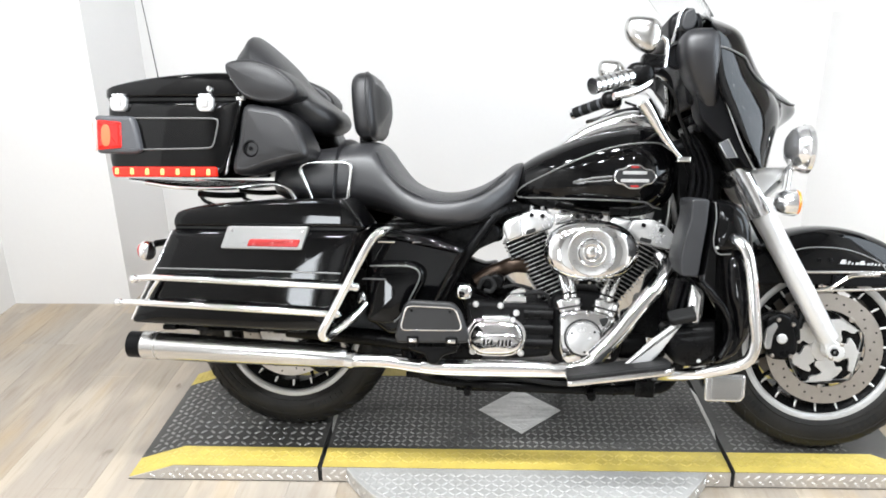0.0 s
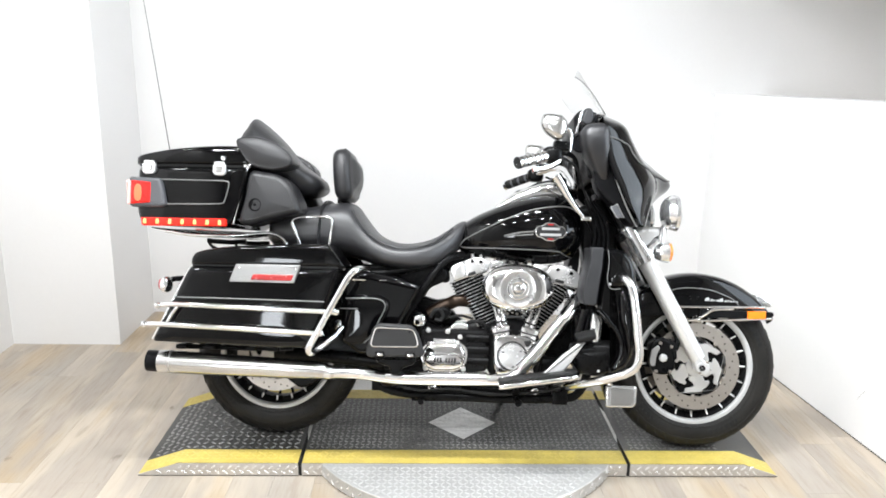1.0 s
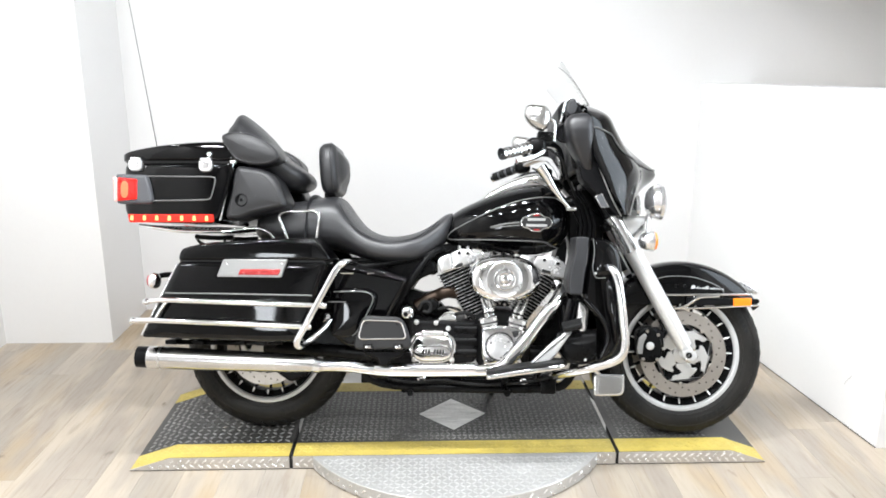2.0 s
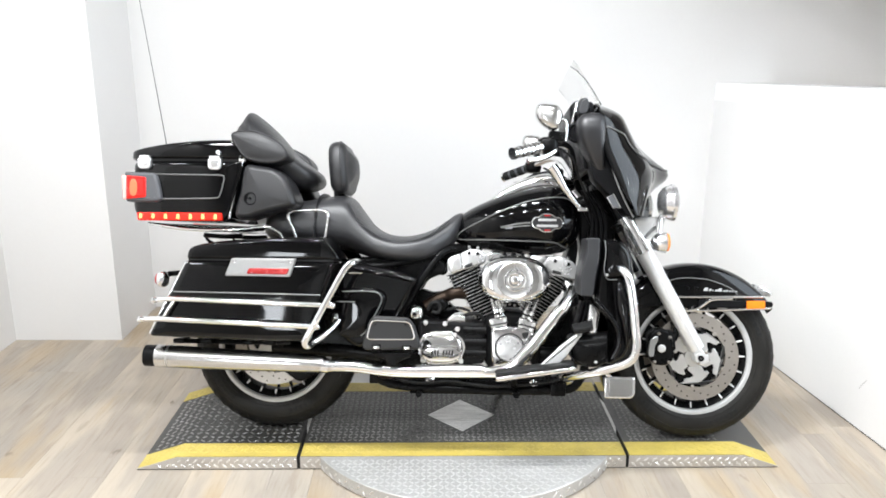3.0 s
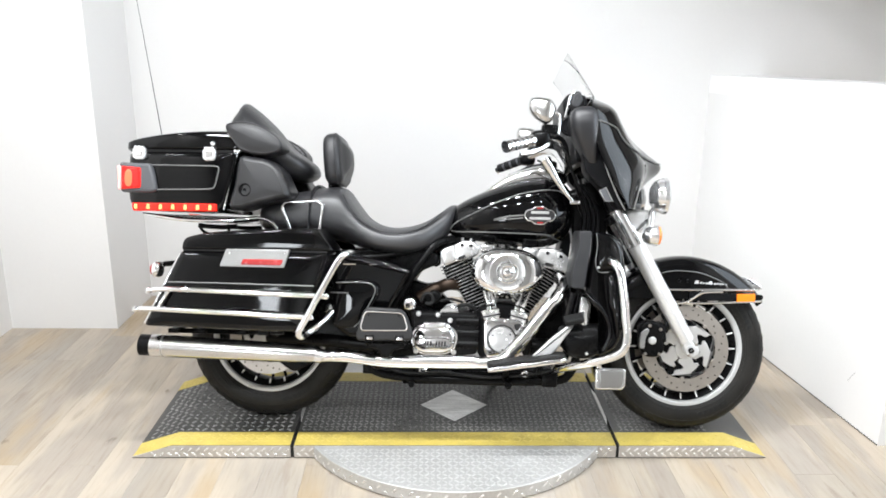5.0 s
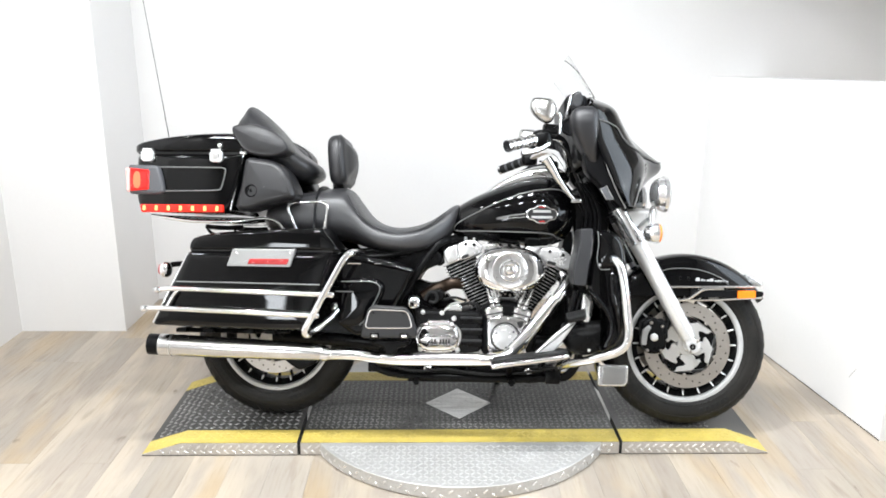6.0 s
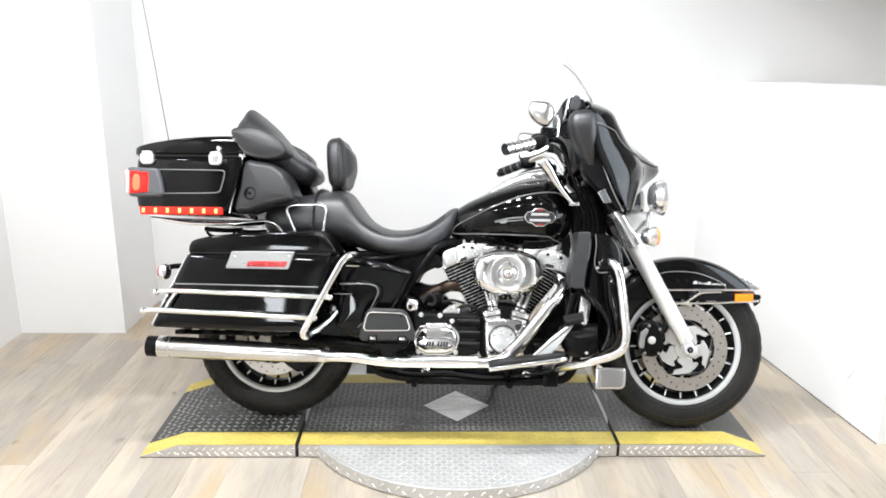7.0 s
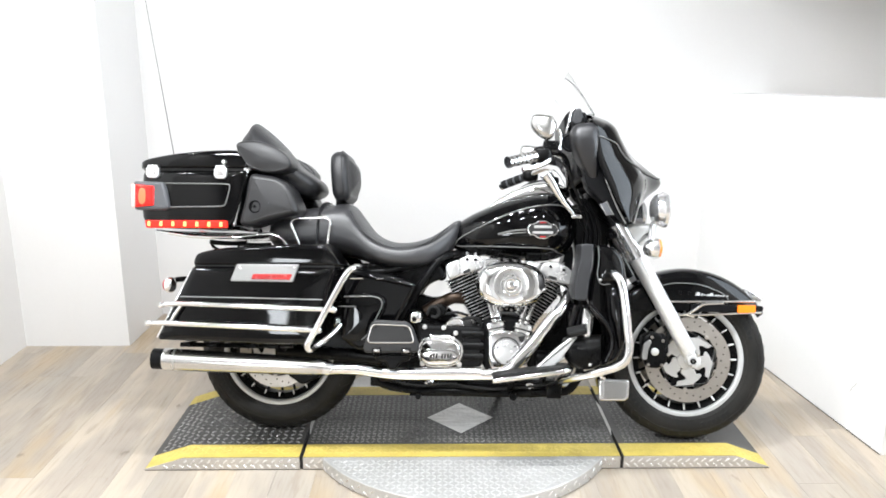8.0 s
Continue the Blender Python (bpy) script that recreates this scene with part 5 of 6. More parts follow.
    pod = part("speaker_pod", slab(pod_line, s * 0.290, s * 0.12, 0.026, 6, bulge=0.006), VINYL, bike, "black vinyl speaker pod beside the passenger seat", angle=60)
    part("pod_seam", tube([(p.x, s * 0.2885, p.y) for p in offset2(pod_line, 0.020)[::2]], 0.0016, 6, 2, True), VINYL, pod, "sewn edge of the pod")
    part("control_cup", lathe([(0.024, s * 0.27), (0.024, s * 0.294), (0.020, s * 0.297), (0.017, s * 0.292), (0.006, s * 0.292), (0.006, s * 0.297), (0.002, s * 0.297)], (-0.046, 0, 0.874), "y", 22), PLASTIC, pod, "round black control cup")
    arm_line = [(p.x, p.y) for p in curve_points([(x, z, 0) for x, z in ((-0.128, 1.098), (-0.115, 1.117), (-0.050, 1.122), (0.018, 1.100), (0.064, 1.066), (0.080, 1.037), (0.067, 1.015), (0.019, 1.002), (-0.040, 1.007), (-0.081, 1.024), (-0.110, 1.060))], 4, True)]
    arm = part("armrest", slab(arm_line, s * 0.276, s * 0.14, 0.013, 6, bulge=0.010), VINYL, bike, "black vinyl armrest pad", angle=60)
    part("arm_seam", tube([(p.x, s * 0.2745, p.y) for p in offset2(arm_line, 0.008)[::2]], 0.0016, 6, 2, True), VINYL, arm, "sewn edge of the armrest")
back_profile = [(p.x, p.y) for p in curve_points([(x, z, 0) for x, z in ((-0.168, 1.135), (-0.140, 1.200), (-0.122, 1.226), (-0.100, 1.216), (-0.055, 1.180), (-0.012, 1.138), (0.046, 1.066), (0.105, 1.022), (0.150, 0.986), (0.156, 0.948), (0.115, 0.924), (0.05, 0.930), (-0.02, 0.96), (-0.10, 1.04))], 4, True)]
rings = []
cxb, czb = -0.03, 1.06
for k in range(13):
    u = -1 + 2 * k / 12
    f = (1 - abs(u) ** 3.2) ** 0.5 * 0.62 + 0.38
    drop = 0.05 * abs(u) ** 2
    rings.append([Vector((cxb + (x - cxb) * f, 0.185 * u, czb + (z - czb) * f - drop * max(0, (z - czb) / 0.17))) for x, z in back_profile])
part("passenger_backrest", rings_to_mesh(rings), VINYL, bike, "black vinyl wrap-around passenger backrest", angle=70)
part("case_rack", slab(rounded([(-0.46, 0.788), (-0.30, 0.770), (-0.14, 0.768), (-0.03, 0.782), (-0.03, 0.772), (-0.14, 0.756), (-0.30, 0.756), (-0.46, 0.779)], 0.004, 2), -0.205, 0.205, 0.004, 2), CHROME, bike, "chrome top case rack")
for s in (-1, 1):
    part("rack_rail", tube(mirror([(-0.40, 0.21, 0.775), (-0.29, 0.215, 0.762), (-0.14, 0.215, 0.762), (-0.02, 0.205, 0.775), (0.03, 0.195, 0.758), (0.055, 0.19, 0.72)], s), 0.007, 10, 4), CHROME, bike, "chrome rack rail")
    part("rack_strut", tube(mirror([(-0.252, 0.16, 0.752), (-0.240, 0.16, 0.72), (-0.150, 0.16, 0.69)], s), 0.006, 8, 4), SATIN, bike, "black rack strut")
    part("rack_strut", tube(mirror([(-0.255, 0.17, 0.742), (-0.17, 0.17, 0.738), (-0.11, 0.17, 0.742)], s), 0.009, 8, 3), SATIN, bike)
ant = part("antenna", tube([(-0.555, 0.2, 1.122), (-0.612, 0.2, 1.40), (-0.70, 0.2, 1.82)], 0.0014, 6, 3, radii=[0.0018, 0.0014, 0.0010]), SATIN, bike, "thin black whip antenna")
part("antenna_base", tube([(-0.548, 0.2, 1.085), (-0.556, 0.2, 1.125)], 0.006, 10, 1), SATIN, ant)
part("antenna_bracket", box(-0.56, -0.49, 0.185, 0.215, 1.072, 1.088, 0.003), SATIN, ant)

# ---- saddlebags, rails, guards
for s in (-1, 1):
    bag = part("saddlebag", slab(rounded([(-0.252, 0.652), (0.278, 0.656), (0.236, 0.52), (0.190, 0.376), (0.06, 0.372), (-0.382, 0.382)], 0.018, 4), s * 0.368, s * 0.165, 0.024, 5, bulge=0.0035), PAINT, bike, "gloss black hard saddlebag with chrome rails and red reflector")
    part("bag_lid", loft_x(smooth_sections([(-0.252, 0.080, 0.655, 0.668, 4, s * 0.262), (-0.244, 0.092, 0.654, 0.688, 5, s * 0.262), (-0.222, 0.097, 0.654, 0.704, 7, s * 0.262), (-0.126, 0.098, 0.655, 0.722, 8, s * 0.262), (0.050, 0.098, 0.656, 0.734, 8, s * 0.262), (0.200, 0.098, 0.657, 0.740, 8, s * 0.262), (0.228, 0.098, 0.657, 0.740, 8, s * 0.262), (0.240, 0.097, 0.658, 0.732, 8, s * 0.262), (0.258, 0.096, 0.658, 0.708, 8, s * 0.262), (0.276, 0.095, 0.659, 0.684, 7, s * 0.262), (0.287, 0.088, 0.660, 0.668, 5, s * 0.262)], 4), 44), PAINT, bag, "gloss black hinged lid", angle=60)
    part("lid_seam", slab([(-0.245, 0.650), (-0.245, 0.662), (0.268, 0.664), (0.268, 0.653)], s * 0.352, s * 0.18, 0.002, 1), GAP, bag, "dark gap under the lid")
    part("rear_trim", tube(mirror([(-0.252, 0.348, 0.645), (-0.30, 0.352, 0.548), (-0.345, 0.352, 0.455), (-0.378, 0.348, 0.390)], s), 0.0055, 10, 3), CHROME, bag, "chrome rear edge trim")
    ref = part("reflector_plate", slab(rounded([(-0.083, 0.662), (0.143, 0.664), (0.122, 0.600), (-0.106, 0.600)], 0.006, 3), s * 0.378, s * 0.362, 0.003, 2), PLATECHROME, bag, "slanted chrome plate with red reflector")
    part("reflector", slab(rounded([(-0.022, 0.628), (0.120, 0.629), (0.112, 0.608), (-0.030, 0.608)], 0.004, 2), s * 0.382, s * 0.375, 0.003, 2), REDREF, ref, "red reflector")
    for x, z in ((-0.070, 0.650), (0.125, 0.652)):
        bolt(x, s * 0.378, z, 0.005, ref, CHROME, 0.003, s)
    part("pinstripe", tube(mirror(pts(0.3735, (-0.288, 0.541), (-0.10, 0.541), (0.05, 0.540), (0.228, 0.539)), s), 0.0026, 6, 3), PIN, bag, "silver pinstripe")
    part("bag_rail", tube(mirror([(-0.345, 0.378, 0.512), (-0.27, 0.39, 0.517), (-0.02, 0.395, 0.512), (0.268, 0.388, 0.505)], s), 0.0095, 12, 4), CHROME, bag, "upper chrome saddlebag rail")
    part("bag_rail", tube(mirror([(-0.392, 0.378, 0.444), (-0.31, 0.39, 0.446), (-0.05, 0.395, 0.440), (0.215, 0.388, 0.431)], s), 0.0095, 12, 4), CHROME, bag, "lower chrome saddlebag rail")
    for x, z in ((-0.352, 0.511), (-0.398, 0.444), (0.272, 0.505), (0.219, 0.431)):
        part("rail_end", egg(x, s * 0.384, z, 0.013, 0.0115, 0.0115, 2.2, 12, 8), CHROME, bag)
    part("rail_link", tube(mirror([(-0.276, 0.388, 0.514), (-0.30, 0.388, 0.48), (-0.318, 0.388, 0.446)], s), 0.006, 10, 3), CHROME, bag, "chrome link between the rails")
    part("bag_guard", tube(mirror([(0.36, 0.25, 0.652), (0.345, 0.36, 0.655), (0.318, 0.385, 0.636), (0.277, 0.39, 0.562), (0.21, 0.392, 0.434), (0.182, 0.39, 0.382), (0.187, 0.375, 0.362), (0.202, 0.34, 0.372), (0.245, 0.30, 0.405), (0.272, 0.26, 0.44)], s), 0.0125, 14, 5), CHROME, bike, "chrome saddlebag guard bar")
    sig = part("rear_turn_signal", egg(-0.362, s * 0.285, 0.580, 0.022, 0.030, 0.030, 2.2, 16, 10), CHROME, bike, "chrome bullet rear turn signal")
    part("lens", egg(-0.380, s * 0.285, 0.580, 0.008, 0.020, 0.020, 2.2, 16, 10), REDREF, sig, "red lens")
    part("stalk", tube(mirror([(-0.35, 0.26, 0.598), (-0.33, 0.22, 0.60), (-0.28, 0.18, 0.60)], s), 0.010, 8, 3), SATIN, sig)
part("rear_fender", arch(RX, RZ, 0.372, 0.102, 5, 172, lambda a: 0.30 if a < 150 else 0.33), PAINT, bike, "gloss black rear mudguard", angle=60)


# ---- frame
for s in (-1, 1):
    part("frame_rail", tube(mirror([(1.215, 0.035, 0.87), (1.19, 0.085, 0.62), (1.185, 0.12, 0.35), (1.15, 0.13, 0.215), (1.05, 0.13, 0.185), (0.70, 0.13, 0.180), (0.45, 0.13, 0.195), (0.38, 0.13, 0.25), (0.36, 0.13, 0.33)], s), 0.0165, 12, 4), SATIN, bike, "black frame tube")
    part("frame_rail", tube(mirror([(0.70, 0.06, 0.715), (0.64, 0.11, 0.695), (0.585, 0.135, 0.625), (0.52, 0.14, 0.52), (0.455, 0.14, 0.40), (0.40, 0.135, 0.28)], s), 0.015, 12, 4), SATIN, bike, "black frame tube")
    part("frame_rail", tube(mirror([(0.64, 0.115, 0.69), (0.45, 0.14, 0.645), (0.25, 0.15, 0.63), (-0.05, 0.15, 0.64)], s), 0.014, 12, 4), SATIN, bike)
part("backbone", tube([(1.20, 0, 0.90), (0.95, 0, 0.80), (0.70, 0, 0.70), (0.60, 0, 0.66)], 0.03, 14, 4), SATIN, bike, "black frame backbone")
part("belly_pan", slab(rounded([(0.37, 0.222), (0.375, 0.200), (0.45, 0.190), (0.535, 0.166), (0.75, 0.162), (1.09, 0.170), (1.112, 0.18), (1.112, 0.225), (1.0, 0.23), (0.6, 0.235)], 0.012, 3), -0.115, 0.115, 0.012, 3), SATIN, bike, "black lower frame and sump")
part("cross_tube", tube([(0.56, -0.17, 0.165), (0.56, 0.17, 0.165)], 0.011, 10, 1), SATIN, bike)
part("cross_tube", tube([(0.92, -0.19, 0.175), (0.92, 0.19, 0.175)], 0.013, 10, 1), SATIN, bike)
part("side_stand", tube([(0.80, 0.16, 0.19), (0.835, 0.23, 0.14), (0.87, 0.30, 0.095), (0.885, 0.315, 0.091)], 0.011, 10, 4), SATIN, bike, "black side stand, down")

# ---- engine
case = part("crankcase", slab(rounded([(0.800, 0.455), (0.800, 0.285), (0.84, 0.245), (0.95, 0.238), (1.00, 0.275), (1.015, 0.36), (0.985, 0.43), (0.94, 0.475), (0.85, 0.48)], 0.02, 4), -0.150, 0.150, 0.02, 4), WRINKLE, bike, "black crankcase")
cam_cover = part("cam_cover", slab(rounded([(0.822, 0.415), (0.826, 0.300), (0.845, 0.268), (0.905, 0.255), (0.955, 0.280), (0.985, 0.325), (0.995, 0.385), (0.965, 0.415), (0.905, 0.428), (0.85, 0.424)], 0.018, 4), -0.192, -0.13, 0.010, 5, bulge=0.004), CASTCHROME, bike, "chrome cam cover")
part("cover_cap", lathe([(0.0475, -0.185), (0.0475, -0.208), (0.0455, -0.2125), (0.0425, -0.2130), (0.0415, -0.2115), (0.030, -0.2135), (0.014, -0.2150), (0.002, -0.2153)], (0.892, 0, 0.347), "y", 48), POLISHED, cam_cover, "round chrome points cover")
part("cover_groove", lathe([(0.0555, -0.186), (0.0550, -0.1985), (0.050, -0.1990), (0.0485, -0.186)], (0.892, 0, 0.347), "y", 48), GAP, cam_cover, "dark groove round the points cover")
for a in (35, 155, 275):
    bolt(0.892 + 0.037 * math.cos(math.radians(a)), -0.2125, 0.347 + 0.037 * math.sin(math.radians(a)), 0.0035, cam_cover, SATIN, 0.002)
part("cover_recess", slab(rounded([(0.935, 0.404), (0.962, 0.408), (0.958, 0.392), (0.948, 0.380), (0.940, 0.388)], 0.004, 3), -0.1985, -0.190, 0.001, 1), GAP, cam_cover, "dark recess beside the points cover")
for x, z in ((0.835, 0.405), (0.838, 0.292), (0.975, 0.40), (0.965, 0.296), (0.905, 0.418)):
    bolt(x, -0.196, z, 0.0065, cam_cover)
for x0, lean, z0 in ((0.852, -12, 0.432), (0.955, 14, 0.428)):
    turn = pose(x0, 0, z0, 0, lean, 0)
    lifter = part("lifter_block", moved(slab(rounded([(-0.036, 0.022), (-0.012, 0.026), (0.0, 0.018), (0.012, 0.026), (0.036, 0.022), (0.030, -0.022), (-0.030, -0.022)], 0.006, 3), -0.172, -0.10, 0.006, 3), turn), CASTCHROME, bike, "chrome lifter block")
    part("lifter_joint", moved(box(-0.037, 0.037, -0.174, -0.11, -0.003, 0.002, 0.001, 1), turn), GAP, lifter, "dark joint")
    for dx, dz in ((-0.024, 0.010), (0.024, 0.010), (-0.018, -0.014), (0.018, -0.014)):
        part("bolt", moved(lathe([(0.0062, -0.168), (0.0062, -0.178), (0.004, -0.180), (0.001, -0.180)], (dx, 0, dz), "y", 10), turn), FORKALU, lifter)


def cylinder(name, foot, head, outer, label):
    """A finned cylinder along the line from foot to head; outer: reach of its fins away from the other cylinder, at the foot and at the head."""
    f, h = Vector((foot[0], 0, foot[1])), Vector((head[0], 0, head[1]))
    d = (h - f).normalized()
    turn = math.degrees(math.atan2(d.x, d.z))
    length = (h - f).length
    m = Matrix.Translation(f) @ pose(0, 0, 0, 0, turn, 0)
    core = part(name, moved(tube([(0, 0, -0.02), (0, 0, length)], 0.042, 24, 1), m), SATIN, bike, label)
    n = int(length / 0.0128)
    for k in range(n):
        z = 0.012 + k * 0.0128
        top = k >= n - 5
        b, reach = (0.104, 0.078) if top else (0.098, 0.0015 * (k % 2) + abs(outer[0]) + (outer[1] - abs(outer[0])) * k / n)
        a0, a1 = (-reach, 0.060 if top else 0.049) if outer[0] < 0 else (-0.060 if top else -0.049, reach)
        out = rounded([(a0, -b), (a1, -b), (a1, b), (a0, b)], 0.03 if not top else 0.016, 4)
        part("fin", moved(slab(out, z, z + 0.0026, 0.0008, 1, plane="xy"), m), FIN, core)
        part("fin_root", moved(slab(offset2(out, 0.008), z + 0.0026, z + 0.0128, 0.0005, 1, plane="xy"), m), SATIN, core) if k < n - 1 else None
    return core


cylinder("rear_cylinder", (0.822, 0.425), (0.722, 0.640), (-0.046, 0.060), "finned black and silver rear cylinder")
cylinder("front_cylinder", (0.958, 0.425), (1.072, 0.628), (0.036, 0.076), "finned black and silver front cylinder")


def rocker_box(pieces, notch, bolts):
    """The chrome rocker box on a cylinder head, in two lengths with a joint between, a dark notch and cap bolts."""
    lower = None
    for k, outline in enumerate(pieces):
        piece = part("rocker_lid" if k else "rocker_case", slab(rounded(outline, 0.008, 4), -0.118, 0.112, 0.007, 4, bulge=0.003), POLISHED, lower or bike, "polished chrome rocker box" if not k else "")
        lower = lower or piece
        part("rocker_base", slab(rounded([(x + 0.004 * (1 - 2 * k), z - 0.0035) for x, z in outline], 0.006, 3), -0.110, 0.105, 0.004, 2), SATCHROME, lower, "chrome base flange")
    part("notch", slab(rounded(notch, 0.003, 2), -0.1215, -0.112, 0.001, 1), GAP, lower, "dark notch in the rocker box")
    for x, z in bolts:
        part("bolt", lathe([(0.0065, -0.112), (0.0065, -0.1235), (0.004, -0.1255), (0.001, -0.1255)], (x, 0, z), "y", 12), SATIN, lower)
        part("bolt", lathe([(0.0060, z + 0.012), (0.0060, z + 0.026), (0.004, z + 0.028), (0.001, z + 0.028)], (x, -0.096, 0), "z", 10), BRUSHED, lower)


rocker_box([[(0.655, 0.649), (0.656, 0.664), (0.666, 0.675), (0.703, 0.690), (0.7125, 0.631), (0.669, 0.613)],
            [(0.7055, 0.691), (0.746, 0.708), (0.782, 0.705), (0.804, 0.686), (0.801, 0.655), (0.727, 0.632), (0.7150, 0.631)]],
           [(0.722, 0.645), (0.750, 0.655), (0.752, 0.643), (0.724, 0.634)], ((0.738, 0.692), (0.770, 0.690)))
rocker_box([[(0.962, 0.676), (0.975, 0.690), (1.028, 0.681), (1.013, 0.651), (0.985, 0.640)],
            [(1.0305, 0.683), (1.085, 0.686), (1.125, 0.668), (1.150, 0.640), (1.140, 0.596), (1.051, 0.617), (1.0155, 0.651)]],
           [(1.052, 0.634), (1.085, 0.626), (1.083, 0.615), (1.050, 0.622)], ((1.060, 0.668), (1.110, 0.655)))
part("top_mount", slab(rounded([(0.806, 0.692), (0.857, 0.696), (0.856, 0.672), (0.808, 0.662)], 0.005, 3), -0.108, -0.02, 0.005, 3), SATCHROME, bike, "chrome bracket between the heads")
for k in range(5):
    bolt(0.872 + 0.017 * k, -0.104, 0.690 - 0.004 * (k % 2), 0.0075, bike, CHROME if k % 2 else SATIN)
for a, b in (((0.848, 0.445), (0.796, 0.628)), ((0.868, 0.445), (0.826, 0.64)), ((0.944, 0.445), (0.998, 0.62)), ((0.966, 0.44), (1.022, 0.60))):
    tb = part("pushrod_tube", tube([(a[0], -0.142, a[1]), ((a[0] + b[0]) / 2, -0.135, (a[1] + b[1]) / 2), (b[0], -0.118, b[1])], 0.0095, 12, 3), SATCHROME, bike, "chrome pushrod tube")
    part("tube_collar", tube([(a[0], -0.142, a[1] - 0.004), (a[0] + (b[0] - a[0]) * 0.1, -0.14, a[1] + (b[1] - a[1]) * 0.1)], 0.0135, 12, 1), CHROME, tb)
    part("seal", tube([(a[0] + (b[0] - a[0]) * q, -0.139, a[1] + (b[1] - a[1]) * q) for q in (0.105, 0.135)], 0.0125, 12, 1), GRIPRUB, tb, "black rubber seal")
    part("tube_cap", tube([(a[0] + (b[0] - a[0]) * q, -0.138, a[1] + (b[1] - a[1]) * q) for q in (0.14, 0.21)], 0.0118, 12, 1), CHROME, tb)

# air cleaner: oval chrome cover with a round raised centre
AX, AZ = 0.906, 0.597


def oval(profile, power=2.2, n=64):
    rings = []
    for a, b, y in profile:
        rings.append([Vector((AX + a * math.copysign(abs(math.cos(k * math.tau / n)) ** (2 / power), math.cos(k * math.tau / n)), y, AZ + b * math.copysign(abs(math.sin(k * math.tau / n)) ** (2 / power), math.sin(k * math.tau / n)))) for k in range(n)])
    return rings_to_mesh(rings)


part("air_filter", oval([(0.122, 0.080, -0.12), (0.126, 0.083, -0.13), (0.126, 0.083, -0.19), (0.12, 0.078, -0.195)]), PLASTIC, bike, "black air filter body")
cover = part("air_cleaner_cover", oval([(0.128, 0.085, -0.190), (0.132, 0.088, -0.196), (0.131, 0.087, -0.206), (0.126, 0.083, -0.216), (0.112, 0.076, -0.227), (0.092, 0.070, -0.233), (0.076, 0.068, -0.235)]), CASTCHROME, bike, "oval chrome air cleaner cover", angle=60)
part("cover_ring", lathe([(0.067, -0.229), (0.066, -0.2385), (0.063, -0.2405), (0.055, -0.2385), (0.044, -0.2372), (0.039, -0.2375)], (AX, 0, AZ), "y", 64), BRUSHED, cover, "broad brushed ring")
part("ring_lip", lathe([(0.0405, -0.236), (0.040, -0.2420), (0.0375, -0.2430), (0.0350, -0.2410), (0.0345, -0.2200)], (AX, 0, AZ), "y", 56), CHROME, cover, "raised chrome lip")
part("medallion_gap", lathe([(0.0348, -0.2360), (0.0340, -0.2362), (0.024, -0.2365)], (AX, 0, AZ), "y", 40), GAP, cover, "dark ring round the medallion")
part("medallion", lathe([(0.027, -0.230), (0.0265, -0.2385), (0.0235, -0.2400), (0.0205, -0.2388), (0.0155, -0.2385), (0.0130, -0.2405), (0.0085, -0.2420), (0.002, -0.2425)], (AX, 0, AZ), "y", 40), CHROME, cover, "polished round medallion")
for k in range(14):
    a = math.tau * k / 14
    part("ring_mark", lathe([(0.0022, -0.2370), (0.0020, -0.2388), (0.0005, -0.2390)], (AX + 0.052 * math.cos(a), 0, AZ + 0.052 * math.sin(a)), "y", 6), PLATECHROME, cover)

# transmission and covers
part("battery_box", slab(rounded([(0.30, 0.665), (0.58, 0.690), (0.645, 0.655), (0.650, 0.618), (0.585, 0.588), (0.545, 0.545), (0.53, 0.50), (0.56, 0.475), (0.64, 0.445), (0.62, 0.38), (0.35, 0.36), (0.30, 0.45)], 0.012, 3), -0.12, 0.12, 0.012, 3), SATIN, bike, "black battery box and inner panel")
gear = part("gearbox", slab(rounded([(0.552, 0.440), (0.800, 0.435), (0.802, 0.285), (0.70, 0.272), (0.565, 0.280)], 0.014, 3), -0.172, 0.15, 0.012, 3), WRINKLE, bike, "black gearbox case")
side_cover = part("gearbox_cover", slab(rounded([(0.566, 0.362), (0.585, 0.385), (0.695, 0.388), (0.715, 0.37), (0.724, 0.34), (0.712, 0.305), (0.68, 0.290), (0.60, 0.288), (0.572, 0.305), (0.562, 0.335)], 0.016, 4), -0.202, -0.16, 0.014, 4, bulge=0.006), CASTCHROME, bike, "chrome gearbox side cover")
part("cover_rib", slab(rounded([(0.600, 0.402), (0.683, 0.404), (0.686, 0.380), (0.600, 0.377)], 0.005, 2), -0.196, -0.165, 0.006, 3), SATCHROME, side_cover, "raised chrome rib")
bm = bmesh.new()
for k in range(8):
    if k != 3:
        x = 0.606 + 0.0106 * k
        slab([(x, 0.3195), (x + 0.0056, 0.3195), (x + 0.0072, 0.3355), (x + 0.0016, 0.3355)], -0.2118, -0.200, 0.0005, 1, bm=bm)
part("panel_bars", bm, SATIN, side_cover, "small dark bars on the cover")
part("cover_flange", slab(rounded([(0.556, 0.366), (0.580, 0.392), (0.700, 0.395), (0.724, 0.374), (0.732, 0.340), (0.720, 0.300), (0.684, 0.282), (0.597, 0.280), (0.564, 0.300), (0.553, 0.335)], 0.018, 4), -0.182, -0.165, 0.004, 2), CASTCHROME, side_cover, "chrome flange round the cover")
part("cover_ridge", tube(pts(-0.2095, (0.576, 0.334), (0.60, 0.345), (0.640, 0.350), (0.690, 0.349), (0.712, 0.334)), 0.005, 8, 5), CHROME, side_cover, "raised chrome ridge")
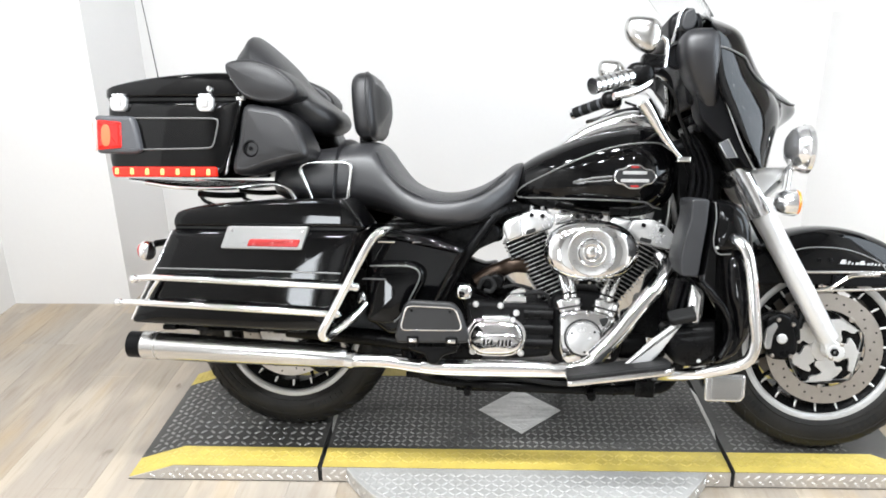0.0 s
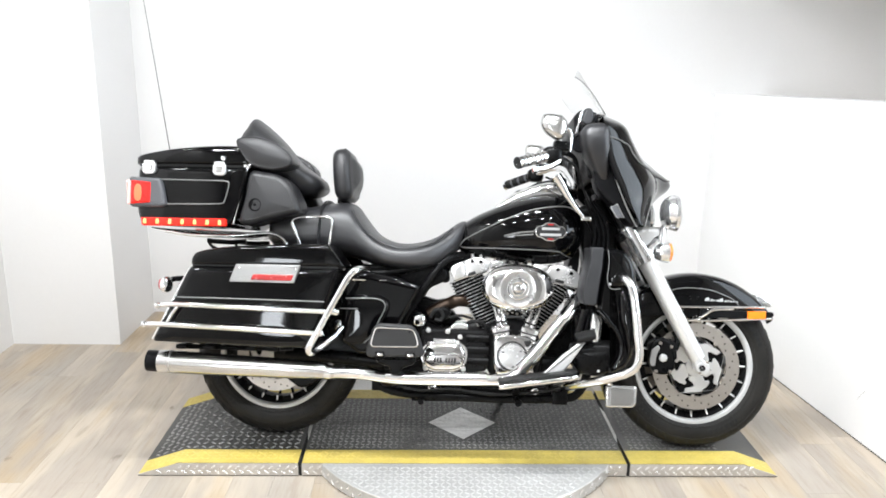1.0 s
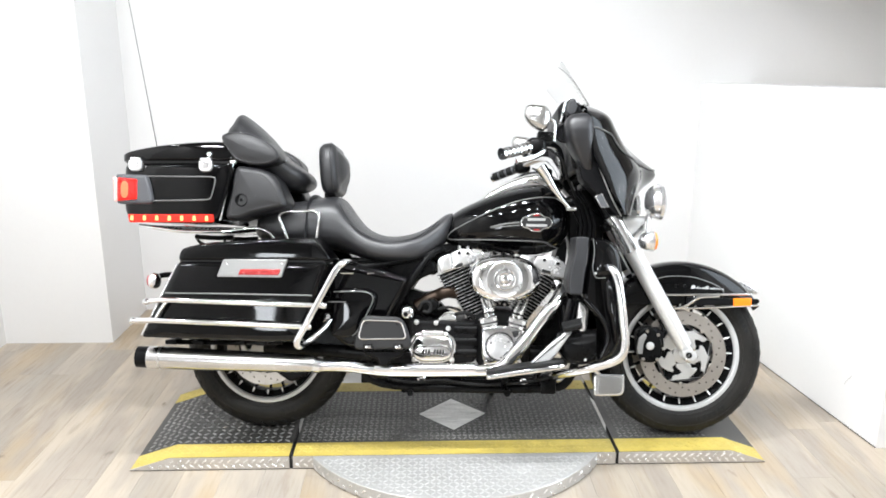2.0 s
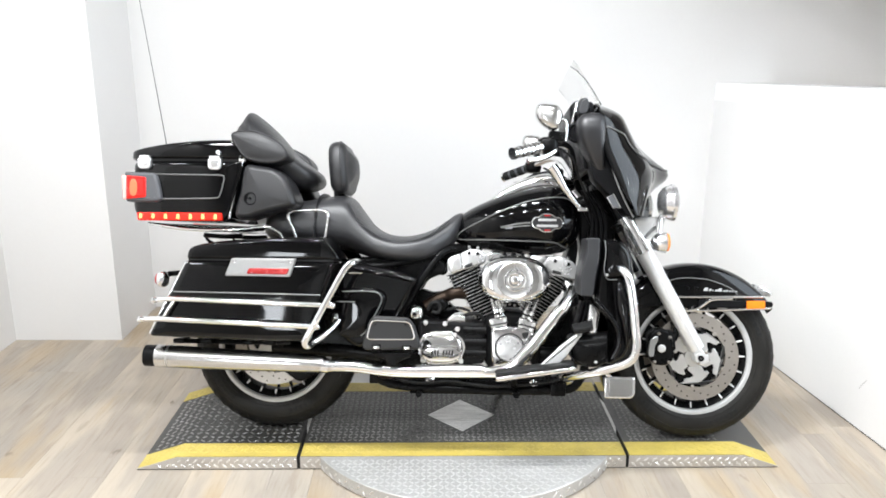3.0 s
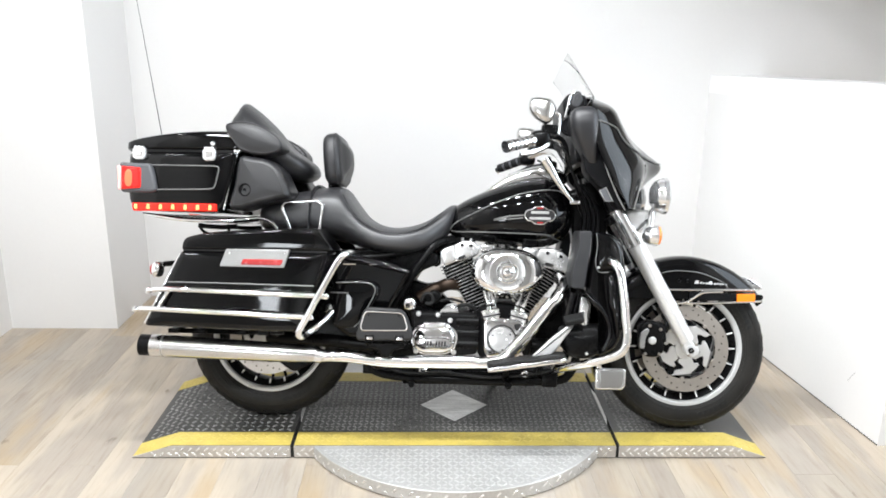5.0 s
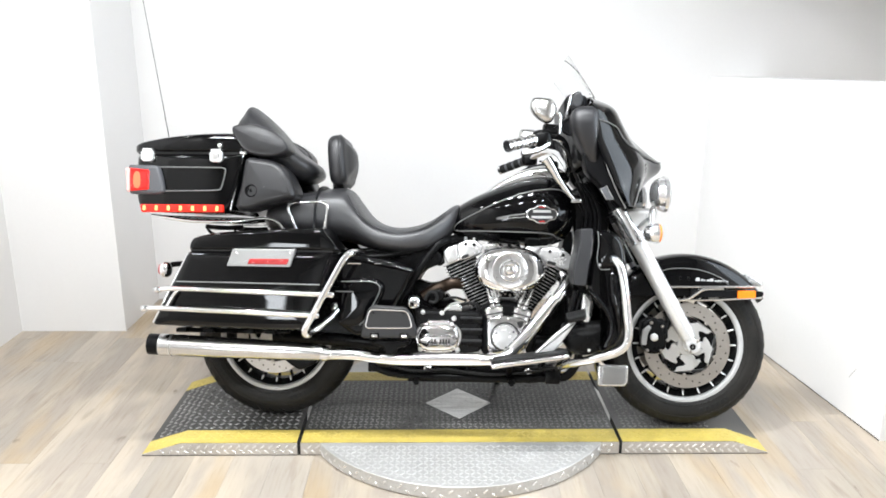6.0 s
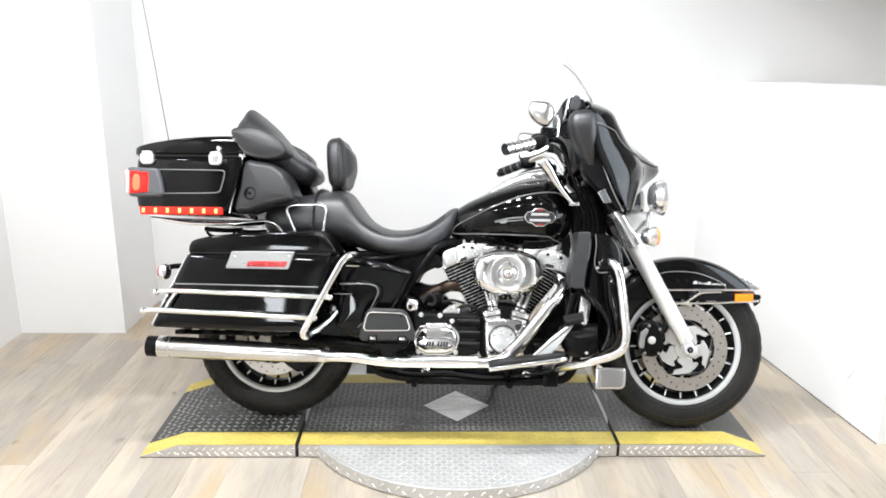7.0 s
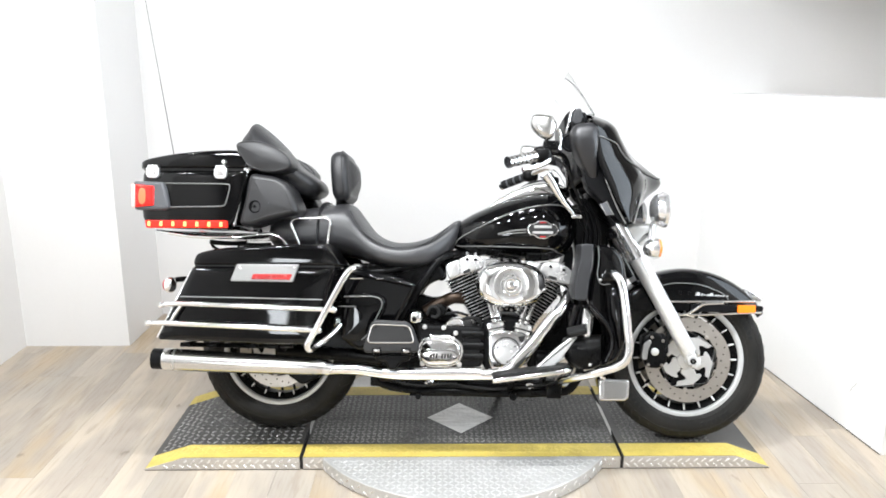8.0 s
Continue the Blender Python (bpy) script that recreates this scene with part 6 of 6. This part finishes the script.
for x, z in ((0.582, 0.432), (0.654, 0.430), (0.690, 0.388), (0.575, 0.292), (0.715, 0.292), (0.700, 0.410)):
    bolt(x, -0.174, z, 0.0095, gear, FORKALU)
top_cover = part("gearbox_top", slab(rounded([(0.655, 0.432), (0.662, 0.448), (0.680, 0.464), (0.712, 0.466), (0.728, 0.460), (0.732, 0.434)], 0.008, 3), -0.165, -0.06, 0.008, 3), CASTCHROME, bike, "chrome gearbox top cover")
part("breather_cap", egg(0.546, -0.165, 0.468, 0.028, 0.022, 0.026, 2.4, 16, 10), CHROME, bike, "chrome filler cap")
part("filler_neck", tube([(0.548, -0.16, 0.452), (0.558, -0.155, 0.42)], 0.012, 10, 1), SATIN, bike)
for z in (0.406, 0.362, 0.320):
    part("starter_rib", tube([(0.722, -0.160, z), (0.806, -0.160, z)], 0.019, 16, 1), SATIN, bike, "black rounded cover rib")
part("oil_filter", lathe([(0.030, 1.000), (0.038, 1.005), (0.038, 1.075), (0.032, 1.085), (0.01, 1.087)], (0, -0.06, 0.30), "x", 24), SATIN, bike, "black oil filter")
part("horn_cover", slab(rounded([(0.60, 0.505), (0.64, 0.52), (0.665, 0.50), (0.655, 0.47), (0.61, 0.462), (0.59, 0.48)], 0.012, 4), -0.13, -0.03, 0.01, 3), SATIN, bike, "black bracket behind the gearbox")
part("coil_hose", tube([(0.588, -0.145, 0.476), (0.60, -0.15, 0.502), (0.622, -0.15, 0.506), (0.634, -0.15, 0.486), (0.624, -0.15, 0.468), (0.604, -0.15, 0.470)], 0.007, 8, 5), GRIPRUB, bike, "coiled black hose")
part("starter_motor", slab(rounded([(0.494, 0.526), (0.552, 0.548), (0.600, 0.534), (0.640, 0.540), (0.620, 0.515), (0.668, 0.493), (0.684, 0.474), (0.722, 0.452), (0.740, 0.399), (0.602, 0.389), (0.495, 0.391)], 0.010, 3), -0.03, 0.06, 0.010, 3), SATIN, bike, "black starter motor and brackets")
part("frame_gusset", slab(rounded([(0.492, 0.659), (0.648, 0.672), (0.653, 0.611), (0.634, 0.600), (0.608, 0.613), (0.581, 0.604), (0.552, 0.550), (0.494, 0.522)], 0.008, 3), -0.02, 0.05, 0.008, 3), SATIN, bike, "black inner frame panel")
part("hose", tube([(0.70, -0.12, 0.44), (0.74, -0.14, 0.465), (0.785, -0.14, 0.46), (0.80, -0.13, 0.42)], 0.007, 8, 5), GRIPRUB, bike, "black hose")
part("hose", tube([(0.66, -0.13, 0.478), (0.70, -0.14, 0.487), (0.745, -0.13, 0.475)], 0.005, 8, 5), GRIPRUB, bike)
part("intake", tube([(0.84, -0.02, 0.57), (0.90, -0.02, 0.585), (0.965, -0.02, 0.57)], 0.030, 14, 3), BRUSHED, bike, "alloy intake between the cylinders")
part("throttle_body", slab(rounded([(0.87, 0.55), (0.935, 0.55), (0.935, 0.49), (0.87, 0.49)], 0.01, 3), -0.12, 0.0, 0.01, 3), SATIN, bike, "black throttle body")
for k in range(4):
    bolt(0.875 + 0.018 * k, -0.122, 0.498 + 0.006 * (k % 2), 0.005, bike, STEEL)
for s in (-1, 1):
    part("engine_mount", slab(rounded([(0.82, 0.70), (0.96, 0.70), (0.94, 0.66), (0.84, 0.66)], 0.008, 3), s * 0.05, s * 0.03, 0.004, 2), SATCHROME, bike, "chrome engine mount")
part("oil_tank", slab(rounded([(0.255, 0.655), (0.35, 0.645), (0.47, 0.625), (0.555, 0.595), (0.53, 0.545), (0.475, 0.44), (0.44, 0.36), (0.33, 0.335), (0.27, 0.38), (0.262, 0.52)], 0.02, 4), -0.205, -0.05, 0.02, 4), PAINT, bike, "gloss black side panel")
side = part("side_cover", slab(rounded([(0.270, 0.556), (0.405, 0.558), (0.440, 0.535), (0.438, 0.500), (0.385, 0.405), (0.34, 0.375), (0.27, 0.38)], 0.02, 4), -0.238, -0.19, 0.014, 4, bulge=0.006), PAINT, bike, "gloss black side cover with silver pinstripe")
part("pinstripe", tube(pts(-0.2405, (0.282, 0.545), (0.34, 0.547), (0.395, 0.546), (0.421, 0.534), (0.424, 0.510), (0.402, 0.462), (0.374, 0.408), (0.352, 0.385)), 0.0026, 6, 5), PIN, side, "silver pinstripe")
part("cover_latch", box(0.262, 0.330, -0.254, -0.246, 0.507, 0.511, 0.0015), PIN, side, "thin dull strip")
for a, b in (((0.30, 0.612), (0.348, 0.612)), ((0.40, 0.612), (0.425, 0.613))):
    part("trim_strip", tube([(a[0], -0.207, a[1]), (b[0], -0.206, b[1])], 0.0025, 8, 1), CHROME, bike)
part("shock_knob", egg(0.255, -0.215, 0.447, 0.018, 0.014, 0.020, 2.4, 14, 8), CHROME, bike, "chrome shock mount nut")
part("swingarm", tube([(0.42, -0.145, 0.30), (0.25, -0.14, 0.315), (0.0, -0.115, 0.325)], 0.024, 12, 3), SATIN, bike, "black swingarm")
part("swingarm", tube([(0.42, 0.145, 0.30), (0.25, 0.14, 0.315), (0.0, 0.115, 0.325)], 0.024, 12, 3), SATIN, bike, "black swingarm")
for s in (-1, 1):
    part("shock", tube([(0.02, s * 0.148, 0.34), (0.10, s * 0.148, 0.46), (0.18, s * 0.148, 0.60)], 0.026, 14, 3), SATIN, bike, "black rear shock absorber")
rc = part("rear_caliper", slab(rounded([(0.06, 0.30), (0.15, 0.29), (0.17, 0.22), (0.10, 0.19), (0.04, 0.23)], 0.015, 3), -0.125, -0.06, 0.01, 3), SATIN, bike, "black rear brake caliper")
part("fender_strut", box(-0.20, 0.20, -0.158, -0.146, 0.36, 0.385, 0.003), SATIN, bike, "black fender strut")
for x in (-0.30, -0.20, -0.05, 0.03):
    part("bag_mount", box(x - 0.02, x + 0.02, -0.29, -0.22, 0.350, 0.366, 0.003), SATIN, bike, "dark saddlebag mount clip")
part("mount_rail", tube([(-0.32, -0.26, 0.356), (-0.10, -0.26, 0.356), (0.10, -0.26, 0.36)], 0.009, 8, 3), SATIN, bike, "black saddlebag support rail")

# ---- exhaust
for s in (-1, 1):
    muffler = part("muffler", tube(mirror([(0.255, 0.282, 0.281), (0.235, 0.282, 0.281), (0.20, 0.283, 0.287), (0.10, 0.284, 0.291), (-0.15, 0.285, 0.297), (-0.376, 0.286, 0.303)], s), 0.04, 28, 4, radii=[0.0215, 0.0225, 0.030, 0.0345, 0.0385, 0.041]), MUFFCHROME, bike, "long chrome muffler with black end cap")
    part("end_cap", tube(mirror([(-0.372, 0.286, 0.303), (-0.418, 0.286, 0.304)], s), 0.0385, 28, 1), PLASTIC, muffler, "black muffler end cap")
    part("clamp", tube(mirror([(0.195, 0.283, 0.2865), (0.245, 0.282, 0.281)], s), 0.0265, 20, 1), CHROME, muffler, "chrome muffler clamp")
    part("muffler_strap", tube(mirror([(-0.335, 0.286, 0.302), (-0.330, 0.286, 0.302)], s), 0.0418, 28, 1), BRUSHED, muffler)
part("exhaust_pipe", tube([(1.100, -0.16, 0.575), (1.108, -0.225, 0.556), (1.090, -0.26, 0.515), (1.030, -0.27, 0.440), (0.970, -0.272, 0.362), (0.915, -0.275, 0.302), (0.865, -0.278, 0.277), (0.80, -0.28, 0.272), (0.65, -0.28, 0.268), (0.50, -0.28, 0.266), (0.42, -0.281, 0.272), (0.34, -0.282, 0.281), (0.24, -0.282, 0.281)], 0.0205, 20, 4), CHROME, bike, "long chrome exhaust pipe")
part("heat_shield", tube([(1.070, -0.276, 0.500), (1.028, -0.280, 0.446), (0.968, -0.283, 0.368), (0.915, -0.286, 0.312)], 0.0235, 18, 4), CHROME, bike, "chrome heat shield")
part("heat_shield", tube([(0.80, -0.289, 0.279), (0.65, -0.289, 0.276), (0.50, -0.289, 0.274), (0.44, -0.289, 0.278)], 0.0205, 18, 4), CHROME, bike, "chrome heat shield")
part("rear_header", tube([(0.745, -0.06, 0.535), (0.690, -0.08, 0.540), (0.655, -0.07, 0.526), (0.615, -0.07, 0.508), (0.575, -0.07, 0.482)], 0.024, 16, 5), COPPER, bike, "heat-tinted rear header pipe")
part("crossover_pipe", tube([(0.48, -0.275, 0.262), (0.43, -0.20, 0.245), (0.40, 0.0, 0.24), (0.36, 0.2, 0.25), (0.26, 0.282, 0.281)], 0.0195, 14, 5), COPPER, bike, "crossover exhaust pipe")

# ---- footboards, pedal, engine guard, lower fairing
board = part("rider_footboard", moved(slab(rounded([(-0.135, -0.058), (0.125, -0.058), (0.148, -0.03), (0.148, 0.03), (0.125, 0.058), (-0.135, 0.058)], 0.015, 4), 0.0, 0.016, 0.005, 2, plane="xy"), pose(0.972, -0.345, 0.279, 0, -9, 0)), CHROME, bike, "chrome-edged rider footboard")
part("board_pad", moved(slab(rounded([(-0.132, -0.052), (0.122, -0.052), (0.140, -0.028), (0.140, 0.028), (0.122, 0.052), (-0.132, 0.052)], 0.015, 4), 0.015, 0.027, 0.006, 3, plane="xy"), pose(0.972, -0.345, 0.279, 0, -9, 0)), GRIPRUB, board, "black rubber pad")
part("board_bracket", tube([(1.02, -0.30, 0.285), (1.03, -0.22, 0.26), (1.03, -0.14, 0.23)], 0.013, 10, 4), CHROME, board, "chrome board bracket")
part("board_bracket", tube([(0.90, -0.30, 0.258), (0.91, -0.22, 0.23), (0.91, -0.14, 0.20)], 0.012, 10, 4), SATIN, board)
lboard = part("rider_footboard", moved(slab(rounded([(-0.135, -0.058), (0.125, -0.058), (0.148, -0.03), (0.148, 0.03), (0.125, 0.058), (-0.135, 0.058)], 0.015, 4), 0.0, 0.020, 0.005, 2, plane="xy"), pose(0.972, 0.345, 0.279, 0, -9, 0)), CHROME, bike, "chrome-edged rider footboard")
pedal = part("brake_pedal", slab(rounded([(0.985, 0.300), (1.025, 0.340), (1.063, 0.378), (1.118, 0.422), (1.141, 0.424), (1.113, 0.384), (1.078, 0.334), (1.036, 0.292)], 0.010, 4), -0.334, -0.316, 0.006, 3), FORKALU, bike, "flat polished brake pedal lever")
part("pedal_pad", moved(slab(rounded([(-0.034, -0.022), (0.034, -0.026), (0.038, 0.02), (-0.034, 0.024)], 0.012, 4), -0.010, 0.012, 0.006, 3, plane="xy"), pose(1.136, -0.330, 0.442, 24, -16, 0)), GRIPRUB, pedal, "black rubber pedal pad")
for s in (-1, 1):
    pb = part("passenger_footboard", slab(rounded([(0.412, 0.470), (0.534, 0.466), (0.556, 0.440), (0.578, 0.372), (0.572, 0.356), (0.382, 0.350), (0.374, 0.366), (0.396, 0.450)], 0.014, 4), s * 0.362, s * 0.338, 0.009, 4), BOARD, bike, "dark grey passenger footboard, folded up")
    part("silver_line", tube(mirror([(p.x, 0.3635, p.y) for p in rounded([(0.407, 0.455), (0.540, 0.452), (0.560, 0.392), (0.390, 0.388)], 0.018, 5)], s), 0.0024, 6, 1, True), CHROME, pb, "silver outline")
    for x in (0.425, 0.530):
        part("hinge", box(x - 0.016, x + 0.016, s * 0.362 - 0.006, s * 0.362 + 0.006, 0.348, 0.372, 0.003), SATIN, pb, "black hinge")
        part("hinge_tab", box(x - 0.010, x + 0.012, s * 0.370 - 0.003, s * 0.370 + 0.003, 0.357, 0.368, 0.002), CHROME, pb, "chrome hinge tab")
        bolt(x - 0.005, s * 0.363, 0.442, 0.0035, pb, SATIN, 0.003, s)
    part("hinge_bracket", slab(rounded([(0.40, 0.348), (0.555, 0.352), (0.54, 0.325), (0.505, 0.315), (0.49, 0.290), (0.465, 0.290), (0.455, 0.318), (0.42, 0.325)], 0.006, 2), s * 0.345, s * 0.24, 0.008, 3), SATIN, pb, "black footboard bracket")
    low = part("lower_fairing", slab(rounded([(1.202, 0.750), (1.234, 0.750), (1.270, 0.740), (1.292, 0.719), (1.303, 0.687), (1.315, 0.617), (1.322, 0.536), (1.321, 0.445), (1.312, 0.392), (1.283, 0.340), (1.240, 0.315), (1.212, 0.318), (1.236, 0.37), (1.246, 0.41), (1.240, 0.442), (1.224, 0.470), (1.200, 0.502), (1.178, 0.536), (1.187, 0.608), (1.198, 0.68)], 0.010, 4), s * 0.325, s * 0.17, 0.016, 5), PAINT, bike, "gloss black lower fairing leg shield")
    part("upper_panel", slab(rounded([(1.204, 0.748), (1.236, 0.747), (1.268, 0.738), (1.290, 0.717), (1.301, 0.687), (1.311, 0.618), (1.219, 0.613), (1.206, 0.641), (1.209, 0.70)], 0.014, 4), s * 0.341, s * 0.30, 0.020, 5, bulge=0.006), PAINT, low, "gloss black upper cover")
    part("side_pad", slab(rounded([(1.143, 0.752), (1.188, 0.753), (1.184, 0.687), (1.174, 0.614), (1.167, 0.551), (1.123, 0.553), (1.120, 0.598), (1.129, 0.649), (1.144, 0.708)], 0.010, 4), s * 0.362, s * 0.20, 0.005, 3), GREYPAD, low, "matt grey-black side pad")
    part("pad_edge", tube(mirror(pts(0.344, (1.206, 0.745), (1.210, 0.70), (1.205, 0.645), (1.217, 0.612), (1.25, 0.611)), s), 0.0018, 8, 4), PIN, low, "thin bright seam")
    bolt(1.216, s * 0.340, 0.626, 0.0045, low, FORKALU, 0.004, s)
    part("scoop_lip", tube(mirror([(1.182, 0.318, 0.534), (1.212, 0.326, 0.504), (1.244, 0.330, 0.463), (1.262, 0.330, 0.420), (1.260, 0.328, 0.377), (1.242, 0.322, 0.335)], s), 0.0095, 12, 5), PAINT, low, "rolled gloss lip of the air scoop")
    part("lower_pod", slab(rounded([(1.090, 0.380), (1.097, 0.408), (1.183, 0.420), (1.244, 0.424), (1.262, 0.390), (1.258, 0.355), (1.236, 0.320), (1.188, 0.298), (1.128, 0.305), (1.098, 0.341)], 0.022, 5), s * 0.322, s * 0.20, 0.030, 6, bulge=0.006), SATIN, low, "rounded black pod")
    bolt(1.186, s * 0.318, 0.322, 0.006, low, FORKALU, 0.004, s)
    part("duct", slab(rounded([(1.166, 0.524), (1.188, 0.515), (1.203, 0.498), (1.198, 0.440), (1.188, 0.410), (1.172, 0.408), (1.156, 0.445)], 0.005, 3), s * 0.295, s * 0.26, 0.008, 4, bulge=0.004), SATCHROME, low, "bright air duct")
    for x in (1.140, 1.156, 1.172):
        part("vane", slab(rounded([(x, 0.528), (x + 0.008, 0.527), (x - 0.012, 0.440), (x - 0.020, 0.442)], 0.002, 2), s * 0.285, s * 0.20, 0.002, 2), PLASTIC, low, "thin black cooling vane")
    part("raised_rib", pillow([(p.x, p.y) for p in curve_points([(x, z, 0) for x, z in ((1.250, 0.606), (1.306, 0.612), (1.318, 0.536), (1.317, 0.450), (1.309, 0.398), (1.290, 0.362), (1.276, 0.400), (1.266, 0.455), (1.250, 0.510))], 4, True)], s * 0.348, s * 0.26, 2.4), PAINT, low, "gloss black raised rib")
    part("engine_guard", tube(mirror([(1.205, 0.10, 0.66), (1.235, 0.24, 0.655), (1.258, 0.345, 0.650), (1.280, 0.372, 0.622), (1.294, 0.378, 0.560), (1.306, 0.380, 0.455), (1.312, 0.378, 0.380), (1.290, 0.368, 0.332), (1.215, 0.335, 0.298), (1.155, 0.28, 0.272), (1.10, 0.20, 0.245), (1.09, 0.13, 0.22)], s), 0.0155, 16, 5), CHROME, bike, "chrome engine guard bar")
peg = part("guard_footrest", slab(rounded([(1.246, 0.245), (1.361, 0.243), (1.359, 0.176), (1.346, 0.163), (1.245, 0.161)], 0.011, 3), -0.146, -0.126, 0.006, 3), SATCHROME, bike, "chrome-framed rectangular highway footrest")
part("footrest_pad", slab(rounded([(1.263, 0.236), (1.350, 0.234), (1.348, 0.182), (1.338, 0.172), (1.263, 0.170)], 0.008, 3), -0.1495, -0.138, 0.003, 2), PLATECHROME, peg, "smooth grey pad")
part("footrest_arm", tube([(1.268, -0.135, 0.240), (1.235, -0.160, 0.268), (1.165, -0.240, 0.272)], 0.008, 8, 3), SATCHROME, peg)
part("engine_plate", slab(rounded([(1.092, 0.500), (1.151, 0.575), (1.180, 0.481), (1.161, 0.311), (1.014, 0.303), (1.021, 0.389), (1.049, 0.402), (1.077, 0.442)], 0.006, 3), 0.02, 0.05, 0.006, 2), SATIN, bike, "black front engine plate")
part("inner_panel", slab(rounded([(0.170, 0.520), (0.280, 0.520), (0.340, 0.319), (0.417, 0.262), (0.300, 0.262), (0.178, 0.330)], 0.010, 3), -0.128, -0.110, 0.004, 2), SATIN, bike, "black inner panel beside the rear wheel")
part("radiator_panel", slab(rounded([(1.135, 0.50), (1.165, 0.50), (1.175, 0.28), (1.145, 0.28)], 0.008, 3), -0.13, 0.13, 0.006, 2), SATIN, bike, "black oil cooler between the frame tubes")

# small fittings under the engine
for z, x0, x1 in ((0.181, 0.515, 1.06), (0.166, 0.525, 1.03)):
    part("skid_bar", tube([(x0, -0.134, z), ((x0 + x1) / 2, -0.136, z + 0.004), (x1, -0.134, z + 0.008)], 0.0050, 8, 3), SATIN, bike, "thin black bar under the engine")
for x, w in ((0.548, 0.007), (0.628, 0.006), (0.652, 0.016), (0.742, 0.006), (0.834, 0.007), (0.905, 0.022), (0.986, 0.006)):
    part("bracket", box(x, x + w, -0.139, -0.100, 0.164, 0.186, 0.002), SATIN, bike, "black bracket under the engine")
part("frame_block", box(1.048, 1.104, -0.150, -0.095, 0.166, 0.216, 0.005), SATIN, bike, "black block at the end of the frame")
part("frame_block", box(0.372, 0.440, -0.142, -0.095, 0.196, 0.236, 0.004), SATIN, bike)
part("brake_line", tube([(0.42, -0.15, 0.232), (0.55, -0.152, 0.205), (0.68, -0.15, 0.214), (0.82, -0.15, 0.196), (1.00, -0.15, 0.212), (1.10, -0.15, 0.235)], 0.0045, 8, 5), GRIPRUB, bike, "black brake line")
for x, z in ((0.985, 0.205), (0.60, 0.212)):
    part("drain_plug", lathe([(0.016, -0.118), (0.016, -0.130), (0.010, -0.134), (0.007, -0.130)], (x, 0, z), "y", 16), CHROME, bike, "small chrome plug")
for k in range(3):
    part("wire_loom", tube([(0.50 + 0.05 * k, -0.128, 0.205 - 0.006 * k), (0.60 + 0.05 * k, -0.134, 0.190 + 0.008 * k), (0.72 + 0.06 * k, -0.130, 0.196), (0.86 + 0.03 * k, -0.132, 0.186 + 0.01 * k)], 0.004, 6, 5), GRIPRUB, bike, "thin black cable under the engine")
part("pivot_cover", slab(rounded([(0.350, 0.350), (0.527, 0.350), (0.61, 0.335), (0.60, 0.245), (0.355, 0.240)], 0.012, 3), -0.10, 0.10, 0.012, 3), SATIN, bike, "black swingarm pivot cover")

# steering neck between tank and fork
part("neck_cover", slab(rounded([(1.150, 0.890), (1.215, 0.885), (1.295, 0.835), (1.288, 0.690), (1.262, 0.655), (1.172, 0.660), (1.158, 0.760)], 0.014, 3), -0.055, 0.055, 0.012, 3), SATIN, bike, "black steering neck cover")
for k in range(4):
    part("control_cable", tube([(1.150 + 0.012 * k, -0.15 + 0.012 * k, 0.93), (1.178 + 0.016 * k, -0.128, 0.868), (1.196 + 0.017 * k, -0.112, 0.795), (1.180 + 0.02 * k, -0.10, 0.705), (1.165 + 0.018 * k, -0.09, 0.63)], 0.0048 + 0.0008 * (k % 2), 8, 5), PLASTIC, bike, "black cable running down past the neck")


# ---------------------------------------------------------------- ceiling fixtures
for ty in (1.15, -0.6):
    track = thing("light_track", "white ceiling light track with small round lamps", "light track", group="light tracks")
    part("rail", box(-1.9, 1.9, ty - 0.018, ty + 0.018, CEILING - 0.03, CEILING, 0.004), LAMPBODY, track)
    for px, py in SPOTS:
        if py == ty:
            part("lamp_head", lathe([(0.03, CEILING - 0.03), (0.04, CEILING - 0.10), (0.062, CEILING - 0.2), (0.064, CEILING - 0.232), (0.054, CEILING - 0.230), (0.045, CEILING - 0.20)], (px, py, 0), "z", 20), LAMPBODY, track)
window = tagged(part("window_1", box(LEFT - 0.10, LEFT - 0.07, -4.198, -2.902, 0.745, 1.695), LAMPGLASS), "wide showroom window", "window", kind="structure")
window.visible_shadow = False

# ---------------------------------------------------------------- floor boards
WIDE, LONG = 0.148, 1.22
rng = random.Random(4)
PLANKS = {}


def plank_mesh(length):
    key = round(length, 2)
    if key not in PLANKS:
        bm = box(-WIDE / 2 + 0.0003, WIDE / 2 - 0.0003, 0, key - 0.0006, -0.012, 0.0, 0.0003, 1)
        data = mesh_of(bm, "plank")
        data.materials.append(OAK)
        PLANKS[key] = data
    return PLANKS[key]


col, x = 0, LEFT + WIDE / 2 - 0.04
while x < 2.75:
    y = FLOOR_Y0 - rng.choice((0.1, 0.4, 0.7, 1.0))
    while y < BACK:
        length = LONG if rng.random() < 0.8 else 0.86
        if y + length > BACK:
            length = max(0.05, BACK - y)
        board = new("plank", plank_mesh(length))
        board.location = (x, y, rng.uniform(-0.0004, 0.0))
        board.parent = floor
        y += length
    x += WIDE
